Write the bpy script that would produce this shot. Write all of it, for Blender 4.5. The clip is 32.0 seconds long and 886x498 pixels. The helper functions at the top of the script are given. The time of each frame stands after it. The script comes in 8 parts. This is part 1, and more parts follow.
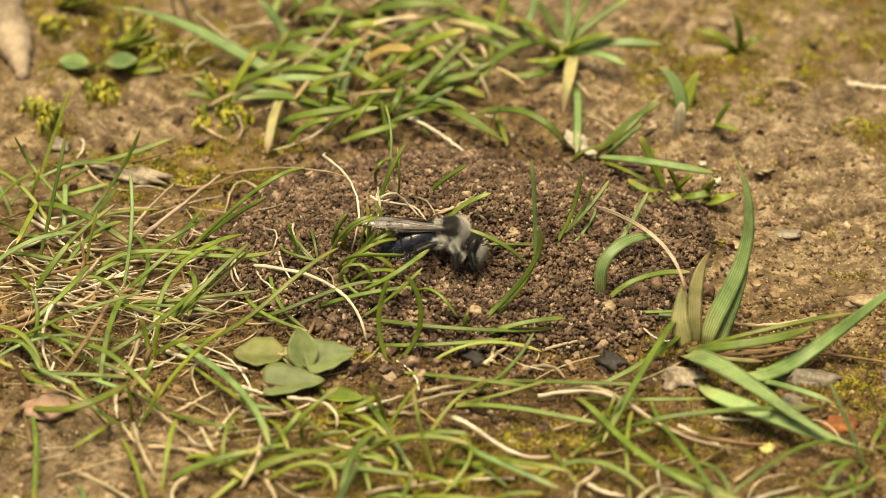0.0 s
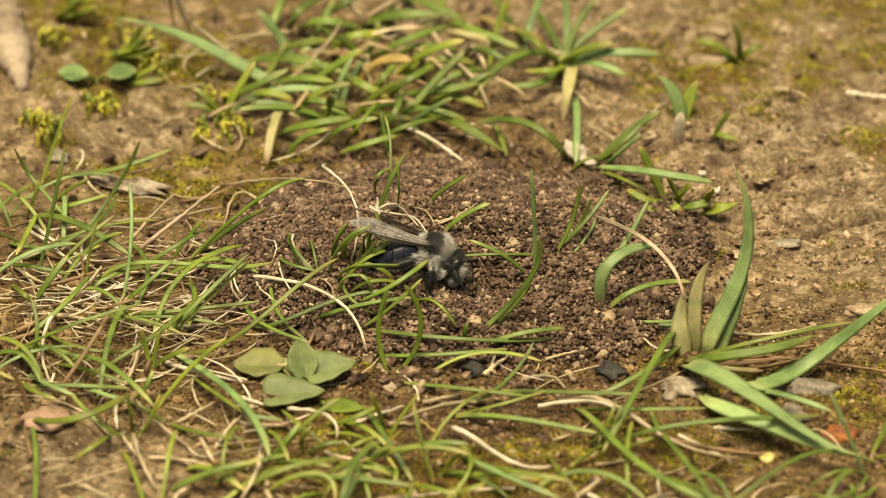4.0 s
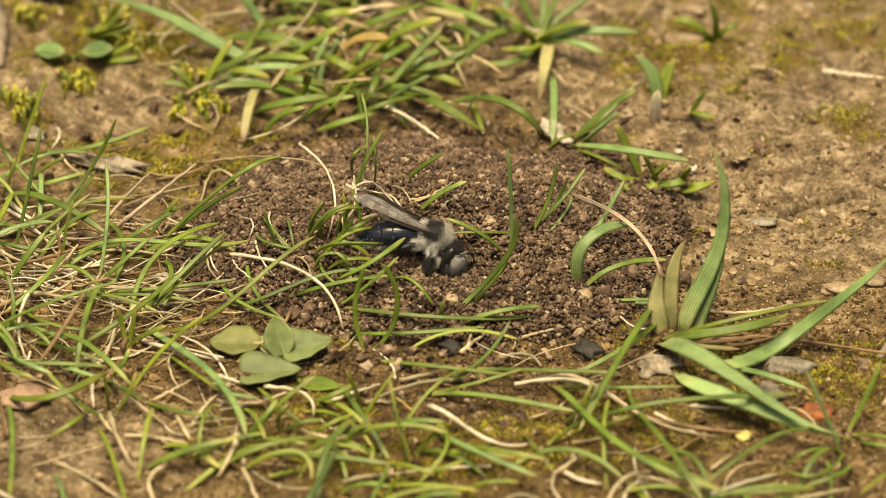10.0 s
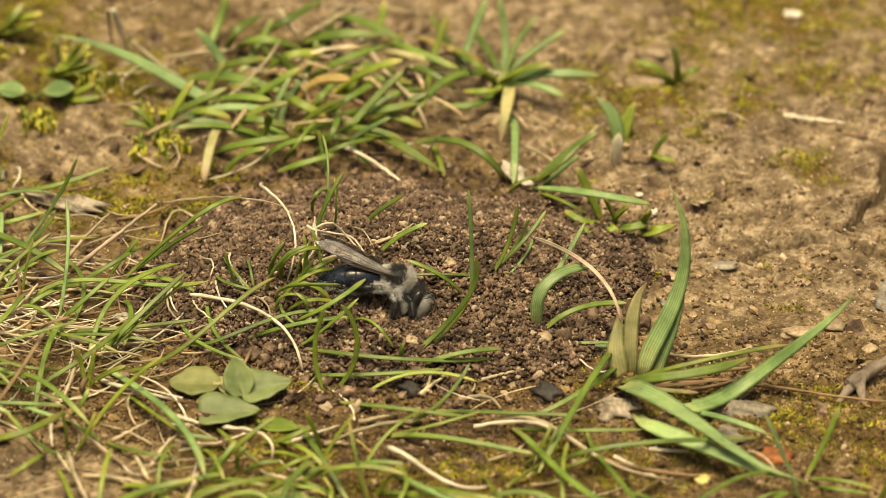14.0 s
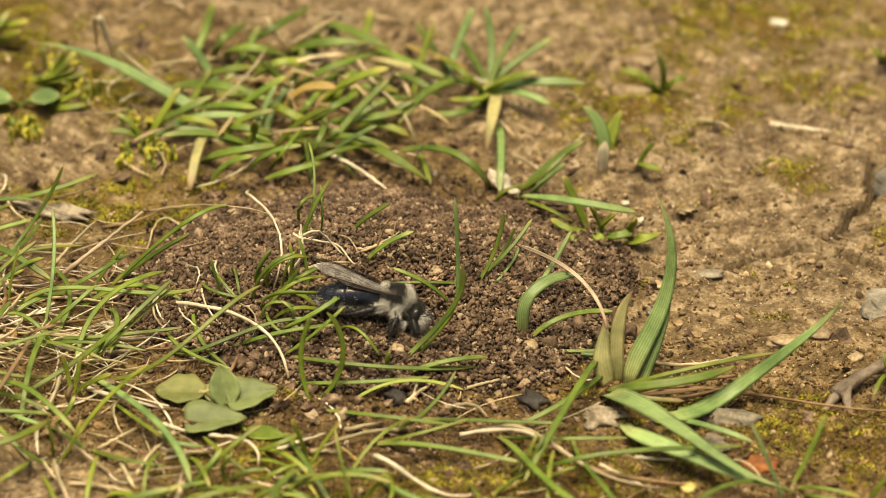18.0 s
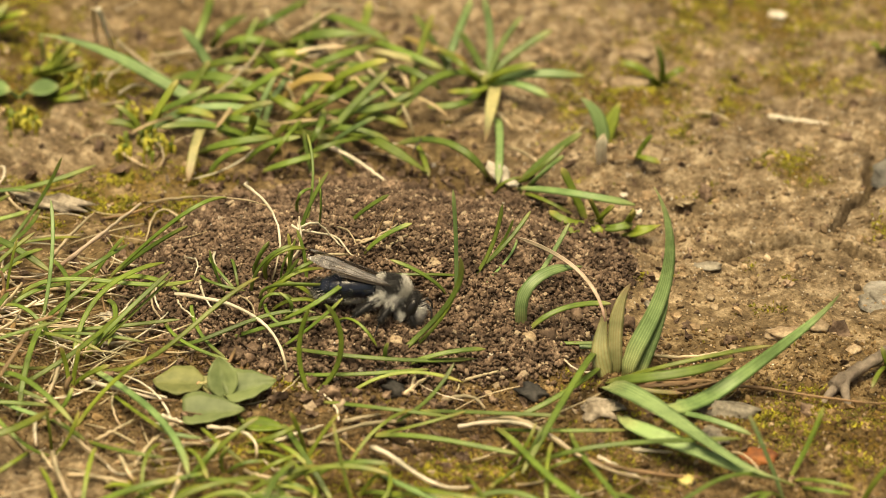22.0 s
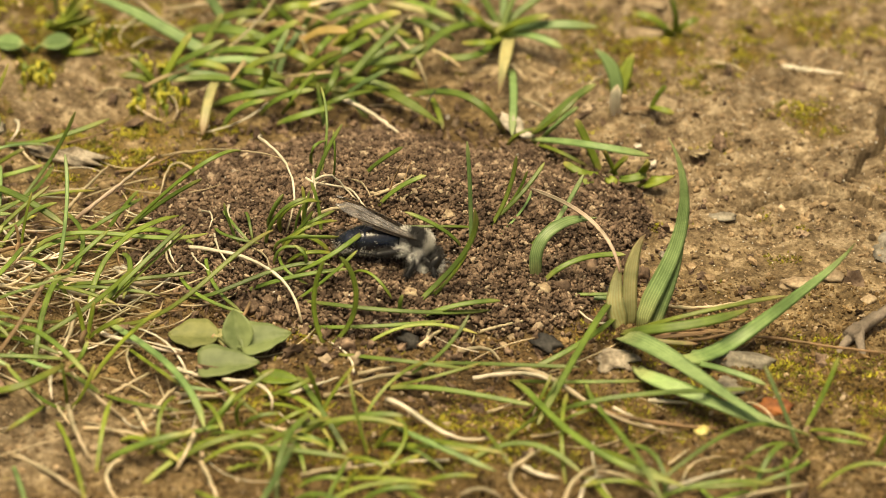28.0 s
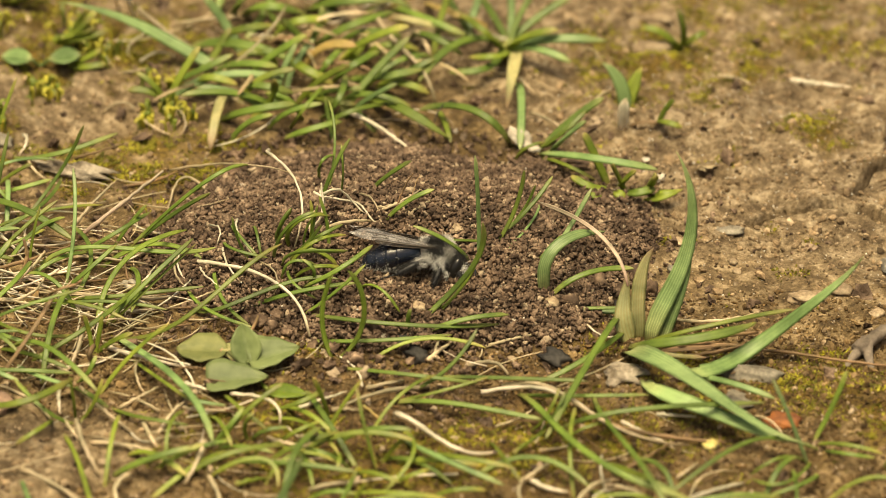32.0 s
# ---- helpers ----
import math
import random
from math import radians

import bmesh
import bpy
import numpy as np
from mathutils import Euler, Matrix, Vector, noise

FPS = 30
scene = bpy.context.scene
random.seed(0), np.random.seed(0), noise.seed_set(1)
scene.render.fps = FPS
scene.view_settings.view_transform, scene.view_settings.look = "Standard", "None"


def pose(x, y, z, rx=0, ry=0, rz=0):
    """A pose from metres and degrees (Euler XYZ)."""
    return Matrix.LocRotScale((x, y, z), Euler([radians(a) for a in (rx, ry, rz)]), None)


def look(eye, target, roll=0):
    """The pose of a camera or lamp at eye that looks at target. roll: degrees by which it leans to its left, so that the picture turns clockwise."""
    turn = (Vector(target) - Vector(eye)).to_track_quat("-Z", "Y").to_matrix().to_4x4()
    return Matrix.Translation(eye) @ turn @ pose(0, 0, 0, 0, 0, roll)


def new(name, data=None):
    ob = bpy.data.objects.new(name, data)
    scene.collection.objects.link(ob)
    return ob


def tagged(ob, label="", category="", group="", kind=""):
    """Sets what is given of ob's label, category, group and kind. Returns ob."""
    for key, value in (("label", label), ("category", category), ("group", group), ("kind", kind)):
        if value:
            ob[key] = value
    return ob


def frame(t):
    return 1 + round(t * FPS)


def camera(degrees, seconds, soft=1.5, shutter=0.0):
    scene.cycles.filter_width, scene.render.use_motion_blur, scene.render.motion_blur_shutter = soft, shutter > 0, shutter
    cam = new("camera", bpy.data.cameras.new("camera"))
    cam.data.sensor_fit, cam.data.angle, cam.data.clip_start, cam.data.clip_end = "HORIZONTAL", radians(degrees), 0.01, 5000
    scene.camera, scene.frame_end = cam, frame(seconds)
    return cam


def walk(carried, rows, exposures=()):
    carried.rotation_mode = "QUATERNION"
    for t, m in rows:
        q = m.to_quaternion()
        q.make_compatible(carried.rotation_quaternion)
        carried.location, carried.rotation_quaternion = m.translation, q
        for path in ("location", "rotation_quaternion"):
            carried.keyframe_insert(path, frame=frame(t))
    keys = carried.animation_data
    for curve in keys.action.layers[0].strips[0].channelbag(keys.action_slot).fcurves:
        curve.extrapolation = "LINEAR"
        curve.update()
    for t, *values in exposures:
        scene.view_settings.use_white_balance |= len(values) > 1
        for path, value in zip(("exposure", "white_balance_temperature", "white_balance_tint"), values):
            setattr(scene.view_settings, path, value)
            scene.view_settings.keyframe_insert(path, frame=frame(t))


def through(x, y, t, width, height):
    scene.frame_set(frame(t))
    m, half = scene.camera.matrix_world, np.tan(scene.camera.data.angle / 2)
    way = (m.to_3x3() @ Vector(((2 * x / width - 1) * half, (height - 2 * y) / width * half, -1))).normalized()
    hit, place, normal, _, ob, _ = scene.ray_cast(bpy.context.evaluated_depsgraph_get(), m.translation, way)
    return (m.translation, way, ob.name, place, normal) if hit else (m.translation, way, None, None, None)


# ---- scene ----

cam = camera(13.0, 32.0, soft=0.8)
EYE = (0.0000, -0.3502, 0.2189)
walk(cam, [
    (0, pose(*EYE, 57.9992, 0.0000, 0.0000)),
    (0.5, pose(*EYE, 58.0472, 0.0120, 0.0093)),
    (1, pose(*EYE, 58.0392, -0.0371, -0.0280)),
    (1.5, pose(*EYE, 58.1059, 0.1113, 0.1582)),
    (2, pose(*EYE, 58.1186, 0.1278, 0.0711)),
    (2.5, pose(*EYE, 58.1156, 0.1484, -0.0083)),
    (3, pose(*EYE, 58.0100, 0.1765, -0.2214)),
    (3.5, pose(*EYE, 58.1741, 0.1465, -0.0992)),
    (5.5, pose(*EYE, 57.9484, 0.0561, -0.0999)),
    (6, pose(*EYE, 57.9115, 0.1872, -0.1430)),
    (6.5, pose(*EYE, 57.9186, 0.1498, -0.0382)),
    (7, pose(*EYE, 57.8532, 0.2512, -0.3681)),
    (7.5, pose(*EYE, 57.8712, -0.0304, -0.3331)),
    (8, pose(*EYE, 57.8163, -0.1196, -0.2162)),
    (8.5, pose(*EYE, 57.7752, -0.3693, -0.2263)),
    (9, pose(*EYE, 57.6980, -0.1241, -0.2193)),
    (9.5, pose(*EYE, 57.7547, -0.0552, -0.2642)),
    (10, pose(*EYE, 57.8277, -0.0889, -0.3567)),
    (10.5, pose(*EYE, 57.7811, -0.2335, -0.5560)),
    (11, pose(*EYE, 57.7648, -0.3204, -0.6480)),
    (11.5, pose(*EYE, 57.9417, -0.4937, -0.6904)),
    (12, pose(*EYE, 58.1711, -0.7391, -0.4830)),
    (12.5, pose(*EYE, 58.2480, -0.8946, -0.5925)),
    (13, pose(*EYE, 58.2667, -0.6615, -0.6594)),
    (13.5, pose(*EYE, 58.2769, -0.6123, -0.6192)),
    (14, pose(*EYE, 58.4463, -0.7063, -0.6621)),
    (14.5, pose(*EYE, 58.4333, -0.5893, -1.0077)),
    (15, pose(*EYE, 58.4063, -0.6182, -1.0562)),
    (15.5, pose(*EYE, 58.4689, -0.9255, -1.0781)),
    (17.5, pose(*EYE, 58.4679, -0.9911, -0.9330)),
    (18, pose(*EYE, 58.5670, -0.8578, -0.8088)),
    (18.5, pose(*EYE, 58.5793, -0.9460, -0.9625)),
    (19, pose(*EYE, 58.5023, -0.9824, -1.1635)),
    (19.5, pose(*EYE, 58.4227, -1.0476, -1.1837)),
    (20, pose(*EYE, 58.4945, -1.0987, -0.9297)),
    (20.5, pose(*EYE, 58.3717, -1.1814, -0.8384)),
    (21, pose(*EYE, 58.4657, -1.1965, -0.7422)),
    (21.5, pose(*EYE, 58.4502, -1.1351, -0.8198)),
    (22, pose(*EYE, 58.4483, -0.9421, -0.7851)),
    (22.5, pose(*EYE, 58.4064, -0.9267, -0.7600)),
    (23, pose(*EYE, 58.3703, -0.8002, -0.7998)),
    (23.5, pose(*EYE, 58.0345, -0.6897, -0.9020)),
    (24, pose(*EYE, 57.7497, -0.8592, -0.8420)),
    (24.5, pose(*EYE, 57.7227, -1.0014, -0.7600)),
    (25, pose(*EYE, 57.8774, -0.9356, -0.7259)),
    (25.5, pose(*EYE, 57.7943, -0.8195, -0.7459)),
    (27.5, pose(*EYE, 57.7792, -0.6179, -0.7848)),
    (28, pose(*EYE, 57.7387, -0.5999, -0.7482)),
    (28.5, pose(*EYE, 57.8136, -0.8107, -0.7257)),
    (29, pose(*EYE, 57.8885, -0.9871, -0.7051)),
    (29.5, pose(*EYE, 57.8825, -0.9896, -0.7061)),
    (30, pose(*EYE, 57.8801, -0.7778, -0.6021)),
    (30.5, pose(*EYE, 57.9961, -0.7133, -0.5899)),
    (31, pose(*EYE, 58.0507, -0.6579, -0.6551)),
    (31.5, pose(*EYE, 57.9611, -0.5779, -0.6972)),
    (32, pose(*EYE, 57.9432, -0.4833, -0.6802)),
], exposures=((0, 0.33, 8800, 9), (32, 0.33, 8800, 9)))


# ---- light ----
world = bpy.data.worlds.new("overcast_sky")
scene.world = world
world.use_nodes = True
wt = world.node_tree
sky = wt.nodes.new("ShaderNodeTexSky")
sky.sky_type, sky.sun_disc = "NISHITA", False
sky.sun_elevation, sky.sun_rotation = radians(80), radians(-142)
sky.air_density, sky.dust_density, sky.ozone_density = 1.0, 7.0, 1.0
wt.links.new(sky.outputs["Color"], wt.nodes["Background"].inputs["Color"])
wt.nodes["Background"].inputs["Strength"].default_value = 0.074

sun = new("sun", bpy.data.lights.new("sun", "SUN"))
sun.data.energy, sun.data.angle, sun.data.color = 3.85, radians(32), (1.0, 0.95, 0.76)
sun.matrix_world = look((-0.10, -0.13, 0.98), (0, 0, 0))

# ---- depth of field: a close-up lens focused on the digging insect ----
cam.data.dof.use_dof = True
cam.data.dof.focus_distance = 0.4055
cam.data.dof.aperture_fstop = 28.0

MM = 0.001


# ---- materials ----
def material(name):
    m = bpy.data.materials.new(name)
    m.use_nodes = True
    t = m.node_tree
    return m, t, t.nodes["Principled BSDF"]


def node(t, kind, **sets):
    n = t.nodes.new(kind)
    for key, value in sets.items():
        n.inputs[key.replace("_", " ")].default_value = value
    return n


def noise_tex(t, coord, scale, detail=4.0, rough=0.6):
    n = node(t, "ShaderNodeTexNoise", Scale=scale, Detail=detail, Roughness=rough)
    t.links.new(coord, n.inputs["Vector"])
    return n


def ramp(t, fac, *stops, tight=1.0):
    """A colour ramp; tight below 1 draws the stops together about the middle, for noises that seldom leave it."""
    r = t.nodes.new("ShaderNodeValToRGB")
    el = r.color_ramp.elements
    while len(el) < len(stops):
        el.new(0.5)
    for e, (p, c) in zip(el, stops):
        e.position, e.color = 0.5 + (p - 0.5) * tight, (*c, 1.0)
    t.links.new(fac, r.inputs["Fac"])
    return r


def mix(t, a, b, fac, mode="MIX"):
    n = t.nodes.new("ShaderNodeMix")
    n.data_type, n.blend_type = "RGBA", mode
    for sock, v in (("A", a), ("B", b)):
        s = [i for i in n.inputs if i.name == sock and i.type == "RGBA"][0]
        if isinstance(v, tuple):
            s.default_value = (*v, 1.0)
        else:
            t.links.new(v, s)
    if isinstance(fac, (int, float)):
        n.inputs[0].default_value = fac
    else:
        t.links.new(fac, n.inputs[0])
    return [o for o in n.outputs if o.type == "RGBA"][0]


def bump(t, bsdf, height_out, strength, distance):
    b = node(t, "ShaderNodeBump", Strength=strength, Distance=distance)
    t.links.new(height_out, b.inputs["Height"])
    t.links.new(b.outputs["Normal"], bsdf.inputs["Normal"])


def object_coord(t):
    return t.nodes.new("ShaderNodeTexCoord").outputs["Object"]


def mottled(name, stops, scale, fine, roughness=0.9, spread=0.25, bump_mm=0.15, spec=0.3, per="object", pale=0.0):
    """A rough natural material: blotches from one noise, grain from another, and each piece a little lighter or darker."""
    m, t, b = material(name)
    co = object_coord(t)
    big, small = noise_tex(t, co, scale), noise_tex(t, co, fine, 5, 0.7)
    base = ramp(t, big.outputs["Fac"], *stops, tight=0.6)
    grain = ramp(t, small.outputs["Fac"], (0.25, (0.62, 0.62, 0.62)), (0.75, (1.35, 1.33, 1.3)))
    col = mix(t, base.outputs["Color"], grain.outputs["Color"], 1.0, "MULTIPLY")
    if per == "island":
        rnd = t.nodes.new("ShaderNodeNewGeometry").outputs["Random Per Island"]
    else:
        rnd = t.nodes.new("ShaderNodeObjectInfo").outputs["Random"]
    hs = node(t, "ShaderNodeHueSaturation")
    rng = node(t, "ShaderNodeMapRange")
    rng.inputs["To Min"].default_value, rng.inputs["To Max"].default_value = 1 - spread, 1 + spread
    t.links.new(rnd, rng.inputs["Value"])
    t.links.new(rng.outputs["Result"], hs.inputs["Value"])
    if pale:
        few = ramp(t, rnd, (0.0, (0, 0, 0)), (1 - pale, (0, 0, 0)), (1 - pale * 0.6, (0.75, 0.75, 0.75)), (1.0, (1, 1, 1)))
        col = mix(t, col, (0.34, 0.265, 0.185), few.outputs["Color"])
    t.links.new(col, hs.inputs["Color"])
    t.links.new(hs.outputs["Color"], b.inputs["Base Color"])
    b.inputs["Roughness"].default_value = roughness
    b.inputs["Specular IOR Level"].default_value = spec
    bump(t, b, small.outputs["Fac"], 0.7, bump_mm * MM)
    return m


def leafy(name, base, tip, end, vein, rough=0.44, through=0.3, stripes=9.0, spread=0.28):
    """Grass: colour runs from base to tip along the blade, parallel veins across it, light passes through."""
    m, t, b = material(name)
    uv = t.nodes.new("ShaderNodeTexCoord").outputs["UV"]
    sep = t.nodes.new("ShaderNodeSeparateXYZ")
    t.links.new(uv, sep.inputs["Vector"])
    along = ramp(t, sep.outputs["Y"], (0.0, base), (0.22, tip), (0.80, tip), (1.0, end))
    w = node(t, "ShaderNodeMath")
    w.operation = "MULTIPLY"
    t.links.new(sep.outputs["X"], w.inputs[0])
    w.inputs[1].default_value = stripes * 6.2832
    s = node(t, "ShaderNodeMath")
    s.operation = "SINE"
    t.links.new(w.outputs[0], s.inputs[0])
    st = ramp(t, s.outputs[0], (0.0, (1.0, 1.0, 1.0)), (1.0, vein))
    col = mix(t, along.outputs["Color"], st.outputs["Color"], 1.0, "MULTIPLY")
    co = object_coord(t)
    blot = noise_tex(t, co, 260.0, 4)
    fine = noise_tex(t, co, 2400.0, 3)
    tone = ramp(t, blot.outputs["Fac"], (0.36, (0.66, 0.70, 0.60)), (0.64, (1.30, 1.24, 1.18)))
    col = mix(t, col, tone.outputs["Color"], 1.0, "MULTIPLY")
    hs = node(t, "ShaderNodeHueSaturation")
    info = t.nodes.new("ShaderNodeObjectInfo").outputs["Random"]
    rng = node(t, "ShaderNodeMapRange")
    rng.inputs["To Min"].default_value, rng.inputs["To Max"].default_value = 1 - spread, 1 + spread
    t.links.new(info, rng.inputs["Value"])
    t.links.new(rng.outputs["Result"], hs.inputs["Value"])
    t.links.new(col, hs.inputs["Color"])
    t.links.new(hs.outputs["Color"], b.inputs["Base Color"])
    b.inputs["Roughness"].default_value = rough
    b.inputs["Specular IOR Level"].default_value = 0.5
    bump(t, b, fine.outputs["Fac"], 0.5, 0.08 * MM)
    tr = t.nodes.new("ShaderNodeBsdfTranslucent")
    t.links.new(hs.outputs["Color"], tr.inputs["Color"])
    ms = t.nodes.new("ShaderNodeMixShader")
    ms.inputs["Fac"].default_value = through
    t.links.new(b.outputs["BSDF"], ms.inputs[1])
    t.links.new(tr.outputs["BSDF"], ms.inputs[2])
    t.links.new(ms.outputs["Shader"], t.nodes["Material Output"].inputs["Surface"])
    return m


def ground_material():
    """Bare loam: browner under the turf, paler and sandier on the crust, green-gold with moss where it grows."""
    m, t, b = material("loam")
    co = object_coord(t)
    big, mid, fine = noise_tex(t, co, 90.0, 5), noise_tex(t, co, 420.0, 8, 0.75), noise_tex(t, co, 2600.0, 5, 0.7)
    turf = ramp(t, mid.outputs["Fac"], (0.28, (0.058, 0.038, 0.018)), (0.52, (0.152, 0.103, 0.046)), (0.75, (0.32, 0.233, 0.124)), tight=0.55)
    pale = ramp(t, mid.outputs["Fac"], (0.25, (0.098, 0.069, 0.041)), (0.50, (0.212, 0.158, 0.098)), (0.75, (0.42, 0.34, 0.235)), tight=0.45)
    # spoil soil, darkened to put the shade of gaps between crumbs into its colour
    shaded_spoil = ramp(t, mid.outputs["Fac"], (0.30, (0.021, 0.013, 0.008)), (0.70, (0.060, 0.038, 0.021)), tight=0.55)
    moss = ramp(t, fine.outputs["Fac"], (0.32, (0.048, 0.035, 0.014)), (0.72, (0.22, 0.142, 0.026)))

    def mask(name):
        a = t.nodes.new("ShaderNodeAttribute")
        a.attribute_name = name
        return a.outputs["Fac"]
    col = mix(t, turf.outputs["Color"], pale.outputs["Color"], mask("bare_crust"))
    col = mix(t, col, shaded_spoil.outputs["Color"], mask("shaded_spoil"))
    col = mix(t, col, moss.outputs["Color"], mask("mossy"))
    blot = ramp(t, big.outputs["Fac"], (0.3, (0.64, 0.62, 0.61)), (0.7, (1.28, 1.27, 1.25)))
    col = mix(t, col, blot.outputs["Color"], 1.0, "MULTIPLY")
    grain = ramp(t, fine.outputs["Fac"], (0.3, (0.60, 0.59, 0.58)), (0.68, (1.42, 1.40, 1.38)))
    col = mix(t, col, grain.outputs["Color"], 1.0, "MULTIPLY")
    t.links.new(col, b.inputs["Base Color"])
    b.inputs["Roughness"].default_value = 0.92
    b.inputs["Specular IOR Level"].default_value = 0.25
    add = node(t, "ShaderNodeMath")
    t.links.new(mid.outputs["Fac"], add.inputs[0])
    t.links.new(fine.outputs["Fac"], add.inputs[1])
    bump(t, b, add.outputs[0], 0.8, 0.4 * MM)
    return m


LOAM = ground_material()
CRUMB = mottled("crumbly_soil", ((0.28, (0.066, 0.042, 0.029)), (0.52, (0.152, 0.101, 0.070)), (0.76, (0.305, 0.217, 0.154))), 500, 3000, 0.82, 0.34, 0.16, pale=0.08)
CRUMBS = mottled("crumbly_soil_loose", ((0.28, (0.066, 0.042, 0.029)), (0.52, (0.152, 0.101, 0.070)), (0.76, (0.305, 0.217, 0.154))), 500, 3000, 0.82, 0.34, 0.16, per="island", pale=0.08)
TURF_CRUMB = mottled("turf_crumb", ((0.28, (0.070, 0.041, 0.018)), (0.52, (0.158, 0.098, 0.043)), (0.76, (0.32, 0.218, 0.108))), 500, 3000, 0.88, 0.4, 0.16, per="island", pale=0.06)
GRIT = mottled("sandy_grit", ((0.30, (0.17, 0.115, 0.066)), (0.6, (0.30, 0.215, 0.13)), (0.85, (0.52, 0.42, 0.30))), 700, 3500, 0.85, 0.5, 0.1, per="island")
CRUST = mottled("dry_crust", ((0.25, (0.13, 0.095, 0.053)), (0.50, (0.275, 0.210, 0.125)), (0.75, (0.48, 0.395, 0.265))), 420, 2600, 0.92, 0.15, 0.3)
DARK_STONE = mottled("dark_stone", ((0.3, (0.022, 0.021, 0.020)), (0.7, (0.075, 0.070, 0.064))), 350, 2500, 0.75, 0.25, 0.15)
SLATE = mottled("grey_slate", ((0.3, (0.15, 0.13, 0.10)), (0.7, (0.34, 0.31, 0.25))), 260, 2200, 0.8, 0.15, 0.2)
PALE_STONE = mottled("pale_stone", ((0.3, (0.26, 0.185, 0.115)), (0.7, (0.48, 0.38, 0.26))), 300, 2500, 0.85, 0.25, 0.15)
WHITE_BIT = mottled("chalky_white", ((0.3, (0.44, 0.39, 0.31)), (0.7, (0.68, 0.63, 0.55))), 300, 2500, 0.8, 0.1, 0.1)
PINK_STONE = mottled("pinkish_stone", ((0.3, (0.27, 0.175, 0.125)), (0.7, (0.40, 0.275, 0.205))), 200, 2500, 0.85, 0.1, 0.15)
YELLOW_BIT = mottled("yellow_scrap", ((0.3, (0.50, 0.42, 0.12)), (0.7, (0.66, 0.58, 0.25))), 300, 2500, 0.7, 0.1, 0.1)
RUST = mottled("rusty_leaf", ((0.3, (0.16, 0.058, 0.024)), (0.7, (0.36, 0.125, 0.035))), 350, 2500, 0.6, 0.1, 0.1)
TWIG = mottled("weathered_twig", ((0.3, (0.11, 0.086, 0.066)), (0.7, (0.32, 0.265, 0.215))), 200, 1800, 0.85, 0.15, 0.2)
CHIP = mottled("grey_wood_chip", ((0.3, (0.20, 0.16, 0.115)), (0.7, (0.46, 0.40, 0.32))), 600, 2500, 0.9, 0.1, 0.4)
PALE_SLATE = mottled("pale_slate", ((0.3, (0.19, 0.17, 0.135)), (0.7, (0.38, 0.355, 0.31))), 330, 2200, 0.75, 0.1, 0.3)
BLUE_SLATE = mottled("blue_grey_slate", ((0.3, (0.085, 0.082, 0.075)), (0.7, (0.19, 0.18, 0.155))), 240, 2200, 0.7, 0.15, 0.25)
# near-white grain colour that stands in for sparkles on wet soil
GLINT = mottled("glint_grain", ((0.3, (0.60, 0.56, 0.48)), (0.7, (0.80, 0.78, 0.72))), 900, 4000, 0.18, 0.2, 0.05, spec=0.6, per="island")
WOOD = mottled("bleached_wood", ((0.3, (0.24, 0.185, 0.135)), (0.7, (0.43, 0.35, 0.27))), 120, 1500, 0.85, 0.1, 0.2)
MOSS = mottled("moss", ((0.3, (0.095, 0.092, 0.012)), (0.7, (0.36, 0.33, 0.040))), 500, 3000, 0.7, 0.4, 0.05, per="island")

GREEN = leafy("grass_green", (0.42, 0.41, 0.15), (0.172, 0.268, 0.052), (0.32, 0.34, 0.11), (0.82, 0.85, 0.8), stripes=3.0)
LIGHT = leafy("grass_yellow_green", (0.45, 0.41, 0.14), (0.226, 0.298, 0.047), (0.44, 0.38, 0.13), (0.85, 0.88, 0.8), stripes=3.0)
DEEP = leafy("grass_deep_green", (0.28, 0.31, 0.075), (0.175, 0.255, 0.042), (0.21, 0.25, 0.05), (0.85, 0.88, 0.8), stripes=2.0)
STRIPED = leafy("ribbed_grass", (0.42, 0.47, 0.22), (0.210, 0.330, 0.135), (0.36, 0.42, 0.20), (1.65, 1.50, 1.65), stripes=7.0)
BRONZE = leafy("dying_grass", (0.50, 0.54, 0.26), (0.62, 0.62, 0.34), (0.56, 0.40, 0.29), (0.93, 0.80, 0.70), through=0.45, stripes=6.0)
BLUE = leafy("grass_grey_green", (0.38, 0.44, 0.20), (0.208, 0.330, 0.130), (0.34, 0.40, 0.18), (0.85, 0.9, 0.85), stripes=4.0)
STRAW = leafy("dry_straw", (0.50, 0.41, 0.28), (0.56, 0.475, 0.345), (0.43, 0.33, 0.21), (0.75, 0.72, 0.68), 0.6, 0.15, 3.0)
WHITE = leafy("bleached_root", (0.76, 0.70, 0.60), (0.78, 0.72, 0.62), (0.62, 0.52, 0.39), (0.85, 0.83, 0.8), 0.6, 0.15, 2.0, 0.12)
PINK = leafy("pinkish_straw", (0.47, 0.30, 0.25), (0.59, 0.465, 0.385), (0.60, 0.49, 0.40), (0.8, 0.78, 0.75), 0.55, 0.15, 3.0, 0.1)
ORANGE = leafy("orange_dying_blade", (0.42, 0.38, 0.14), (0.50, 0.37, 0.14), (0.46, 0.30, 0.11), (0.85, 0.8, 0.75), 0.5, 0.2, 3.0, 0.1)
GOLD = leafy("golden_moss_shoot", (0.26, 0.22, 0.05), (0.50, 0.47, 0.07), (0.56, 0.53, 0.12), (0.9, 0.9, 0.85), 0.6, 0.25, 2.0)
TAN = leafy("tan_dead_blade", (0.44, 0.38, 0.20), (0.47, 0.39, 0.23), (0.43, 0.31, 0.18), (0.8, 0.75, 0.7), 0.55, 0.2, 3.0)
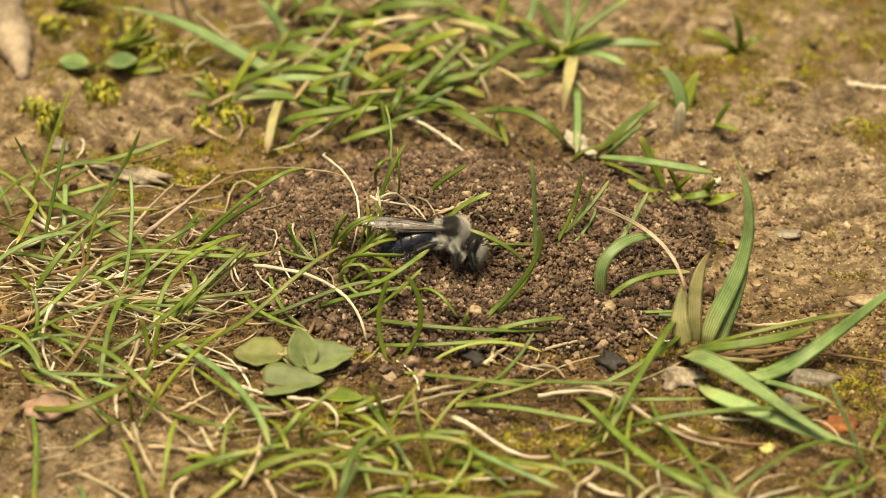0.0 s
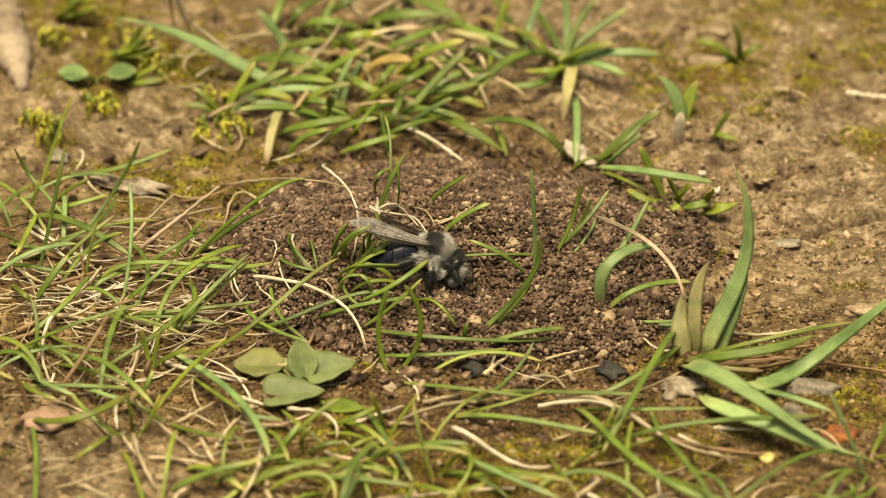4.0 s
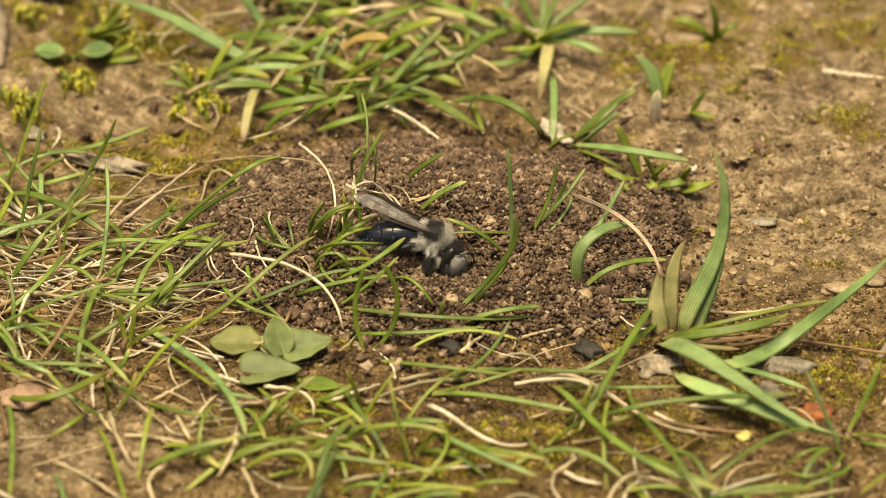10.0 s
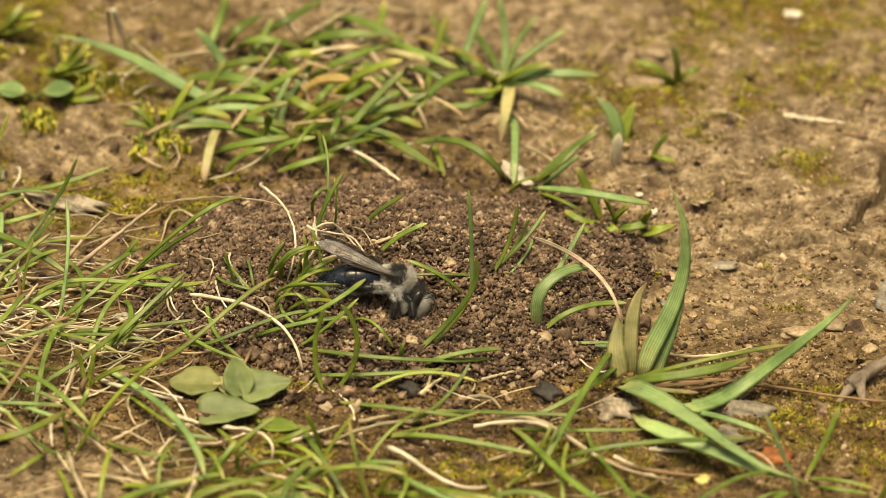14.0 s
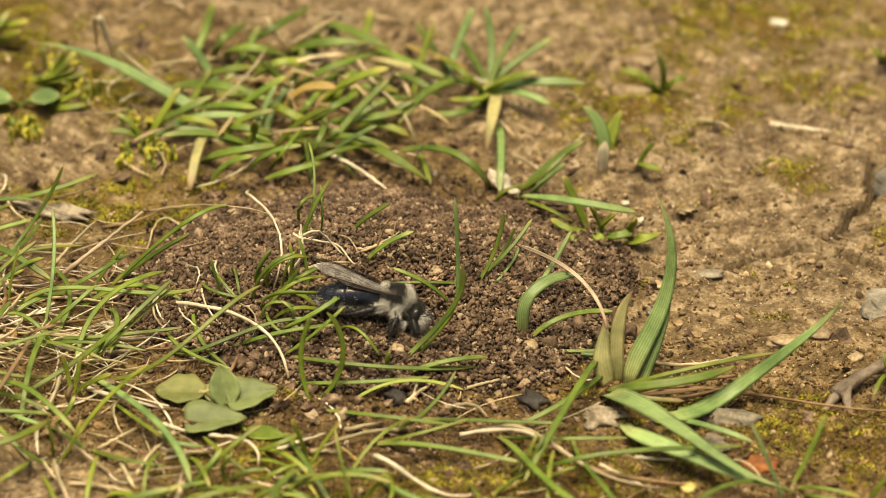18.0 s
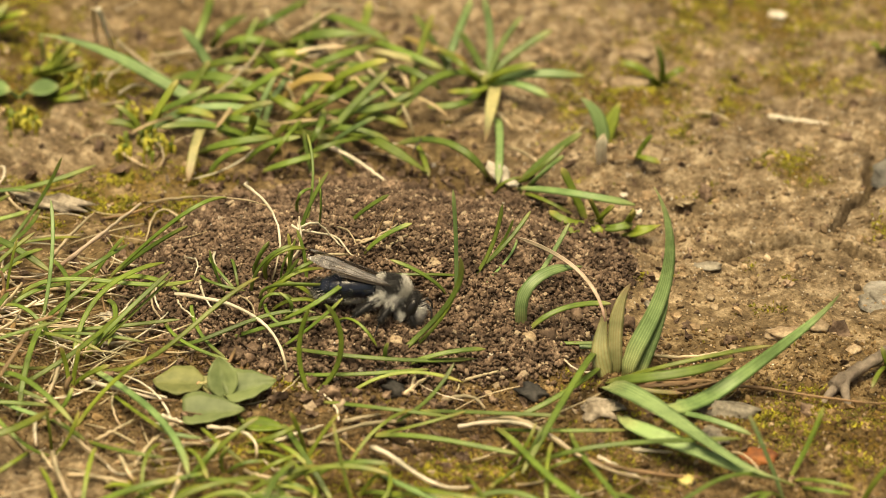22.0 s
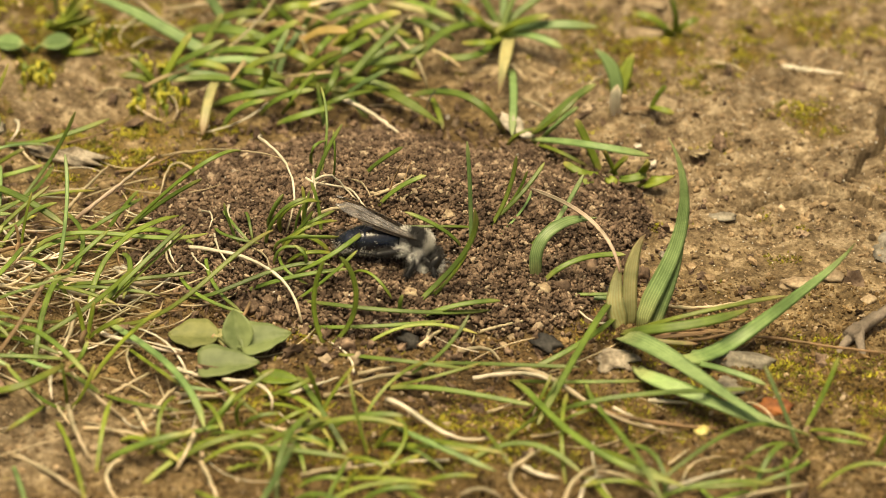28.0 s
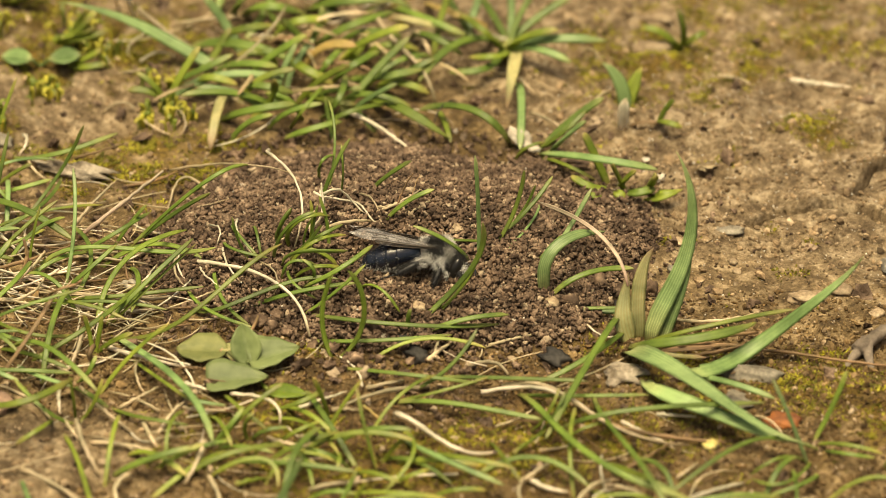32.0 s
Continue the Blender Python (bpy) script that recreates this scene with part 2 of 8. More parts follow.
BROWN = leafy("brown_straw", (0.27, 0.17, 0.10), (0.285, 0.185, 0.105), (0.22, 0.14, 0.08), (0.75, 0.72, 0.68), 0.65, 0.1, 3.0)
BLACK = leafy("blackened_stalk", (0.05, 0.04, 0.03), (0.035, 0.030, 0.025), (0.03, 0.025, 0.02), (0.9, 0.9, 0.9), 0.6, 0.0, 2.0)
LEAF = leafy("broad_leaf", (0.19, 0.245, 0.105), (0.20, 0.26, 0.11), (0.19, 0.245, 0.10), (0.96, 0.97, 0.95), 0.55, 0.25, 2.0, 0.12)

PALE_LEAF = leafy("mottled_leaf", (0.19, 0.21, 0.08), (0.205, 0.225, 0.085), (0.19, 0.21, 0.08), (0.94, 0.95, 0.93), 0.6, 0.22, 4.0, 0.05)


# ---- meshes ----
def mesh_object(name, verts, faces, mat, parent=None, label="", uv=None, smooth=True):
    """Links a mesh given in millimetres. uv: one pair per vertex."""
    me = bpy.data.meshes.new(name)
    me.from_pydata((np.asarray(verts, float) * MM).tolist(), [], faces)
    me.polygons.foreach_set("use_smooth", [smooth] * len(me.polygons))
    if uv is not None:
        layer = me.uv_layers.new(name="UVMap")
        idx = np.empty(len(me.loops), int)
        me.loops.foreach_get("vertex_index", idx)
        layer.data.foreach_set("uv", np.asarray(uv, float)[idx].ravel())
    me.materials.append(mat)
    ob = new(name, me)
    if parent is not None:
        ob.parent = parent
    if label:
        ob["label"] = label
    return ob


def empty(name, x, y, z, label, category, group="", kind=""):
    ob = new(name)
    ob.empty_display_size = 0.002
    ob.location = (x * MM, y * MM, z * MM)
    return tagged(ob, label, category, group, kind)


def through_points(points, n, s=None):
    """A smooth curve through two to four points, n samples, even unless s places them."""
    p = np.asarray(points, float)
    k = len(p)
    d = np.concatenate([[0], np.cumsum(np.linalg.norm(np.diff(p, axis=0), axis=1) ** 0.75)])
    d /= d[-1]
    s = np.linspace(0, 1, n) if s is None else s
    out = np.zeros((n, 3))
    for i in range(k):
        b = np.ones(n)
        for j in range(k):
            if j != i:
                b *= (s - d[j]) / (d[i] - d[j])
        out += b[:, None] * p[i]
    return out


def tube(points, radii, sides=7, close=True):
    """Verts, faces and uv of a round rod along points."""
    p = np.asarray(points, float)
    n = len(p)
    tan = np.gradient(p, axis=0)
    tan /= np.linalg.norm(tan, axis=1)[:, None] + 1e-9
    ref = np.array([0.13, 0.31, 0.94])
    if abs(tan.mean(0) @ ref) > 0.8:
        ref = np.array([0.94, -0.3, 0.1])
    side = np.cross(tan, ref)
    side /= np.linalg.norm(side, axis=1)[:, None]
    upv = np.cross(side, tan)
    a = np.arange(sides) * 2 * np.pi / sides
    r = np.broadcast_to(np.asarray(radii, float), (n,))
    v = p[:, None] + r[:, None, None] * (np.cos(a)[None, :, None] * side[:, None] + np.sin(a)[None, :, None] * upv[:, None])
    faces = [(i * sides + j, i * sides + (j + 1) % sides, (i + 1) * sides + (j + 1) % sides, (i + 1) * sides + j) for i in range(n - 1) for j in range(sides)]
    if close:
        faces += [tuple(range(sides))[::-1], tuple((n - 1) * sides + j for j in range(sides))]
    uv = [(j / sides, i / (n - 1)) for i in range(n) for j in range(sides)]
    return v.reshape(-1, 3), faces, uv


def merged(pieces):
    """Joins (verts, faces[, uv]) pieces into one."""
    verts, faces, uvs, off = [], [], [], 0
    for piece in pieces:
        v, f = np.asarray(piece[0]), piece[1]
        verts.append(v)
        faces += [tuple(i + off for i in q) for q in f]
        uvs += list(piece[2]) if len(piece) > 2 else [(0, 0)] * len(v)
        off += len(v)
    return np.concatenate(verts), faces, uvs


def ico(level):
    bm = bmesh.new()
    bmesh.ops.create_icosphere(bm, subdivisions=level, radius=1.0)
    v = np.array([x.co[:] for x in bm.verts])
    f = [tuple(x.index for x in q.verts) for q in bm.faces]
    bm.free()
    return v, f


ICO1, ICO2, ICO3 = ico(1), ico(2), ico(3)
rng = np.random.default_rng(7)


def rough_stone(size, seed, base=ICO3, lump=0.28, flat=0.0):
    """A weathered lump with facets knocked off it; size: its three diameters."""
    g = np.random.default_rng(seed)
    v = base[0].copy()
    for _ in range(9):
        d = g.normal(size=3)
        d /= np.linalg.norm(d)
        cut = g.uniform(0.62, 0.95)
        over = np.clip(v @ d - cut, 0, None)
        v -= over[:, None] * d * 0.9
    ph = g.uniform(0, 6, (4, 3))
    fr = g.uniform(1.5, 4.5, (4, 3))
    for k in range(4):
        v *= (1 + lump * 0.22 * np.sin(v @ fr[k] * 1.6 + ph[k, 0]))[:, None]
    v *= 1 + lump * 0.10 * g.normal(size=(len(v), 1))
    return v * np.asarray(size) / 2, base[1]


# ---- the ground ----

# The lie of the land, in millimetres: a round spoil heap on a nearly level crust.
CRACKS = (
    ((39.3, 5.0), (41.8, 7.5), (45.5, 8.1), (48.3, 9.0), (49.4, 7.6), (52.0, 6.8), (53.3, 5.1), (54.6, 4.3)),
    ((51.3, 10.8), (53.1, 14.3), (55.5, 17.2), (56.0, 20.5), (57.0, 26.0), (60.2, 26.9), (66.0, 27.5)),
    ((55.8, 3.5), (57.6, 4.3), (60.5, 4.6), (64.0, 6.0)),
    ((33.7, 14.6), (36.1, 14.0)),
)


def near_line(x, y, line):
    """Distance from points to a broken line."""
    best = np.full(np.shape(x), 1e9)
    for (ax, ay), (bx, by) in zip(line, line[1:]):
        dx, dy = bx - ax, by - ay
        s = np.clip(((x - ax) * dx + (y - ay) * dy) / (dx * dx + dy * dy), 0, 1)
        best = np.minimum(best, np.hypot(x - ax - s * dx, y - ay - s * dy))
    return best


def lumps(x, y, size, seed):
    """Smooth value noise, about -1 to 1, with lumps of that size."""
    u, v = np.asarray(x) / size + seed * 17.3, np.asarray(y) / size - seed * 9.1
    i, j = np.floor(u), np.floor(v)
    fu, fv = u - i, v - j
    fu, fv = fu * fu * (3 - 2 * fu), fv * fv * (3 - 2 * fv)

    def val(a, b):
        s = np.sin(a * 127.1 + b * 311.7 + seed * 74.7) * 43758.5453
        return 2 * (s - np.floor(s)) - 1
    return (val(i, j) * (1 - fu) + val(i + 1, j) * fu) * (1 - fv) + (val(i, j + 1) * (1 - fu) + val(i + 1, j + 1) * fu) * fv


def heap(x, y):
    """1 on the top of the spoil heap, 0 outside it."""
    r = np.hypot((x - 1.8) / 26.0, (y + 0.5) / 22.0) + 0.10 * lumps(x, y, 9.0, 3)
    return np.clip(1 - r * r, 0, 1)


def crust(x, y):
    """1 on the bare, cracked crust, 0 under the turf."""
    edge = 20 + 0.12 * y + 9 / (1 + np.exp(np.clip((np.asarray(y) - 4) / 3.0, -40, 40))) - 1.1 * np.clip(np.asarray(y) - 18, 0, 60) + 3.5 * lumps(x, y, 7.0, 11)
    dry = 0.15 + 0.85 / (1 + np.exp(np.clip(-(np.asarray(y) + 7) / 4.5, -40, 40)))
    bare = 1.2 * np.exp(-(((x + 39) / 17) ** 2 + ((np.asarray(y) + 38) / 10) ** 2))
    bare = np.maximum(bare, 1.1 * np.exp(-(((x + 38) / 20) ** 2 + ((np.asarray(y) - 38) / 26) ** 2)))
    bare = np.clip(bare, 0, 1)
    return np.maximum(bare, dry / (1 + np.exp(np.clip(-(x - edge) / 2.2, -40, 40))))


def smooth_height(x, y):
    x, y = np.asarray(x, float), np.asarray(y, float)
    z = 5.5 * heap(x, y) ** 1.15 + 0.7 * lumps(x, y, 14.0, 1) + 0.35 * lumps(x, y, 5.0, 2)
    pit = np.exp(-(((x - 4.2) / 4.8) ** 2 + ((y + 9.6) / 3.4) ** 2))
    return z - 2.2 * pit


def height(x, y):
    x, y = np.asarray(x, float), np.asarray(y, float)
    c = crust(x, y) * (1 - np.clip(heap(x, y) * 6, 0, 1))
    z = smooth_height(x, y) + 0.16 * lumps(x, y, 1.7, 4) + 0.10 * lumps(x, y, 0.9, 5)
    z = z + c * (0.75 * lumps(x, y, 3.4, 6) + 0.26 * np.abs(lumps(x, y, 1.7, 7)) + 0.08 * lumps(x, y, 0.8, 9))
    wob = 0.7 * lumps(x, y, 2.0, 8) + 0.3 * lumps(x, y, 0.8, 12)
    for k, line in enumerate(CRACKS):
        d = near_line(x + wob, y + wob * 0.7, line)
        z = z - (7.0, 6.0, 5.0, 1.6)[k] * np.exp(-(d / ((0.52, 0.42, 0.46, 0.5)[k] * (1 + 0.45 * lumps(x, y, 3.0, 13)))) ** 4)
    return z



def mossiness(x, y):
    """Where moss tints the soil."""
    spots = ((43, -26, 11, 6), (31, -22, 6, 3), (14, -36, 14, 6), (-31, 17, 6, 4), (21.5, -20, 3, 2), (-8, -20, 3, 2), (22, -36, 9, 6), (-36, 44, 13, 10), (-44, 60, 9, 9), (-27, 21, 9, 4),
             (48, 24, 5, 4), (60, -6, 5, 3), (-25, 15, 10, 5.5), (-19, 20, 7, 3), (5, -40, 20, 7), (-12, -33, 8, 5), (30, -31, 8, 5), (55, -30, 12, 9), (31, 40, 12, 10), (50, 45, 10, 6), (48, 62, 20, 12))
    m = np.zeros(np.shape(x))
    for cx, cy, rx, ry in spots:
        m = np.maximum(m, np.exp(-(((x - cx) / rx) ** 2 + ((y - cy) / ry) ** 2)))
    return np.clip(m * 1.5 + 0.5 * lumps(x, y, 2.6, 21) + 0.35 * lumps(x, y, 1.1, 22) - 0.42 + 1.3 * np.clip(lumps(x, y, 7.0, 33) + 0.4 * lumps(x, y, 2.2, 34) - 0.35, 0, 1) * crust(x, y), 0, 1)


def build_ground():
    def axis(lo, hi, step):
        near = np.arange(lo, hi + step / 2, step)
        far = np.geomspace(2, 60000, 26)
        return np.concatenate([lo - far[::-1], near, hi + far])
    xs, ys = axis(-56, 74, 0.28), axis(-58, 92, 0.36)
    X, Y = np.meshgrid(xs, ys)
    near = np.exp(-np.clip(np.hypot(np.clip(np.abs(X - 9) - 65, 0, None), np.clip(np.abs(Y - 17) - 75, 0, None)) / 30, 0, 50))
    Z = height(X, Y) * near
    nx, ny = len(xs), len(ys)
    v = np.stack([X, Y, Z], -1).reshape(-1, 3)
    i = (np.arange(ny - 1)[:, None] * nx + np.arange(nx - 1)[None]).ravel()
    f = np.stack([i, i + 1, i + nx + 1, i + nx], -1).tolist()
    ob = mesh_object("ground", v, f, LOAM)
    tagged(ob, "bare brown loam, crusted and cracked, with thin turf", "ground", kind="structure")
    hp = np.clip(heap(v[:, 0], v[:, 1]) * 7, 0, 1)
    # moist foreground soil, tinted with the same gap-darkened spoil colour
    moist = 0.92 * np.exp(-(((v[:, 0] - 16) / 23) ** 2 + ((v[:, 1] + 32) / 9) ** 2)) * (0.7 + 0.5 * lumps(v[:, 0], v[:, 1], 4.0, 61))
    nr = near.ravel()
    for name, val in (("bare_crust", crust(v[:, 0], v[:, 1]) * nr + (1 - nr) * 0.55), ("shaded_spoil", np.maximum(hp, moist)), ("mossy", mossiness(v[:, 0], v[:, 1]) * (1 - hp) * nr)):
        a = ob.data.attributes.new(name, "FLOAT", "POINT")
        a.data.foreach_set("value", val)
    return ob


GROUND = build_ground()


def scatter(base, places, sizes, g, sink=0.25, squash=(0.6, 1.1)):
    """Verts and faces of many turned, uneven copies of small base shapes lying on the ground."""
    n = len(places)
    nv = len(base[0][0])
    pick = g.integers(0, len(base), n)
    shapes = np.array([b[0] for b in base])[pick]
    q = g.normal(size=(n, 4))
    q /= np.linalg.norm(q, axis=1)[:, None]
    w, x, y, z = q.T
    R = np.stack([np.stack([1 - 2 * (y * y + z * z), 2 * (x * y - w * z), 2 * (x * z + w * y)], -1),
                  np.stack([2 * (x * y + w * z), 1 - 2 * (x * x + z * z), 2 * (y * z - w * x)], -1),
                  np.stack([2 * (x * z - w * y), 2 * (y * z + w * x), 1 - 2 * (x * x + y * y)], -1)], -2)
    dims = sizes[:, None] * g.uniform(squash[0], squash[1], (n, 3))
    v = np.einsum("nij,nvj->nvi", R, shapes * dims[:, None])
    v[:, :, 2] += places[:, None, 2] + (0.5 - sink) * sizes[:, None]
    v[:, :, :2] += places[:, None, :2]
    f = (np.array(base[0][1])[None] + nv * np.arange(n)[:, None, None]).reshape(-1, 3)
    return v, f


CRUMB_SHAPES = [rough_stone((1, 1, 1), 100 + k, ICO2, 1.0) for k in range(12)]
FINE_CRUMBS = [rough_stone((1, 1, 1), 150 + k, ICO1, 1.0) for k in range(12)]
GRAIN_SHAPES = [rough_stone((1, 1, 1), 200 + k, ICO1, 0.5) for k in range(8)]


def build_heap():
    """The spoil heap: loose crumbs, the ones round the burrow each a piece of its own."""
    g = np.random.default_rng(21)
    heap_ob = empty("soil_mound", 0, 0, 0, "low mound of loose dark brown soil crumbs", "soil mound")
    places = []
    n = 36000
    a = g.uniform(-1, 1, (n * 3, 2)) * (29, 26) + (1.8, -0.5)
    hp = heap(a[:, 0], a[:, 1])
    keep = g.random(len(a)) < np.clip(hp * 5 + 0.03, 0, 1) * (np.hypot((a[:, 0] - 1.8) / 29, a[:, 1] / 26) < 1)
    a = a[keep][:n]
    size = np.clip(g.lognormal(np.log(0.44), 0.25, len(a)), 0.24, 1.2)
    z = height(a[:, 0], a[:, 1])
    places = np.c_[a, z + g.uniform(-0.15, 0.55, len(a))]
    size[g.random(len(a)) < 0.015] *= 1.5
    near = np.argsort(np.hypot((a[:, 0] - 4) / 1.5, a[:, 1] + 12))[:280]
    is_near = np.zeros(len(a), bool)
    is_near[near] = True
    for shapes, pick, smooth in ((CRUMB_SHAPES, ~is_near & (size > 0.40), True), (FINE_CRUMBS, ~is_near & (size <= 0.40), False)):
        v, f = scatter(shapes, places[pick], size[pick] * (1.0 if smooth else 1.1), g)
        stuff = mesh_object("crumb_litter", v.reshape(-1, 3), f.tolist(), CRUMBS, heap_ob, smooth=smooth)
        tagged(stuff, "loose crumbs of dark brown soil", kind="stuff")
    shared = []
    for k, (sv, sf) in enumerate(CRUMB_SHAPES):
        me = bpy.data.meshes.new("soil_crumb")
        me.from_pydata((sv * MM).tolist(), [], sf)
        me.materials.append(CRUMB)
        me.polygons.foreach_set("use_smooth", [True] * len(me.polygons))
        shared.append(me)
    for i in near:
        ob = new("soil_crumb", shared[i % len(shared)])
        ob.parent = heap_ob
        s = size[i]
        ob.matrix_local = Matrix.LocRotScale(Vector(places[i] + (0, 0, 0.25 * s)) * MM, Euler(g.uniform(0, 6.28, 3)), Vector(s * g.uniform(0.75, 1.05, 3)))
    # larger clods that have rolled to the foot of the mound
    clods = []
    for k in range(8):
        sv, sf = rough_stone((1, 1, 1), 500 + k, ICO2, 0.8)
        me = bpy.data.meshes.new("soil_clod")
        me.from_pydata((sv * MM).tolist(), [], sf)
        me.materials.append(CRUMB)
        me.polygons.foreach_set("use_smooth", [True] * len(me.polygons))
        clods.append(me)
    for k in range(110):
        a, rad = g.uniform(-2.75, -0.15), g.normal(0.93, 0.09)
        x, y = 1.8 + 26 * rad * math.cos(a), -0.5 + 22 * rad * math.sin(a)
        s = float(np.clip(g.lognormal(math.log(0.95), 0.35), 0.6, 2.2))
        ob = new("soil_clod", clods[k % 8])
        ob.parent = heap_ob
        ob.matrix_local = Matrix.LocRotScale(Vector((x, y, float(height(x, y)) + 0.28 * s)) * MM, Euler(g.uniform(0, 6.28, 3)), Vector(s * g.uniform(0.7, 1.1, 3)))


build_heap()


def build_grit():
    """Sand grains and crumbs strewn over the rest of the soil."""
    g = np.random.default_rng(5)
    n = 34000
    a = g.uniform(0, 1, (n, 2)) * (122, 135) + (-52, -52)
    c = crust(a[:, 0], a[:, 1])
    keep = (heap(a[:, 0], a[:, 1]) < 0.03) & (g.random(n) < 0.12 + 0.88 * c)
    a = a[keep]
    size = np.clip(g.lognormal(np.log(0.30), 0.50, len(a)), 0.14, 1.4)
    v, f = scatter(GRAIN_SHAPES, np.c_[a, height(a[:, 0], a[:, 1])], size, g, 0.3)
    tagged(mesh_object("sand_grit", v.reshape(-1, 3), f.tolist(), GRIT, smooth=False), "pale sand grains and grit strewn over the soil", "grit", kind="stuff")
    n = 3000
    a = g.uniform(0, 1, (n, 2)) * (70, 120) + (10, -45)
    a = a[(heap(a[:, 0], a[:, 1]) < 0.03) & (g.random(n) < crust(a[:, 0], a[:, 1]))]
    size = np.clip(g.lognormal(np.log(0.42), 0.50, len(a)), 0.2, 1.7)
    v, f = scatter(FINE_CRUMBS, np.c_[a, height(a[:, 0], a[:, 1])], size, g, 0.55, (0.5, 1.3))
    tagged(mesh_object("crust_grit", v.reshape(-1, 3), f.tolist(), GRIT, smooth=True), "coarse pale grit half sunk in the crust", "grit", kind="stuff")
    n = 8000
    a = g.uniform(0, 1, (n, 2)) * (122, 120) + (-52, -50)
    fall = np.exp(-(np.hypot((a[:, 0] - 1.8) / 27.5, (a[:, 1] + 0.5) / 24) - 1).clip(0) * 5)
    fall = np.maximum(fall, 1.3 * np.exp(-(((a[:, 0] - 6) / 9) ** 2 + ((a[:, 1] + 29) / 6) ** 2)))
    keep = (heap(a[:, 0], a[:, 1]) < 0.06) & (g.random(n) < 0.055 + 0.9 * fall)
    a = a[keep]
    size = np.clip(g.lognormal(np.log(0.62), 0.45, len(a)), 0.3, 2.2)
    v, f = scatter(CRUMB_SHAPES, np.c_[a, height(a[:, 0], a[:, 1])], size, g, 0.3, (0.4, 1.3))
    tagged(mesh_object("scattered_crumbs", v.reshape(-1, 3), f.tolist(), CRUMBS, smooth=False), "brown soil crumbs scattered round the mound", "soil crumbs", kind="stuff")
    n = 26000
    a = g.uniform(0, 1, (n, 2)) * (112, 42) + (-50, -50)
    a = a[(heap(a[:, 0], a[:, 1]) < 0.03) & (g.random(n) < np.clip((2 - a[:, 1]) / 20, 0, 1) * np.clip(1.5 - 2.2 * crust(a[:, 0], a[:, 1]), 0, 1))]
    size = np.clip(g.lognormal(np.log(0.30), 0.42, len(a)), 0.15, 1.1)
    v, f = scatter(FINE_CRUMBS, np.c_[a, height(a[:, 0], a[:, 1])], size, g, 0.3, (0.5, 1.25))
    tagged(mesh_object("turf_crumbs", v.reshape(-1, 3), f.tolist(), TURF_CRUMB, smooth=False), "fine brown soil crumbs between the grass blades", "soil crumbs", kind="stuff")
    # white grains added as painted glints, on the crust and sparsely on the mound
    n = 3200
    a = g.uniform(0, 1, (n, 2)) * (95, 100) + (-25, -32)
    a = a[g.random(n) < np.maximum(crust(a[:, 0], a[:, 1]), 0.2 * (heap(a[:, 0], a[:, 1]) > 0.05))]
    size = g.uniform(0.12, 0.26, len(a))
    lift = 0.55 * (heap(a[:, 0], a[:, 1]) > 0.05)
    v, f = scatter(GRAIN_SHAPES, np.c_[a, height(a[:, 0], a[:, 1]) + lift], size, g, 0.2)
    tagged(mesh_object("quartz_grit", v.reshape(-1, 3), f.tolist(), GLINT, smooth=False), "tiny white grains standing in for wet glints on the soil", "grit", kind="stuff")


build_grit()


def build_moss():
    """Tufts of moss: short pointed shoots crowded together."""
    g = np.random.default_rng(9)
    n = 330000
    a = g.uniform(0, 1, (n, 2)) * (122, 120) + (-52, -50)
    m = mossiness(a[:, 0], a[:, 1]) * (heap(a[:, 0], a[:, 1]) < 0.05)
    m = m * np.clip(0.55 + 1.3 * lumps(a[:, 0], a[:, 1], 1.3, 41) + 0.5 * lumps(a[:, 0], a[:, 1], 4.0, 42), 0, 1)
    a = a[g.random(n) < m]
    k = len(a)
    z = height(a[:, 0], a[:, 1])
    h = g.uniform(0.12, 0.36, k)
    lean = g.normal(0, 0.85, (k, 2)) * h[:, None]
    r = g.uniform(0.05, 0.12, k)
    ang = g.uniform(0, 6.28, k)[:, None] + np.arange(3)[None] * 2.094
    ring = np.stack([a[:, :1] + r[:, None] * np.cos(ang), a[:, 1:] + r[:, None] * np.sin(ang), np.repeat((z - 0.1)[:, None], 3, 1)], -1)
    midr = ring * 1.0
    midr[:, :, :2] = a[:, None] + (ring[:, :, :2] - a[:, None]) * 1.3 + lean[:, None] * 0.5
    midr[:, :, 2] = (z + 0.5 * h)[:, None]
    tip = np.c_[a + lean, z + h][:, None]
    v = np.concatenate([ring, midr, tip], 1)
    o = np.arange(k)[:, None] * 7
    f = []
    for j in range(3):
        jn = (j + 1) % 3
        f += np.concatenate([o + j, o + jn, o + 3 + jn], 1).tolist() + np.concatenate([o + j, o + 3 + jn, o + 3 + j], 1).tolist()
        f += np.concatenate([o + 3 + j, o + 3 + jn, o + 6], 1).tolist()
    tagged(mesh_object("moss", v.reshape(-1, 3), f, MOSS, smooth=False), "yellow-green moss growing in patches on the soil", "moss", kind="stuff")


build_moss()


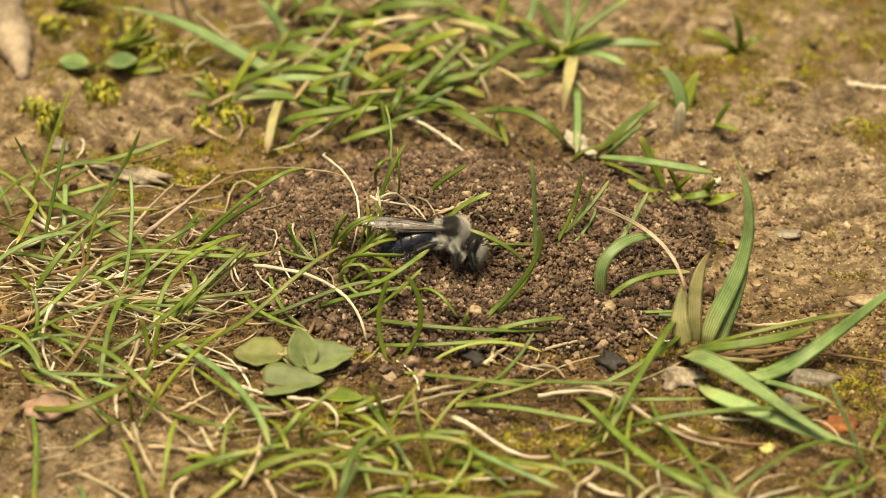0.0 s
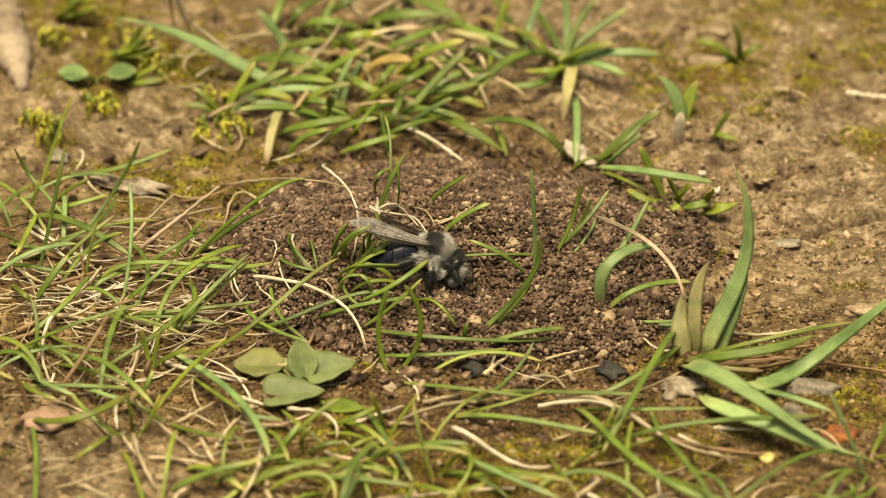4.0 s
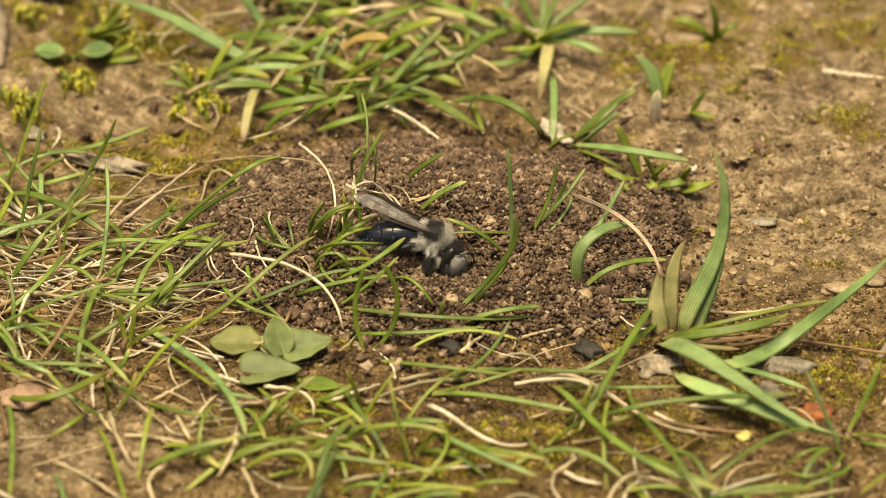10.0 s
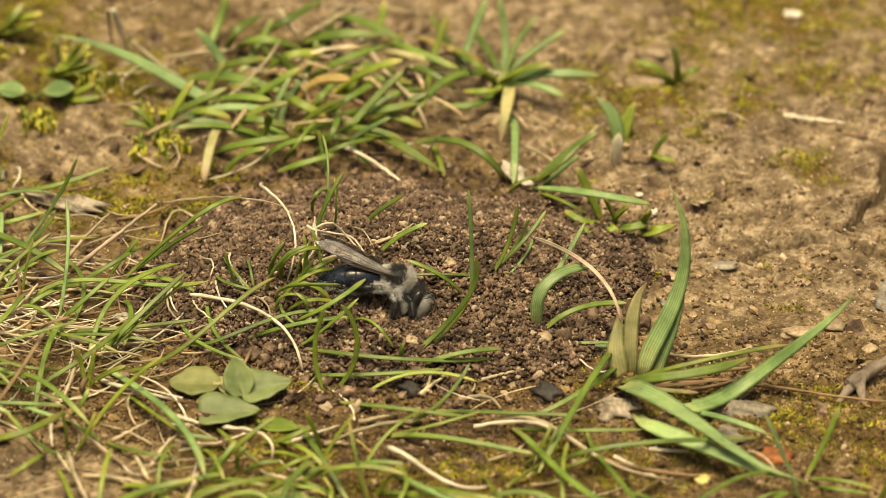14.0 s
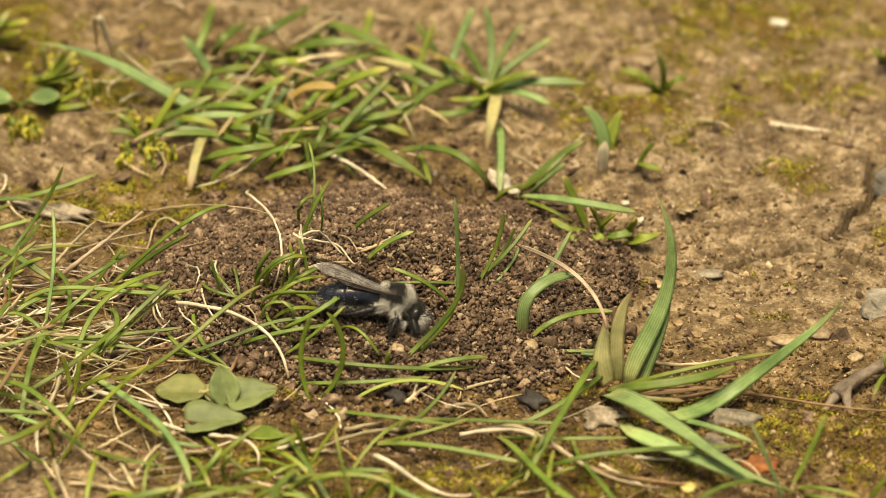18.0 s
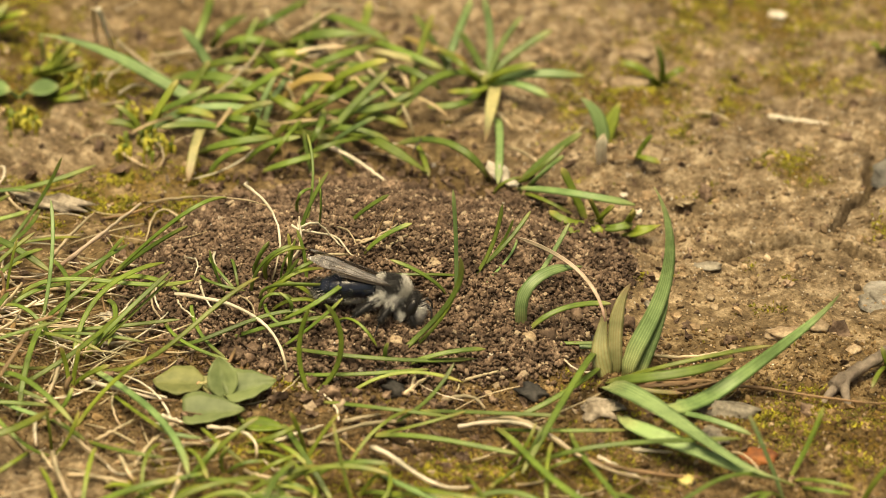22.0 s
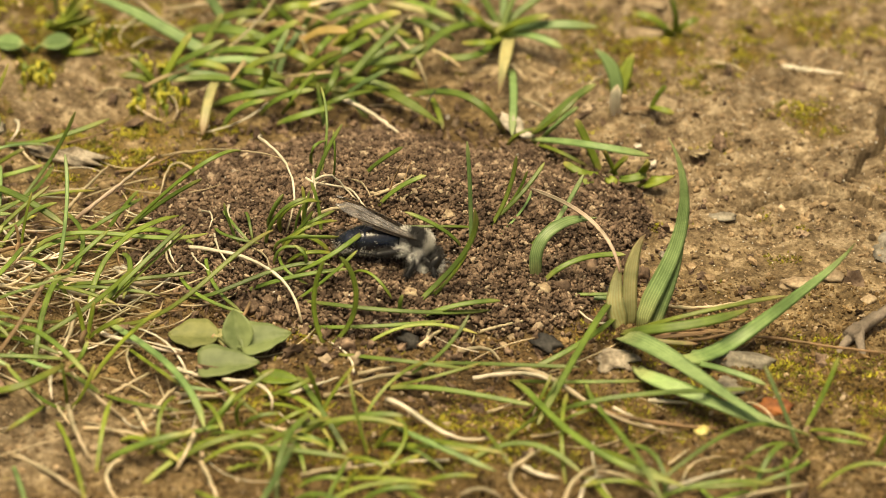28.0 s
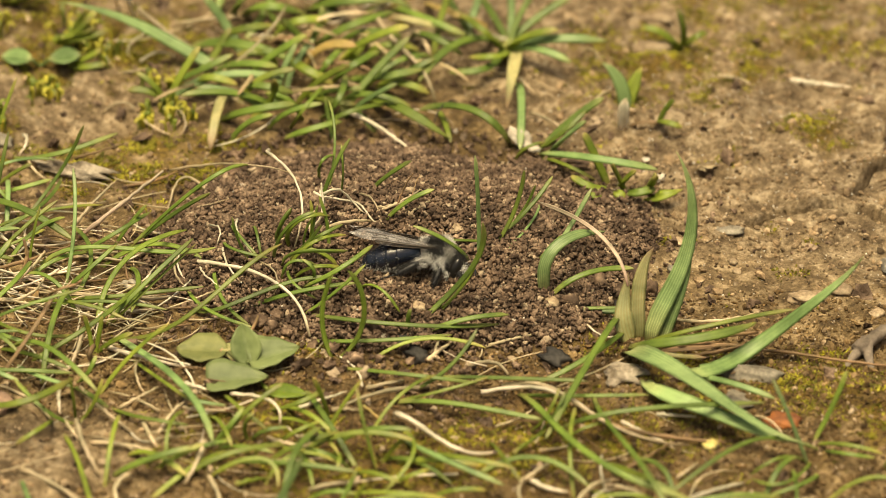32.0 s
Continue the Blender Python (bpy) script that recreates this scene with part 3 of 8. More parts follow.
# ---- grass and straw ----
def strap(points, width, n=13, twist=0.0, fold=0.35, lean=(0.0, -0.45, 0.9), blunt=0.0):
    """Verts, faces, uv of a grass blade through points: folded along its midrib, swelling from the base, tapering to the tip."""
    n += 4
    s = 1 - (1 - np.linspace(0, 1, n)) ** 1.6
    p = through_points(points, n, s)
    tan = np.gradient(p, axis=0)
    tan /= np.linalg.norm(tan, axis=1)[:, None] + 1e-9
    ref = np.asarray(lean, float)
    side = np.cross(tan, ref / np.linalg.norm(ref))
    L = np.linalg.norm(side, axis=1)[:, None]
    side = np.where(L > 0.15, side / (L + 1e-9), np.array([1.0, 0, 0]))
    for i in range(1, n):
        if side[i] @ side[i - 1] < 0:
            side[i] = -side[i]
    nor = np.cross(side, tan)
    ang = twist * (s - 0.3)
    c, d = np.cos(ang)[:, None], np.sin(ang)[:, None]
    side, nor = c * side + d * nor, c * nor - d * side
    broad = min(1.0, max(0.0, (width - 1.1) / 0.8))
    w = width * np.minimum(1.0, 0.78 - 0.1 * broad + (1.1 + 1.2 * broad) * s) * np.clip((1 - s) / (0.09 + 0.66 * broad), 0.0, 1.0) ** (0.55 + 0.17 * broad)
    w = np.maximum(w, width * 0.045)
    thick = (0.06 + 0.52 * width * (1 - broad) + 0.06 * width * broad) * (0.3 + 0.7 * w / width)
    shape = ((-0.5, fold * 0.5, 0), (-0.25, fold * 0.2, 0.36), (0, 0, 0.14), (0.25, fold * 0.2, 0.36), (0.5, fold * 0.5, 0),
             (0.25, fold * 0.2, -0.45), (0, 0, -0.75), (-0.25, fold * 0.2, -0.45))
    v = np.stack([p + side * (w * a)[:, None] + nor * (w * b + thick * h)[:, None] for a, b, h in shape], 1)
    m = len(shape)
    f = [(i * m + j, i * m + (j + 1) % m, (i + 1) * m + (j + 1) % m, (i + 1) * m + j) for i in range(n - 1) for j in range(m)]
    f += [tuple(range(m))[::-1], tuple((n - 1) * m + j for j in range(m))]
    uv = [(a + 0.5, s[i]) for i in range(n) for a, b, h in shape]
    return v.reshape(-1, 3), f, uv


def on_ground(x, y, dz=-0.4):
    return float(height(x, y)) + dz


def tuft(x, y, label, group="grass tufts"):
    """The base of a grass plant, on which blades are set."""
    return empty("grass_tuft", x, y, on_ground(x, y, 0.0), label, "grass", group)


BLADE_COUNT = [0]


def blade(plant, root, *way, w=0.8, m=GREEN, fold=0.22, twist=None, label="", name="blade"):
    """One blade: root (x, y) on the ground, then one to three points (x, y, z) on its way to the tip, in millimetres."""
    BLADE_COUNT[0] += 1
    if twist is None:
        twist = 0.5 * math.sin(BLADE_COUNT[0] * 2.4) if w > 1.1 else 0.0
    pts = [(root[0], root[1], on_ground(*root))] + list(way)
    v, f, uv = strap(pts, w, twist=twist, fold=fold, n=13 if len(pts) < 4 else 17)
    v = v - np.array(plant.location[:]) / MM
    return mesh_object(name, v, f, m, plant, label, uv)


def straw(label, root, *way, w=0.4, m=STRAW, flat=False):
    """A loose dead stalk or root lying on the soil: a thing of its own."""
    pts = [root] + list(way)
    c = np.mean(pts, 0)
    if flat:
        v, f, uv = strap(np.array(pts) - c, w, fold=0.5, twist=1.2)
    else:
        path = through_points(np.array(pts) - c, 18)
        s = np.linspace(0, 1, 18)
        bend = np.random.default_rng(int(abs(c[0] * 31 + c[1] * 17) * 10))
        path[1:-1] += bend.normal(0, 0.03, (16, 3))
        v, f, uv = tube(path, w / 2 * (1 - 0.45 * s) * (1 + 0.12 * np.sin(s * 23 + c[0])), 6)
    ob = mesh_object("dry_straw" if m is not WHITE else "pale_root", v, f, m, None, "", uv)
    ob.location = Vector(c) * MM
    return tagged(ob, label, "straw" if m is not WHITE else "root", "straws and roots on the soil")


def blade_tip(plant, *way, w=0.5, m=STRAW):
    """The withered end of a blade, carried on by the blade below it."""
    v, f, uv = strap(way, w, n=15, twist=1.5, fold=0.6)
    return mesh_object("withered_tip", v - np.array(plant.location[:]) / MM, f, m, plant, "pink-brown withered tip", uv)



def loose_tuft(x, y, label, n, spread, length, rise, w, mats, seed, heading=None, wander=60, group="grass tufts"):
    """A tuft grown by chance: n blades rising from about x, y and bowing over."""
    g = np.random.default_rng(seed)
    plant = tuft(x, y, label, group)
    for k in range(n):
        rx, ry = x + g.normal(0, spread), y + g.normal(0, spread * 0.9)
        a = radians(g.uniform(0, 360) if heading is None else g.normal(heading, wander))
        L = g.uniform(*length)
        up = g.uniform(*rise) * L
        dx, dy, side = math.cos(a), math.sin(a), g.normal(0, 0.12) * L
        reach = math.sqrt(max(0.05, 1 - min(0.95, up / L) ** 2)) * L
        base = on_ground(rx, ry, 0)
        mid = (rx + dx * reach * 0.45 - dy * side, ry + dy * reach * 0.45 + dx * side, base + up * 0.72 + 0.5)
        tx, ty = rx + dx * reach, ry + dy * reach
        tip = (tx, ty, max(on_ground(tx, ty, 0.35), base + up * g.uniform(0.55, 1.05)))
        blade(plant, (rx, ry), mid, tip, w=w * g.uniform(0.7, 1.25), m=mats[int(g.integers(len(mats)))], fold=g.uniform(0.25, 0.6))
    return plant


def thatch():
    """Bleached bits of dead stalk lying crisscross under the turf."""
    g = np.random.default_rng(77)
    for mat, count, label in ((STRAW, 140, "bleached dead grass stalks matted under the turf"), (BROWN, 60, "brown dead grass bits matted under the turf"), (WHITE, 95, "pale dead roots matted under the turf")):
        pieces = []
        while len(pieces) < count:
            zone = g.random()
            if zone < 0.45:
                x, y = g.normal(-34, 10), g.normal(-8, 9)
            elif zone < 0.86:
                x, y = g.uniform(-45, 38), g.normal(-35, 7)
            else:
                x, y = g.normal(-14, 15), g.normal(46, 14)
            if heap(x, y) > 0.12 or (y < -24 and (x < -24 or x > -14) and g.random() < 0.75):
                continue
            a = g.normal(0.1, 0.7) + (math.pi if g.random() < 0.5 else 0)
            L = g.uniform(3, 12)
            bow = g.normal(0, 0.14) * L
            ax, ay = math.cos(a), math.sin(a)
            pts = []
            for q in (-0.5, 0.0, 0.5):
                px, py = x + ax * L * q - ay * bow * (1 - 4 * q * q), y + ay * L * q + ax * bow * (1 - 4 * q * q)
                pts.append((px, py, on_ground(px, py, g.uniform(0.1, 1.1))))
            pieces.append(tube(through_points(pts, 7), g.uniform(0.05, 0.15) * np.linspace(1, 0.6, 7), 5))
        v, f, uv = merged(pieces)
        tagged(mesh_object("dead_thatch", v, f, mat, None, "", uv), label, "thatch", kind="stuff")


thatch()

# turf grown by chance between the plants above
TURF = (GREEN, LIGHT, BLUE, GREEN, DEEP, GREEN)
PALE_TURF = (LIGHT, LIGHT, GREEN, GREEN)
for k, (tx, ty) in enumerate(((-47, -2), (-45, 6), (-48, -14), (-49, -24), (-40, 2), (-38, -8), (-42, -18), (-36, -24), (-31, -4), (-34, -15))):
    loose_tuft(tx, ty, "narrow green blades in the matted turf", 3, 3.0, (8, 17), (0.08, 0.40), 0.50, TURF, 300 + k, 20, 70)
for k, (tx, ty) in enumerate(((-26, -44), (-14, -43), (-4, -45), (8, -45), (18, -46), (30, -47), (40, -45), (-10, -37), (-2, -38))):
    loose_tuft(tx, ty, "yellow-green blades in mossy turf", 4, 3.4, (6, 13), (0.10, 0.35), 0.52, PALE_TURF, 330 + k, 10, 80)

for k, (tx, ty, size) in enumerate(((-34.9, 47.0, 3.2), (-32.3, 40.0, 2.6), (-45.3, 47.0, 2.6), (-45.8, 27.6, 2.2), (-43.8, 24.8, 2.4), (-38.3, 31.8, 2.2), (-36.0, 43.4, 2.6), (-25.2, 33.4, 2.0), (-23.0, 26.5, 2.2), (-26.6, 27.3, 1.8))):
    loose_tuft(tx, ty, "cushion of yellow-green moss shoots on the soil", 22, 1.1, (size * 0.5, size), (0.75, 0.98), 0.36, (GOLD, GOLD, LIGHT), 400 + k, group="moss cushions")
for k, (tx, ty) in enumerate(((-16, 41), (-8, 37), (-2, 42), (-19, 34))):
    loose_tuft(tx, ty, "dead straw-coloured blades bent over among the green ones", 5, 3.0, (6, 12), (0.12, 0.5), 0.42, (TAN, TAN, BROWN, STRAW), 420 + k, -20, 60)

plant = tuft(9.6, -8.7, "small tuft of narrow grass blades growing through the mound")
blade(plant, (9.6, -8.7), (9.5, -7.4, 8.8), (9.1, -6.1, 14.8), w=0.44, m=BLUE)
blade(plant, (2.7, -17.8), (7, -15.6, 4.6), (9.5, -15, 8.4), (9.7, -14.8, 12), w=0.61, m=GREEN)
blade(plant, (3.8, -17.1), (8.4, -14.5, 5.2), (9.6, -13.9, 8.7), w=0.39, m=LIGHT)
blade(plant, (11.3, -5.5), (13.3, -3.9, 6.5), (14.4, -2.2, 10.7), w=0.46, m=DEEP)
blade(plant, (11.9, -3.8), (14.6, -2.7, 5.9), (17.5, 0.7, 8.2), w=0.48, m=GREEN)
blade(plant, (12.8, -2.2), (14.6, -1.9, 6), (15.6, -1.9, 8.7), w=0.33, m=GREEN)
blade(plant, (2.7, -18), (2.2, -18.6, 2.5), (2.5, -18.5, 4), w=0.47, m=GREEN)
blade(plant, (8.9, -8.3), (6.2, -9.5, 6.5), (2.7, -8.8, 7.9), w=0.48, m=GREEN)
blade(plant, (11.5, -5), (6.8, -6.8, 4.9), (0.9, -6.6, 4.5), w=0.35, m=DEEP)

plant = tuft(-11.7, -7.9, "low tangle of narrow grass blades beside the digging bee")
blade(plant, (-11.7, -7.9), (-10.7, -9.2, 7.2), (-8.9, -9.7, 9.4), (-7.3, -9.2, 9.8), w=0.47, m=GREEN)
blade(plant, (-10.8, -8.1), (-8.4, -9.1, 5.7), (-6.7, -9.8, 8.6), w=0.46, m=GREEN)
blade(plant, (-10.8, -9.2), (-9.6, -10.8, 5.8), (-7.2, -11.7, 6.7), (-4, -10.8, 6.1), w=0.44, m=GREEN)
blade(plant, (-10.8, -10.7), (-9.7, -11.3, 5.1), (-7.2, -11.5, 4.8), w=0.38, m=GREEN)
blade(plant, (-9, -11.5), (-4.9, -14.1, 5.9), (-1.4, -10.6, 6.7), w=0.57, m=GREEN)
blade(plant, (-10.2, -8.8), (-9.1, -13.7, 3.5), (-7.2, -14.3, 2.5), w=0.33, m=GREEN)
blade(plant, (-14.8, -13.1), (-8.9, -14.2, 3.3), (-3.1, -14, 4.2), w=0.51, m=GREEN)
blade(plant, (-5.4, -21.7), (-6.5, -20.5, 3.7), (-5.4, -19.6, 8.9), w=0.51, m=DEEP)
blade(plant, (-5.2, -21.7), (-2.4, -21, 3.7), (-2.6, -20.3, 7.4), (-3.9, -19.8, 9.4), w=0.55, m=DEEP)
blade(plant, (-8.9, -14.8), (-4.9, -15.7, 4.5), (-2.1, -15.1, 7.2), w=0.39, m=GREEN)
blade(plant, (-2.9, -12), (-0.3, -16.2, 4.6), (1.4, -17.3, 2.7), w=0.34, m=DEEP)
blade(plant, (-7.1, -0.5), (-6.1, 0.5, 7.8), (-3.8, 2.1, 12), w=0.45, m=GREEN)
blade(plant, (-6.3, 3.8), (-5.5, 7.1, 9.1), (-6.2, 11.4, 11.2), w=0.29, m=GREEN)
blade(plant, (-4.9, 3.7), (-4.6, 1.8, 8.8), (-4.8, 3.5, 10.5), w=0.25, m=GREEN)
blade(plant, (-7.9, -8.1), (-7.6, -7.5, 6.8), (-7.1, -6.9, 9.3), w=0.28, m=GREEN)
blade(plant, (-8.4, -8.4), (-8.4, -8.7, 6.9), (-7.5, -8.8, 9), w=0.26, m=GREEN)
blade(plant, (-16.9, -2.2), (-15.5, -8.2, 4.5), (-12.3, -8.8, 4), w=0.37, m=GREEN)
blade(plant, (-16.1, 0.3), (-15.2, -6.5, 5.1), (-13.1, -8.8, 3.8), w=0.34, m=GREEN)
blade(plant, (-14.1, -1.5), (-13.4, -6.9, 5.4), (-13, -8.5, 4), w=0.32, m=GREEN)
blade(plant, (-14.1, -7.6), (-15.5, -7.5, 5.8), (-16, -6.9, 7.8), w=0.29, m=GREEN)

plant = tuft(-2, 3.9, "short grass blades beside the mound")
blade(plant, (-2, 3.9), (0.1, 2.7, 7), (2.6, 2.1, 9.2), w=0.57, m=GREEN)
blade(plant, (-0.2, -2.3), (2.7, -3.1, 7.7), (5, -2.7, 8.6), w=0.58, m=GREEN)
blade(plant, (0.1, 35.4), (2.9, 32.8, 2.9), (5.5, 33.7, 3.9), w=0.89, m=GREEN)
blade(plant, (-8.4, -14.5), (-1.4, -18.9, 2.6), (5.5, -18.9, 2.1), (11.6, -17.2, 1.3), w=0.51, m=GREEN)
blade(plant, (3.8, -18.2), (7.8, -18.3, 2.5), (12.5, -17, 2.3), w=0.59, m=GREEN)
blade(plant, (18.1, -14.1), (21.3, -14.7, 1.6), (24.7, -15.2, 2), w=0.39, m=GREEN)

plant = tuft(-27.3, 0.3, "arching grass blades lying over the soil")
blade(plant, (-27.3, 0.3), (-24.2, 0.9, 2), (-18.5, -1.7, 7.5), w=0.60, m=GREEN)
blade(plant, (-27.8, -0.7), (-21.5, -3.1, 7.4), (-17.9, -3.4, 10.6), (-14.5, 1.9, 8.8), w=0.51, m=GREEN)
blade(plant, (-28.1, -16.8), (-20.9, -19.5, 3.1), (-16.3, -17.1, 6), (-10.7, -12.3, 7.9), w=0.52, m=LIGHT)
blade(plant, (-20.2, -11.5), (-16.5, -15.1, 2), (-10.7, -13.2, 3.5), (-4.9, -12.8, 3.9), w=0.51, m=GREEN)
blade(plant, (-18, -5.1), (-16.5, -14, 1.6), (-14.1, -17, 1.1), w=0.42, m=GREEN)
blade(plant, (-29.3, -15.4), (-25.8, -14.2, 3), (-20, -8.4, 6.1), w=0.56, m=GREEN)
blade(plant, (-28.9, -15.5), (-25.5, -14.2, 2.5), (-19.7, -8.1, 5.3), w=0.32, m=LIGHT)
blade(plant, (-29, -0), (-27.2, 0.2, 2.4), (-25.3, 0.4, 4.8), w=0.47, m=GREEN)
blade(plant, (-37.1, -4.7), (-33.4, -4.3, 2.1), (-26.9, -4.9, 2.6), (-17.7, -7.1, 4.2), w=0.57, m=GREEN)
blade(plant, (-34, -8), (-30.8, -7.8, 2.1), (-28.2, -5.5, 3.5), w=0.54, m=GREEN)
blade(plant, (-33.8, -8.9), (-29.5, -11.6, 0.9), (-24.8, -11.6, 1.4), (-18.9, -11.1, 1.9), w=0.48, m=DEEP)
blade(plant, (-20.8, -8.6), (-18.2, -14.9, 1.4), (-13.5, -17.8, 1.2), w=0.42, m=GREEN)

plant = tuft(-44.1, 14.1, "tall upright grass blades at the turf's edge")
blade(plant, (-44.1, 14.1), (-42.6, 16.1, 4.1), (-40.2, 18.6, 9.9), w=0.40, m=LIGHT)
blade(plant, (-42.8, -3.7), (-41.1, -0.6, 6.3), (-39.7, 3.2, 12.2), w=0.42, m=GREEN)
blade(plant, (-38.8, 5.7), (-34.9, 9.2, 3.9), (-32.4, 9.8, 9), w=0.45, m=GREEN)
blade(plant, (-42, 19), (-37.2, 14.7, 2.2), (-29.3, 17.1, 3.8), w=0.61, m=GREEN)
blade(plant, (-33.6, -7.6), (-32.6, -2.9, 5.6), (-33, 1.6, 8.6), w=0.41, m=BLUE)
blade(plant, (-44.5, 9), (-39.7, 3.7, 2.7), (-33, -1.6, 1.6), w=0.81, m=GREEN)
blade(plant, (-44.1, 9.4), (-43.7, 0.2, 3.8), (-44.7, -4.3, 3.4), w=0.61, m=LIGHT)
blade(plant, (-39.2, 5.7), (-42.1, 7.3, 3.2), (-44.1, 9.9, 4.1), (-45.9, 9.7, 8.2), w=0.41, m=GREEN)
blade(plant, (-42.3, 12.5), (-40.2, 11.7, 2), (-38.3, 11.9, 3), w=0.52, m=LIGHT)
blade(plant, (-43.6, 10.2), (-39.3, 9.3, 1.5), (-36.2, 10.4, 1.9), w=0.54, m=GREEN)
blade(plant, (-42.4, -4.7), (-38.9, -2.6, 2.9), (-34.6, -0, 5.6), w=0.49, m=LIGHT)
blade(plant, (-46.4, 3.4), (-43.8, -0.7, 2.2), (-42.4, -0.2, 1.6), w=0.56, m=GREEN)
blade(plant, (-42.3, -2.1), (-38.5, -1.1, 1.4), (-36.1, 0.5, 1.7), w=0.39, m=LIGHT)
blade(plant, (-37.6, -4.6), (-37.2, -3.5, 2.5), (-36.3, -2, 6.1), w=0.30, m=LIGHT)
blade(plant, (-45.9, -1.4), (-42.9, -4.6, 2.1), (-39, -5.2, 1.5), w=0.54, m=GREEN)
blade(plant, (-42.7, -9.3), (-41, -9.3, 3.1), (-38.9, -7.2, 5.2), w=0.68, m=GREEN)
blade(plant, (-42.3, -22.2), (-41, -20.7, 4.5), (-41.8, -17.7, 6.6), w=0.44, m=GREEN)
blade(plant, (-42, -16.4), (-38.7, -20.1, 1.7), (-35.7, -21.2, 1.3), w=0.52, m=GREEN)
blade(plant, (-41.7, -12.8), (-38.3, -18.2, 1.4), (-35.3, -19.4, 1.3), (-31.7, -18.1, 0.6), w=0.43, m=LIGHT)
blade(plant, (-39.6, -19.9), (-35.6, -22.9, 1.2), (-32, -24.8, 0.9), w=0.51, m=DEEP)
blade(plant, (-32, -12.9), (-33.3, -12.3, 2.2), (-35.3, -10.4, 2.8), (-37.3, -9, 2.1), w=0.47, m=GREEN)
blade(plant, (-45.1, 8.3), (-43.9, 7.6, 3.1), (-43.3, 8.2, 5.1), w=0.42, m=LIGHT)
blade(plant, (-45.3, -4.8), (-42.8, -11.6, 2.7), (-42.3, -11, 1.7), w=0.60, m=LIGHT)
blade(plant, (-43.5, -18.1), (-41.8, -23.1, 2.6), (-40.7, -23.3, 1.5), w=0.49, m=GREEN)

plant = tuft(-39.3, -26.1, "grass shoot with pale brown jointed stem")
blade(plant, (-39.3, -26.1), (-36.1, -23.9, 3.8), (-33.4, -19.5, 6.6), w=0.45, m=BROWN)
blade(plant, (-34.5, -8.8), (-32.3, -18.5, 6.6), (-31.2, -17.9, 6.6), w=0.37, m=BROWN)
blade(plant, (-41.7, -29.3), (-35.7, -34.8, 3.6), (-31, -30, 3.2), w=0.79, m=LIGHT)
blade(plant, (-41.2, -29.5), (-39.6, -39.5, 2.3), (-38.9, -50.5, 2.7), w=0.49, m=GREEN)
blade(plant, (-41.4, -29.5), (-42.5, -34.4, 2.1), (-44.2, -39.4, 1.6), w=0.53, m=BROWN)
blade(plant, (-41.8, -30.5), (-40.8, -35.9, 1.8), (-40.2, -38.5, 1.4), w=0.33, m=BROWN)
blade(plant, (-41.4, -29.1), (-41.9, -29, 3.2), (-43.2, -29.5, 6.2), w=0.50, m=BROWN)
blade(plant, (-42, -22.1), (-39.2, -27.1, 2.2), (-36.6, -28.4, 1.8), w=0.51, m=BLUE)
blade(plant, (-37.7, -22), (-34.1, -27.2, 1.3), (-31.2, -28.5, 1.2), w=0.47, m=BLUE)
blade(plant, (-42.6, -24.5), (-37.1, -25.9, 1.4), (-31.4, -25.7, 0.9), w=0.51, m=GREEN)
blade(plant, (-42.7, -23.3), (-40.2, -28.5, 2.2), (-38.4, -29.4, 2.1), w=0.51, m=LIGHT)
blade(plant, (-29.8, -20.5), (-30.2, -19.4, 1.6), (-30.7, -19.1, 3.6), w=0.48, m=LIGHT)
blade(plant, (-29.7, -20.5), (-29.2, -19.9, 1.6), (-28.8, -19.3, 3.6), w=0.48, m=LIGHT)
blade(plant, (-29.6, -20), (-27.7, -21.1, 1.7), (-25.6, -21.4, 2.9), w=0.63, m=LIGHT)
blade(plant, (-29.6, -21.8), (-29.9, -23, 1.6), (-29.5, -21.5, 1.6), w=0.65, m=BROWN)
blade(plant, (-30.8, -31.4), (-33.1, -34, 1.7), (-37, -29.5, 2.9), w=0.44, m=GREEN)
blade(plant, (-30.8, -31.4), (-28.9, -32.9, 2.1), (-27.9, -32.2, 4.7), w=0.42, m=LIGHT)
blade(plant, (-30.9, -31), (-31, -31.6, 2.3), (-31.3, -31, 4.2), w=0.32, m=LIGHT)
blade(plant, (-33.3, -30.7), (-34.5, -37.2, 1.6), (-36.3, -37.6, 0.5), w=0.52, m=LIGHT)
blade(plant, (-31.3, -24.4), (-29.7, -25.9, 1.5), (-29.1, -25, 2.6), w=0.49, m=GREEN)

plant = tuft(-27.9, -16.5, "broad grey-green grass blade and its thin neighbours")
blade(plant, (-27.9, -16.5), (-23.8, -25.2, 2.5), (-19.7, -32.6, 3.6), (-16.8, -41.3, 3.4), w=0.73, m=BLUE)
blade(plant, (-29, -27.2), (-25.7, -25.7, 2.9), (-21.6, -24.9, 6.4), w=0.48, m=LIGHT)
blade(plant, (-25.8, -20.9), (-22.7, -28.5, 2.2), (-19.4, -33, 2.7), w=0.42, m=LIGHT)
blade(plant, (-27.6, -29.3), (-23.6, -34.7, 1.6), (-19.4, -35.8, 1.6), w=0.47, m=DEEP)
blade(plant, (-32.1, -32.9), (-29.7, -42.5, 1.7), (-27.6, -51.9, 1.9), w=0.44, m=LIGHT)
blade(plant, (-35.5, -41.5), (-34.2, -47.9, 1.6), (-33.2, -52, 1.9), w=0.44, m=BLUE)
blade(plant, (-26.7, -41.6), (-23.1, -42.9, 2.4), (-18.6, -42.5, 3.6), w=0.70, m=GREEN)
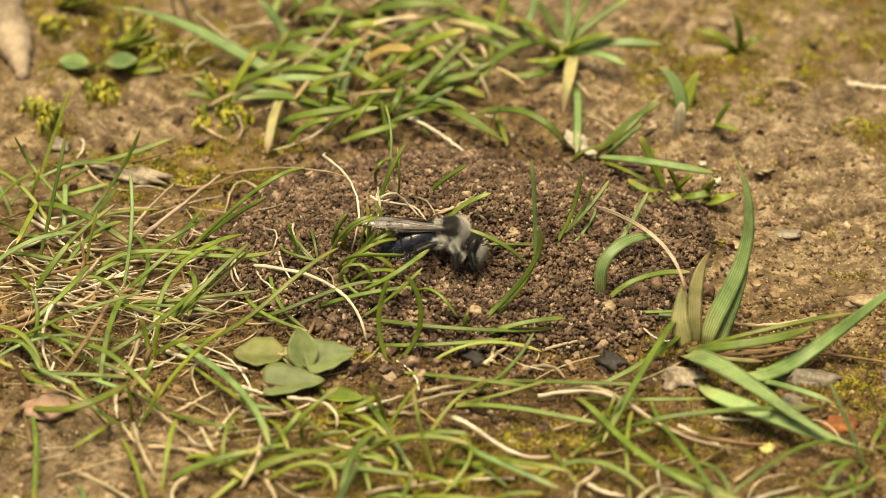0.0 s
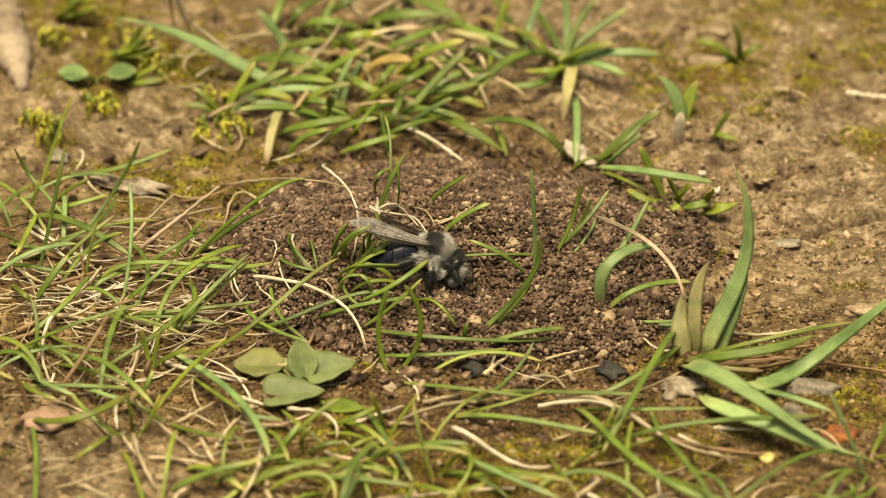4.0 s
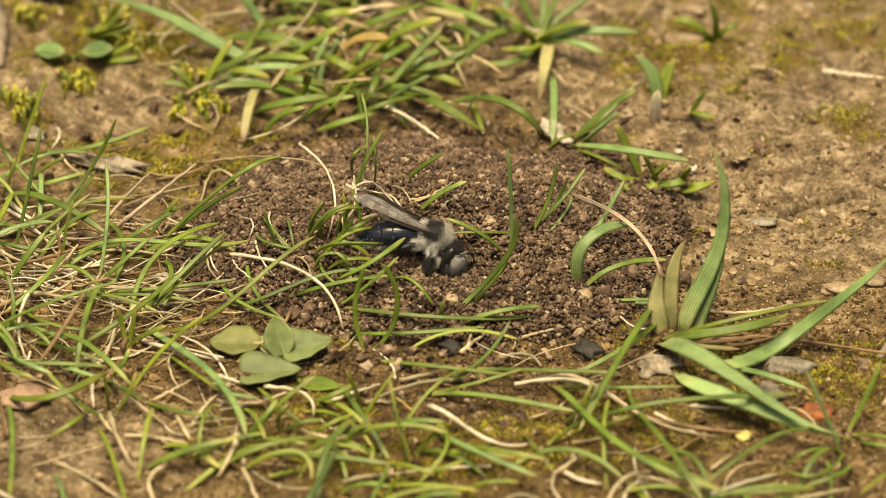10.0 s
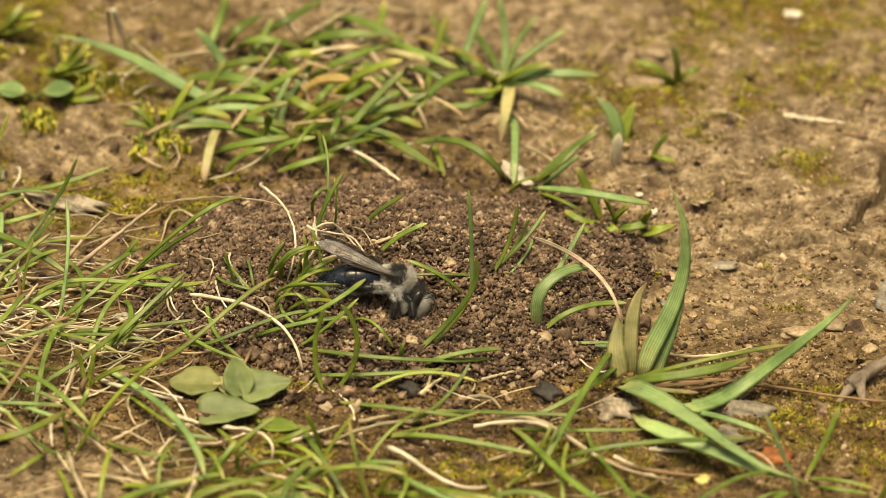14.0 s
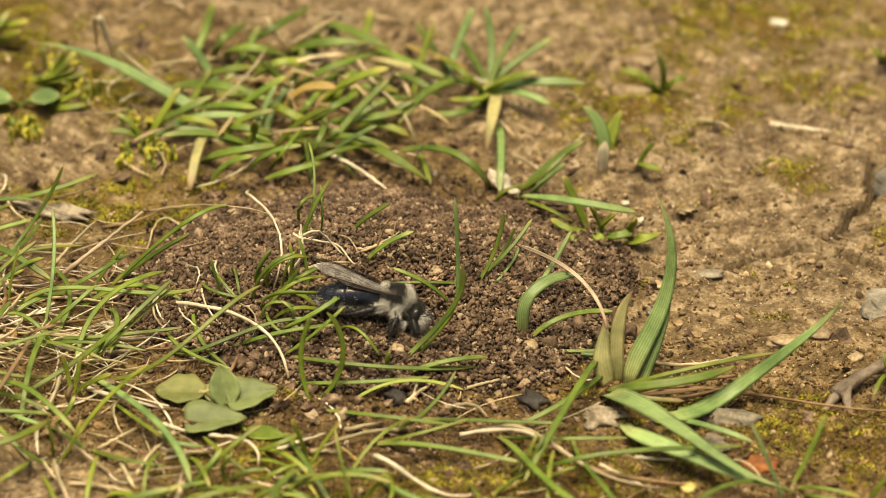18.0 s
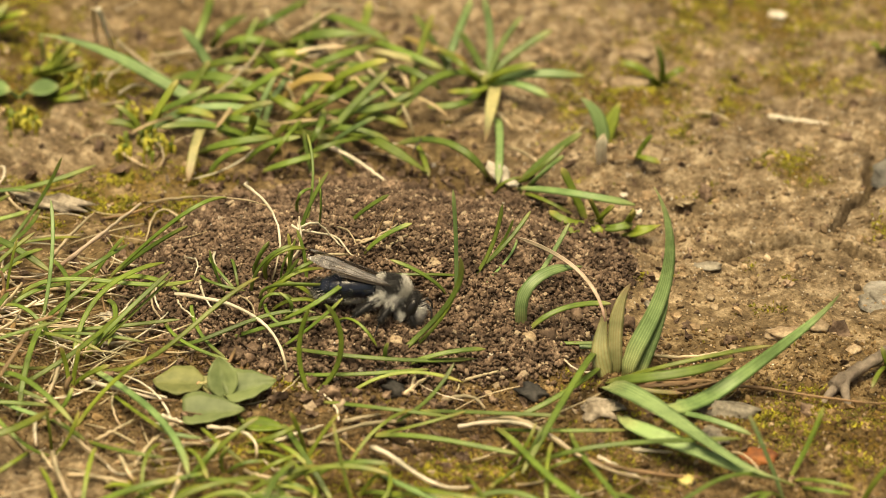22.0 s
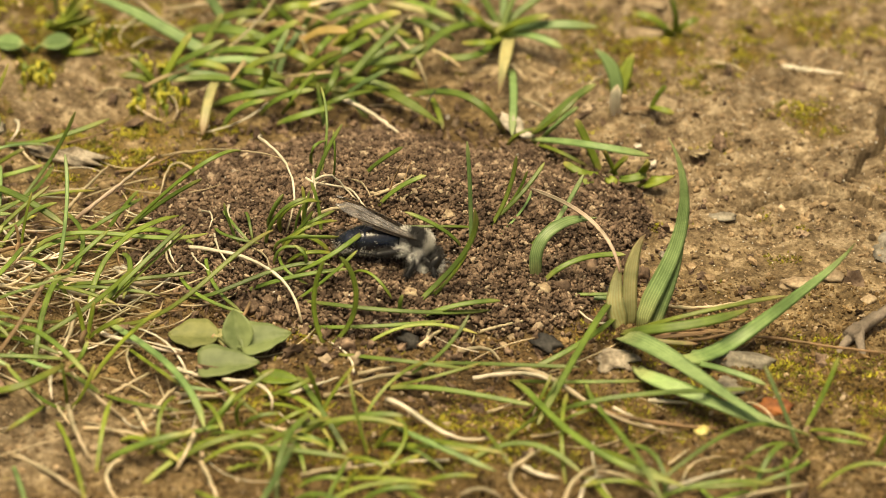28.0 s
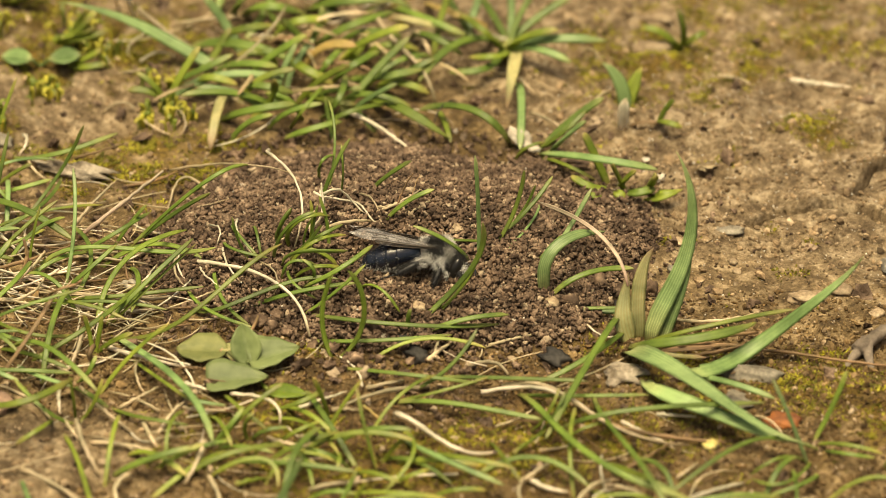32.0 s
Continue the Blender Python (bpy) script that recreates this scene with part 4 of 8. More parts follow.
blade(plant, (-22.4, -41.3), (-20.4, -42.4, 2.3), (-17.7, -41.7, 3.5), w=0.58, m=LIGHT)
blade(plant, (-20.3, -27.5), (-18.6, -33.3, 2.7), (-15.8, -33.3, 2.2), w=0.44, m=BLUE)
blade(plant, (-31.5, -25.3), (-29.4, -30.2, 1.3), (-27.4, -33.1, 1.8), w=0.49, m=GREEN)

plant = tuft(-16.6, -37, "dense yellow-green grass on mossy soil")
blade(plant, (-16.6, -37), (-13.7, -37.2, 4.1), (-10.1, -35.3, 6.2), w=0.51, m=LIGHT)
blade(plant, (-17.4, -37), (-15.2, -38, 3.1), (-13.9, -36.5, 4.2), w=0.55, m=GREEN)
blade(plant, (-16.1, -28.5), (-13.8, -35.5, 2.9), (-11.5, -37.2, 1.9), w=0.44, m=LIGHT)
blade(plant, (-13.4, -36.6), (-13.8, -36.5, 2.2), (-12.9, -36, 3.2), w=0.42, m=LIGHT)
blade(plant, (-13.3, -36.3), (-11.8, -37.2, 1.9), (-9.6, -36.9, 2), w=0.46, m=GREEN)
blade(plant, (-11.7, -30.7), (-8.6, -33.7, 2.8), (-6.1, -31.9, 3.1), w=0.60, m=LIGHT)
blade(plant, (-10.6, -30.5), (-6.9, -35.3, 2), (-5.2, -36.8, 1.1), w=0.53, m=LIGHT)
blade(plant, (-6.3, -35.8), (-4.9, -34.9, 2.1), (-2.3, -33.8, 5.7), w=0.41, m=LIGHT)
blade(plant, (-5.7, -32.5), (-6.2, -33.7, 3), (-7.2, -34.2, 6.1), w=0.51, m=LIGHT)
blade(plant, (-4.8, -35.8), (-1.9, -38, 2.5), (2.5, -39, 3.2), w=0.61, m=GREEN)
blade(plant, (-16.8, -37.3), (-14, -39.2, 1.4), (-10.9, -40.1, 1.3), w=0.41, m=GREEN)
blade(plant, (-17.2, -43.2), (-14.4, -43.4, 2.5), (-11.6, -43.6, 2.9), (-10.4, -46, 1.4), w=0.50, m=LIGHT)
blade(plant, (-15.2, -39.4), (-9.5, -42.6, 1.8), (-2.7, -44.1, 1.8), w=0.57, m=GREEN)
blade(plant, (-11.5, -49.3), (-9.4, -48.2, 3.1), (-8, -47.8, 6.1), w=0.69, m=BLUE)
blade(plant, (-3.4, -39.6), (-5.7, -40.7, 1.5), (-8.2, -39.2, 1.3), w=0.44, m=GREEN)
blade(plant, (-5.3, -49.6), (-3.7, -47.6, 2.3), (-2.8, -46.9, 3.8), w=0.43, m=GREEN)
blade(plant, (-3.6, -49.4), (-2.8, -48.3, 1.9), (-1.7, -48.8, 3.9), w=0.40, m=LIGHT)
blade(plant, (-0.7, -41), (-1.7, -40, 2.3), (-2.9, -36.3, 6.4), w=0.35, m=LIGHT)
blade(plant, (-5.5, -37.5), (-4.6, -40.3, 0.9), (-4.7, -41.7, 0.5), w=0.51, m=LIGHT)
blade(plant, (-20.1, -38.7), (-17.2, -40.3, 2.4), (-15.1, -39.2, 2.1), w=0.53, m=GREEN)
blade(plant, (-10.8, -36.3), (-8.5, -37.1, 1.9), (-6.3, -35.5, 1.8), w=0.48, m=LIGHT)
blade(plant, (-3, -40.6), (-0.8, -44.6, 1.9), (1.4, -45.5, 1.5), w=0.52, m=LIGHT)
blade(plant, (-7.8, -46.1), (-5.1, -47.4, 1.9), (-2.9, -47.8, 1.8), w=0.50, m=GREEN)
blade(plant, (-17.6, -46.7), (-15.2, -50.7, 1.6), (-12.5, -51.6, 1.3), w=0.49, m=LIGHT)
blade(plant, (-1.8, -48.3), (0.9, -49.2, 1.8), (4.1, -49.1, 1.8), w=0.53, m=GREEN)
blade(plant, (-8.3, -48.7), (-5.6, -50.6, 2.2), (-2.9, -52.5, 2.2), w=0.55, m=GREEN)
blade(plant, (-0.5, -39.6), (0.9, -39.9, 1.9), (2, -40.2, 3.1), w=0.47, m=LIGHT)
blade(plant, (-17.6, -32.3), (-15.6, -38.6, 2.7), (-15, -40.2, 2.1), w=0.46, m=LIGHT)

plant = tuft(-4.8, -23, "long narrow grass blades sprawling over mossy soil")
blade(plant, (-4.8, -23), (2.6, -27.5, 1.9), (9.1, -27.6, 1), w=0.46, m=GREEN)
blade(plant, (4.9, -24.4), (12.2, -27.3, 1.4), (20.1, -29.3, 2.4), w=0.47, m=GREEN)
blade(plant, (0.6, -29.3), (5.4, -31.7, 1.5), (10.9, -33.5, 1.7), (15.6, -34.8, 1.5), w=0.58, m=GREEN)
blade(plant, (13.1, -26.7), (16.3, -38, 3.3), (20.3, -45.7, 4.3), (29.3, -50.4, 3), w=0.71, m=GREEN)
blade(plant, (20.7, -27.5), (22.2, -40.8, 4.2), (24.7, -49, 5.3), (27, -53.9, 3.2), w=0.54, m=GREEN)
blade(plant, (16.5, -34.4), (20.8, -36.8, 3.4), (28, -36.1, 4), (37.3, -34.1, 3.1), w=0.58, m=GREEN)
blade(plant, (12.8, -26.9), (18.8, -31.6, 2.2), (26.1, -31.7, 2.4), w=0.43, m=GREEN)
blade(plant, (2, -27.5), (6.3, -27.2, 2.7), (9.1, -24.6, 5.6), w=0.43, m=GREEN)
blade(plant, (0.6, -29), (5.4, -30.2, 1.8), (10.2, -28.7, 2.5), w=0.37, m=LIGHT)
blade(plant, (1.9, -35.7), (5.2, -43.5, 3.1), (11.3, -46.8, 2.2), w=0.58, m=BLUE)
blade(plant, (-2.2, -22.8), (2.6, -21.3, 1.9), (10.1, -21.8, 1.4), w=0.42, m=LIGHT)
blade(plant, (-8.3, -17.8), (-1.4, -21.1, 1.8), (6.7, -19.7, 1.6), w=0.47, m=GREEN)
blade(plant, (10.2, -36.5), (11.5, -43.5, 2.8), (12.9, -45.8, 1.9), w=0.34, m=LIGHT)
blade(plant, (0.1, -45.6), (2.5, -49.4, 1.8), (5.1, -51.9, 1.8), w=0.55, m=LIGHT)
blade(plant, (21.3, -39.9), (24.6, -47, 3.3), (28.9, -49, 2), w=0.53, m=LIGHT)
blade(plant, (14, -34), (15.9, -35.7, 3), (17, -34.2, 5), w=0.36, m=LIGHT)
blade(plant, (14.6, -34.7), (16.4, -36.2, 3), (17.6, -34.7, 5), w=0.32, m=GREEN)
blade(plant, (0.6, -42.8), (2.5, -45, 2.1), (4.1, -44, 2.1), w=0.43, m=LIGHT)
blade(plant, (17, -36.2), (19.1, -37.3, 2.1), (22, -36.1, 2.3), w=0.33, m=LIGHT)

plant = tuft(41.3, -39.5, "grass tuft with curling blades on mossy soil")
blade(plant, (41.3, -39.5), (40.2, -43.7, 1.5), (38, -46, 1.8), (35.2, -44.5, 1.4), w=0.36, m=DEEP)
blade(plant, (41.2, -39.3), (37.4, -43.1, 2.5), (35.2, -43.5, 1), w=0.33, m=DEEP)
blade(plant, (42, -40.9), (39.7, -46.1, 1.7), (36.6, -46.6, 0.7), w=0.45, m=GREEN)
blade(plant, (43.1, -37.7), (37.4, -40.3, 3.2), (34.4, -42.5, 4), (26.2, -49.3, 2.2), w=0.47, m=GREEN)
blade(plant, (41.3, -40), (39.3, -38.9, 4.4), (37.5, -37.3, 8.1), w=0.44, m=STRIPED)
blade(plant, (41.9, -36.4), (43.7, -35.5, 3.4), (45.1, -34.6, 7.3), w=0.52, m=GREEN)
blade(plant, (43.1, -37.3), (44.8, -40.9, 1.7), (47.6, -40.7, 1.1), w=0.43, m=GREEN)
blade(plant, (27.8, -46.5), (32.2, -48.1, 1.3), (38, -47.2, 1.1), w=0.48, m=LIGHT)
blade(plant, (48.5, -40.7), (50.4, -40.8, 3.7), (53.7, -38.9, 5.7), w=0.54, m=LIGHT)
blade(plant, (36.2, -46.4), (33.7, -49.9, 1.6), (31.4, -51.2, 1.3), w=0.46, m=GREEN)
blade(plant, (41.9, -36.4), (45.1, -39.4, 1.7), (48.4, -40, 1.1), w=0.46, m=LIGHT)

plant = tuft(34.1, 44.1, "small seedling on bare crust")
blade(plant, (34.1, 44.1), (31, 43.4, 2.2), (29.4, 44.2, 2.1), w=0.96, m=LIGHT)
blade(plant, (34.1, 44.1), (34.2, 42.5, 3), (33.5, 43.6, 5), w=0.74, m=LIGHT)
blade(plant, (34.1, 44.1), (35.9, 42.6, 1.9), (37, 43.9, 1.7), w=0.85, m=LIGHT)
blade(plant, (33.7, 43.5), (33.1, 40.6, 2.3), w=1.88, m=DEEP)

plant = tuft(60.8, 50.6, "bright grass clump on the far crust")
blade(plant, (60.8, 50.6), (59.6, 46.9, 3.1), (58.1, 46.1, 4.1), w=2.29, m=LIGHT)
blade(plant, (61.5, 50.6), (61, 45.7, 4.2), (61.1, 45.4, 6.2), w=1.94, m=LIGHT)
blade(plant, (62.2, 50.5), (63.1, 46.6, 3.3), (64.5, 45.2, 4.5), w=2.29, m=LIGHT)
blade(plant, (61.8, 49.8), (64.1, 46.2, 2.4), (66.5, 44.8, 3.6), w=2.29, m=DEEP)

plant = tuft(54.2, -16.2, "little weed rosette beside a twig")
blade(plant, (54.2, -16.2), (52, -21.9, 2.4), (51.4, -23.2, 1.9), w=0.51, m=LIGHT)
blade(plant, (54.2, -16.2), (53, -19.7, 3.4), (52.7, -19, 4.3), w=0.55, m=LIGHT)
blade(plant, (54.4, -16.2), (55.2, -19.2, 2.4), (56.9, -19.8, 2.4), w=0.64, m=DEEP)
blade(plant, (54.4, -16.2), (54, -19.1, 3.3), (54.4, -19, 5.4), w=0.45, m=LIGHT)

plant = tuft(27, -18.7, "broad-bladed grass plant with ribbed leaves, one dying")
blade(plant, (27, -18.7), (28.1, -17.3, 3.3), (30.2, -15.3, 7.3), (31.1, -13.6, 11.5), (30.7, -12.6, 15.3), (29.3, -11.9, 18.7), w=1.91, m=STRIPED)
blade(plant, (28, -18.6), (29.3, -17, 3.4), (30.5, -15.5, 6.6), (31, -14.4, 9.3), w=1.73, m=STRIPED)
blade(plant, (25, -18.5), (24.2, -17.2, 2.5), (24.4, -15.8, 4), (24.7, -14.7, 6), w=2.13, m=BRONZE)
blade_tip(plant, (24.6, -16.6, 5.5), (23.8, -14.2, 7.1), (21.3, -9.1, 7.7), (16, -1.9, 6.6), w=0.41, m=PINK)
blade(plant, (25.9, -17.9), (25.7, -16.5, 3.8), (26.2, -14.8, 6.5), (27.3, -13.8, 8.4), w=1.51, m=BRONZE)
blade(plant, (24.6, -19.3), (28.7, -24.1, 3.6), (32.7, -23.9, 4.2), (37.4, -21.5, 4.3), w=1.22, m=GREEN)
blade(plant, (25.2, -19), (31.1, -22.6, 4.2), (36.9, -21.2, 4.8), (41.4, -20, 4.9), w=0.51, m=LIGHT)
blade(plant, (29.8, -24.2), (32, -27.6, 2.4), (36.4, -22.7, 1.4), (41.4, -21.7, 5.2), (45.8, -20.7, 8.9), (47.9, -20.1, 11.3), w=1.72, m=BLUE)
blade(plant, (24.5, -20.3), (28.4, -29.4, 4.1), (33.1, -35.1, 3.9), (37.2, -39.4, 3.5), (41.3, -40.3, 2.4), w=2.08, m=STRIPED)
blade(plant, (26, -26.1), (29.4, -33.2, 2.6), (33.1, -35.7, 2.5), (37, -38.7, 2.5), (40.7, -38.5, 1.5), w=1.72, m=STRIPED)
blade(plant, (30, -25), (34, -30.1, 2.8), (38.5, -32.1, 2.2), w=0.68, m=BLUE)
blade(plant, (24.4, -12.6), (21.2, -25.9, 4.4), (18.1, -33.9, 4), (15.5, -39.1, 2.2), w=0.71, m=GREEN)
blade(plant, (24.5, -15.7), (20.8, -24.3, 2.3), (17.9, -26.4, 1.7), (15.3, -27.3, 0.9), w=0.61, m=GREEN)
blade(plant, (26.2, -20.2), (29.5, -22.2, 1.4), (33.7, -20.7, 0.9), w=0.43, m=BROWN)
blade(plant, (27.4, -19.6), (31.3, -21.2, 1.1), (36.1, -19.5, 0.4), w=0.34, m=BROWN)
blade(plant, (26.1, -19.8), (28.9, -23.3, 1.5), (32.4, -22.5, 0.7), w=0.51, m=BRONZE)

plant = tuft(16.2, -12.3, "bent ribbed grass leaves beside the mound")
blade(plant, (16.2, -12.3), (16.2, -12.4, 4.6), (17, -11.6, 6.5), (18.8, -10.3, 7.3), (20.8, -8.6, 6.9), (22.7, -6.5, 5.8), w=1.34, m=STRIPED)
blade(plant, (15.9, -8.3), (18.3, -6.4, 4.8), (20, -4.9, 7.1), (21.4, -3.4, 9.2), w=0.50, m=STRIPED)
blade(plant, (15.4, -7.9), (16.8, -7.2, 4), (18.3, -5.5, 4.7), w=0.36, m=DEEP)
blade(plant, (16.8, -12.7), (19.5, -12.5, 3.9), (22.5, -11.2, 4.1), (25.6, -10.7, 3.9), w=0.65, m=GREEN)
blade(plant, (19.6, -13.5), (22.4, -14.6, 1.1), (24.5, -14.2, 1), w=0.56, m=BLUE)
blade(plant, (11.4, -7.7), (15.2, -2.3, 4.3), (16.2, 2.7, 3.5), w=0.28, m=BLUE)

plant = tuft(-17.4, 35.8, "long grass blade arching from the tuft behind the mound")
blade(plant, (-17.4, 35.8), (-22.3, 37.5, 2.3), (-27.5, 39.2, 4.6), (-37.4, 40.6, 7.3), w=1.56, m=BLUE)
blade(plant, (-17.3, 33), (-18.8, 22.3, 3.1), (-19.4, 18.6, 0.8), w=1.09, m=BRONZE)
blade(plant, (-25.3, 30.4), (-20.7, 30.8, 2.6), (-17.5, 31, 3.3), (-11.6, 29.1, 3.8), w=1.05, m=BLUE)
blade(plant, (-24.7, 29.7), (-25.7, 29.2, 1.6), (-29.1, 29.5, 2.1), w=0.98, m=LIGHT)
blade(plant, (-24.9, 29.2), (-23.6, 29.3, 2.9), (-20.9, 31.1, 6.8), w=0.89, m=LIGHT)
blade(plant, (-24.7, 29.6), (-26, 29.4, 2.6), (-28.1, 30.4, 3.9), w=0.71, m=LIGHT)
blade(plant, (-41.9, 35.4), (-39.4, 33.3, 0.7), (-36.8, 30.8, 0.4), w=0.74, m=LIGHT)
blade(plant, (-11.4, 28.2), (-17.4, 26.6, 3.4), (-22.9, 25.5, 3.7), w=0.84, m=GREEN)

plant = tuft(-16.6, 40.7, "dense bright grass tuft behind the mound")
blade(plant, (-16.6, 40.7), (-18.8, 43.4, 3.3), (-21.3, 45, 5.9), w=1.16, m=BLUE)
blade(plant, (-22.9, 42.2), (-16.5, 37.1, 3.7), (-9.4, 34.7, 2.4), w=1.39, m=GREEN)
blade(plant, (-12.6, 28.1), (-12, 30.3, 2.9), (-10.1, 32.8, 6.3), w=0.71, m=BLUE)
blade(plant, (-11.5, 30.3), (-10.6, 32.9, 2.9), (-8.2, 35.4, 5.4), w=0.72, m=BLUE)
blade(plant, (-13.3, 27.8), (-17.4, 26.9, 3.4), (-21.2, 27, 3.8), w=0.83, m=BLUE)
blade(plant, (-18.7, 26.7), (-14.1, 23.4, 3.2), (-10.1, 24.1, 3.4), w=1.07, m=GREEN)
blade(plant, (-17.4, 21.4), (-15.3, 20.6, 3), (-12.5, 20, 4.4), w=0.75, m=GREEN)
blade(plant, (-11.5, 22.6), (-8.5, 20.9, 2), (-4.9, 22.5, 2.2), w=0.82, m=GREEN)
blade(plant, (-10.8, 25.1), (-9.1, 22.1, 4), (-7, 28, 3.6), w=0.54, m=DEEP)
blade(plant, (-8.4, 30.8), (-5.4, 28, 3.1), (-2.8, 27.5, 3.5), w=0.79, m=GREEN)
blade(plant, (-5.7, 21), (-6.4, 22.9, 2.1), (-6.8, 24.2, 4.3), w=0.45, m=GREEN)
blade(plant, (-5.6, 27.5), (-1.6, 30.6, 3.5), (2.6, 33, 7), w=0.96, m=GREEN)
blade(plant, (-5.1, 27.3), (-1.9, 26, 3.1), (1.2, 24.9, 5.6), w=0.71, m=BLUE)
blade(plant, (-4.7, 28.5), (-2.5, 23.3, 2), (-1.2, 22.1, 0.9), w=0.79, m=GREEN)
blade(plant, (-6.8, 35.2), (-3.9, 31.3, 4.2), (-0.6, 37.3, 2.9), w=0.94, m=GREEN)
blade(plant, (-8.5, 35.6), (-6.7, 31.7, 4.3), (-5, 37.7, 3), w=0.84, m=GREEN)
blade(plant, (-11.3, 41), (-8.6, 31.4, 3.4), (-6, 31.1, 2), w=1.11, m=LIGHT)
blade(plant, (-8.4, 43.9), (-4.3, 40.5, 4.2), (1.1, 46, 3.2), w=1.12, m=GREEN)
blade(plant, (-9.8, 52), (-5, 48.9, 3), (0.6, 48.7, 3.1), w=1.51, m=GREEN)
blade(plant, (-8.1, 41.8), (-10.1, 40.2, 3.2), (-12, 39.2, 5.9), w=1.14, m=GREEN)
blade(plant, (-11.3, 41.7), (-12.1, 43.3, 1.9), (-14, 44.6, 4.3), w=0.81, m=DEEP)
blade(plant, (-17.9, 50.8), (-16.8, 46.6, 4.5), (-14, 53.3, 3.1), w=1.07, m=GREEN)
blade(plant, (-5.2, 58.5), (-1.7, 51.9, 2.9), (2.9, 49.1, 1.9), w=1.19, m=GREEN)
blade(plant, (-4.3, 36.3), (-1, 31.6, 2.6), (4.3, 32.2, 3.3), w=1.19, m=GREEN)
blade(plant, (-9.6, 38), (-6.7, 36.3, 4), (-3.4, 35, 4.7), w=1.12, m=ORANGE)
blade(plant, (-13.3, 24.1), (-11, 22.7, 3.1), (-7.1, 22.5, 4.4), w=0.75, m=GREEN)
blade(plant, (-16.6, 29.3), (-14.3, 29.2, 3.5), (-10.2, 29.3, 4.9), w=0.89, m=LIGHT)
blade(plant, (-15.6, 36.2), (-13.2, 34.3, 3.6), (-9, 33.7, 6.9), w=1.04, m=GREEN)
blade(plant, (-19.6, 36.5), (-16.3, 33, 3.5), (-12.2, 31.6, 3.9), w=1.12, m=GREEN)
blade(plant, (-24.7, 34.8), (-21.4, 32, 3), (-17.3, 32.7, 4.9), w=0.95, m=GREEN)
blade(plant, (-10.4, 29.3), (-7.3, 28.3, 4.1), (-4.1, 26.8, 6.8), w=0.95, m=LIGHT)
blade(plant, (-7.8, 25.1), (-4.7, 22.6, 3), (0.1, 26.2, 2.3), w=0.70, m=DEEP)
blade(plant, (-2.9, 32.9), (0.9, 34.3, 2.9), (5, 37.3, 2.2), w=0.80, m=GREEN)
blade(plant, (-5.4, 39.6), (-2.3, 37.2, 4.2), (2.6, 36.3, 6.6), w=1.05, m=LIGHT)
blade(plant, (-14.2, 55.1), (-11.6, 49.2, 4.3), (-6.7, 57.9, 3), w=1.05, m=GREEN)
blade(plant, (-16.5, 43.9), (-14.2, 46.6, 2.7), (-12.5, 48.7, 5.3), w=0.89, m=GREEN)
blade(plant, (-1.9, 31.2), (1.5, 24.8, 2.5), (7, 21.3, 0.6), w=1.31, m=DEEP)
blade(plant, (-5.3, 30.3), (-2.3, 26.8, 3.1), (2.6, 25.7, 2.2), w=0.93, m=GREEN)
blade(plant, (-22.5, 33.5), (-20, 30.4, 3.2), (-16.8, 29.8, 2.6), w=1.04, m=LIGHT)
blade(plant, (-21.3, 36.3), (-19.4, 37.6, 2.4), (-17.8, 39.2, 4.8), w=0.89, m=LIGHT)
blade(plant, (-16.5, 33.2), (-13.6, 27.9, 3.5), (-10.4, 28.1, 2.5), w=1.02, m=GREEN)
blade(plant, (-15.3, 26.3), (-12.9, 25, 3.4), (-12.4, 23.6, 6.9), w=0.94, m=LIGHT)
blade(plant, (-9.6, 27), (-11, 25.4, 3.2), (-13.5, 25.9, 3.8), w=0.95, m=GREEN)
blade(plant, (-9.1, 32.7), (-6.7, 27.5, 2), (-3.4, 26.7, 1.8), w=1.00, m=LIGHT)
blade(plant, (-7.7, 27.3), (-5.4, 24.1, 3.9), (-4.6, 29.7, 4), w=0.80, m=GREEN)
blade(plant, (-6, 37.3), (-3.3, 38.6, 1.9), (-2.1, 39.9, 4.1), w=0.90, m=LIGHT)
blade(plant, (-5.5, 44.3), (-2.3, 40.9, 3.3), (1.8, 41, 2.7), w=1.12, m=GREEN)
blade(plant, (-13.4, 44.7), (-10.1, 41.8, 4.2), (-6.8, 43.1, 3.5), w=1.11, m=LIGHT)
blade(plant, (-16.8, 50.9), (-13.4, 44.9, 4.4), (-9.3, 46.4, 2.6), w=1.21, m=GREEN)
blade(plant, (-7.9, 47.4), (-6.4, 49.5, 1.9), (-5.5, 51.7, 4.5), w=0.95, m=LIGHT)
blade(plant, (-2.8, 51.2), (-0.4, 52.8, 1.7), (0.4, 54.8, 4.4), w=1.04, m=LIGHT)
blade(plant, (-19.8, 43), (-16.5, 38.9, 4.7), (-12.4, 39.7, 4.7), w=1.14, m=LIGHT)
blade(plant, (-2.7, 39.8), (-0.4, 37.9, 3.1), (3.7, 38.3, 2.4), w=1.01, m=LIGHT)
blade(plant, (-20.5, 49.8), (-19, 52.6, 2.4), (-18.1, 54.4, 5.3), w=1.01, m=GREEN)
blade(plant, (-12.3, 38.2), (-14.5, 35.5, 3.6), (-17, 35.8, 3), w=1.05, m=LIGHT)
blade(plant, (-10.5, 40.9), (-8.2, 42.6, 2), (-7.4, 44.5, 4.7), w=0.81, m=GREEN)
blade(plant, (-1.5, 33.9), (1.5, 31.4, 2), (4.8, 30.5, 1.1), w=0.99, m=LIGHT)
blade(plant, (0.5, 44.7), (2.8, 38.3, 2.2), (4.9, 35.5, 0.9), w=0.85, m=GREEN)

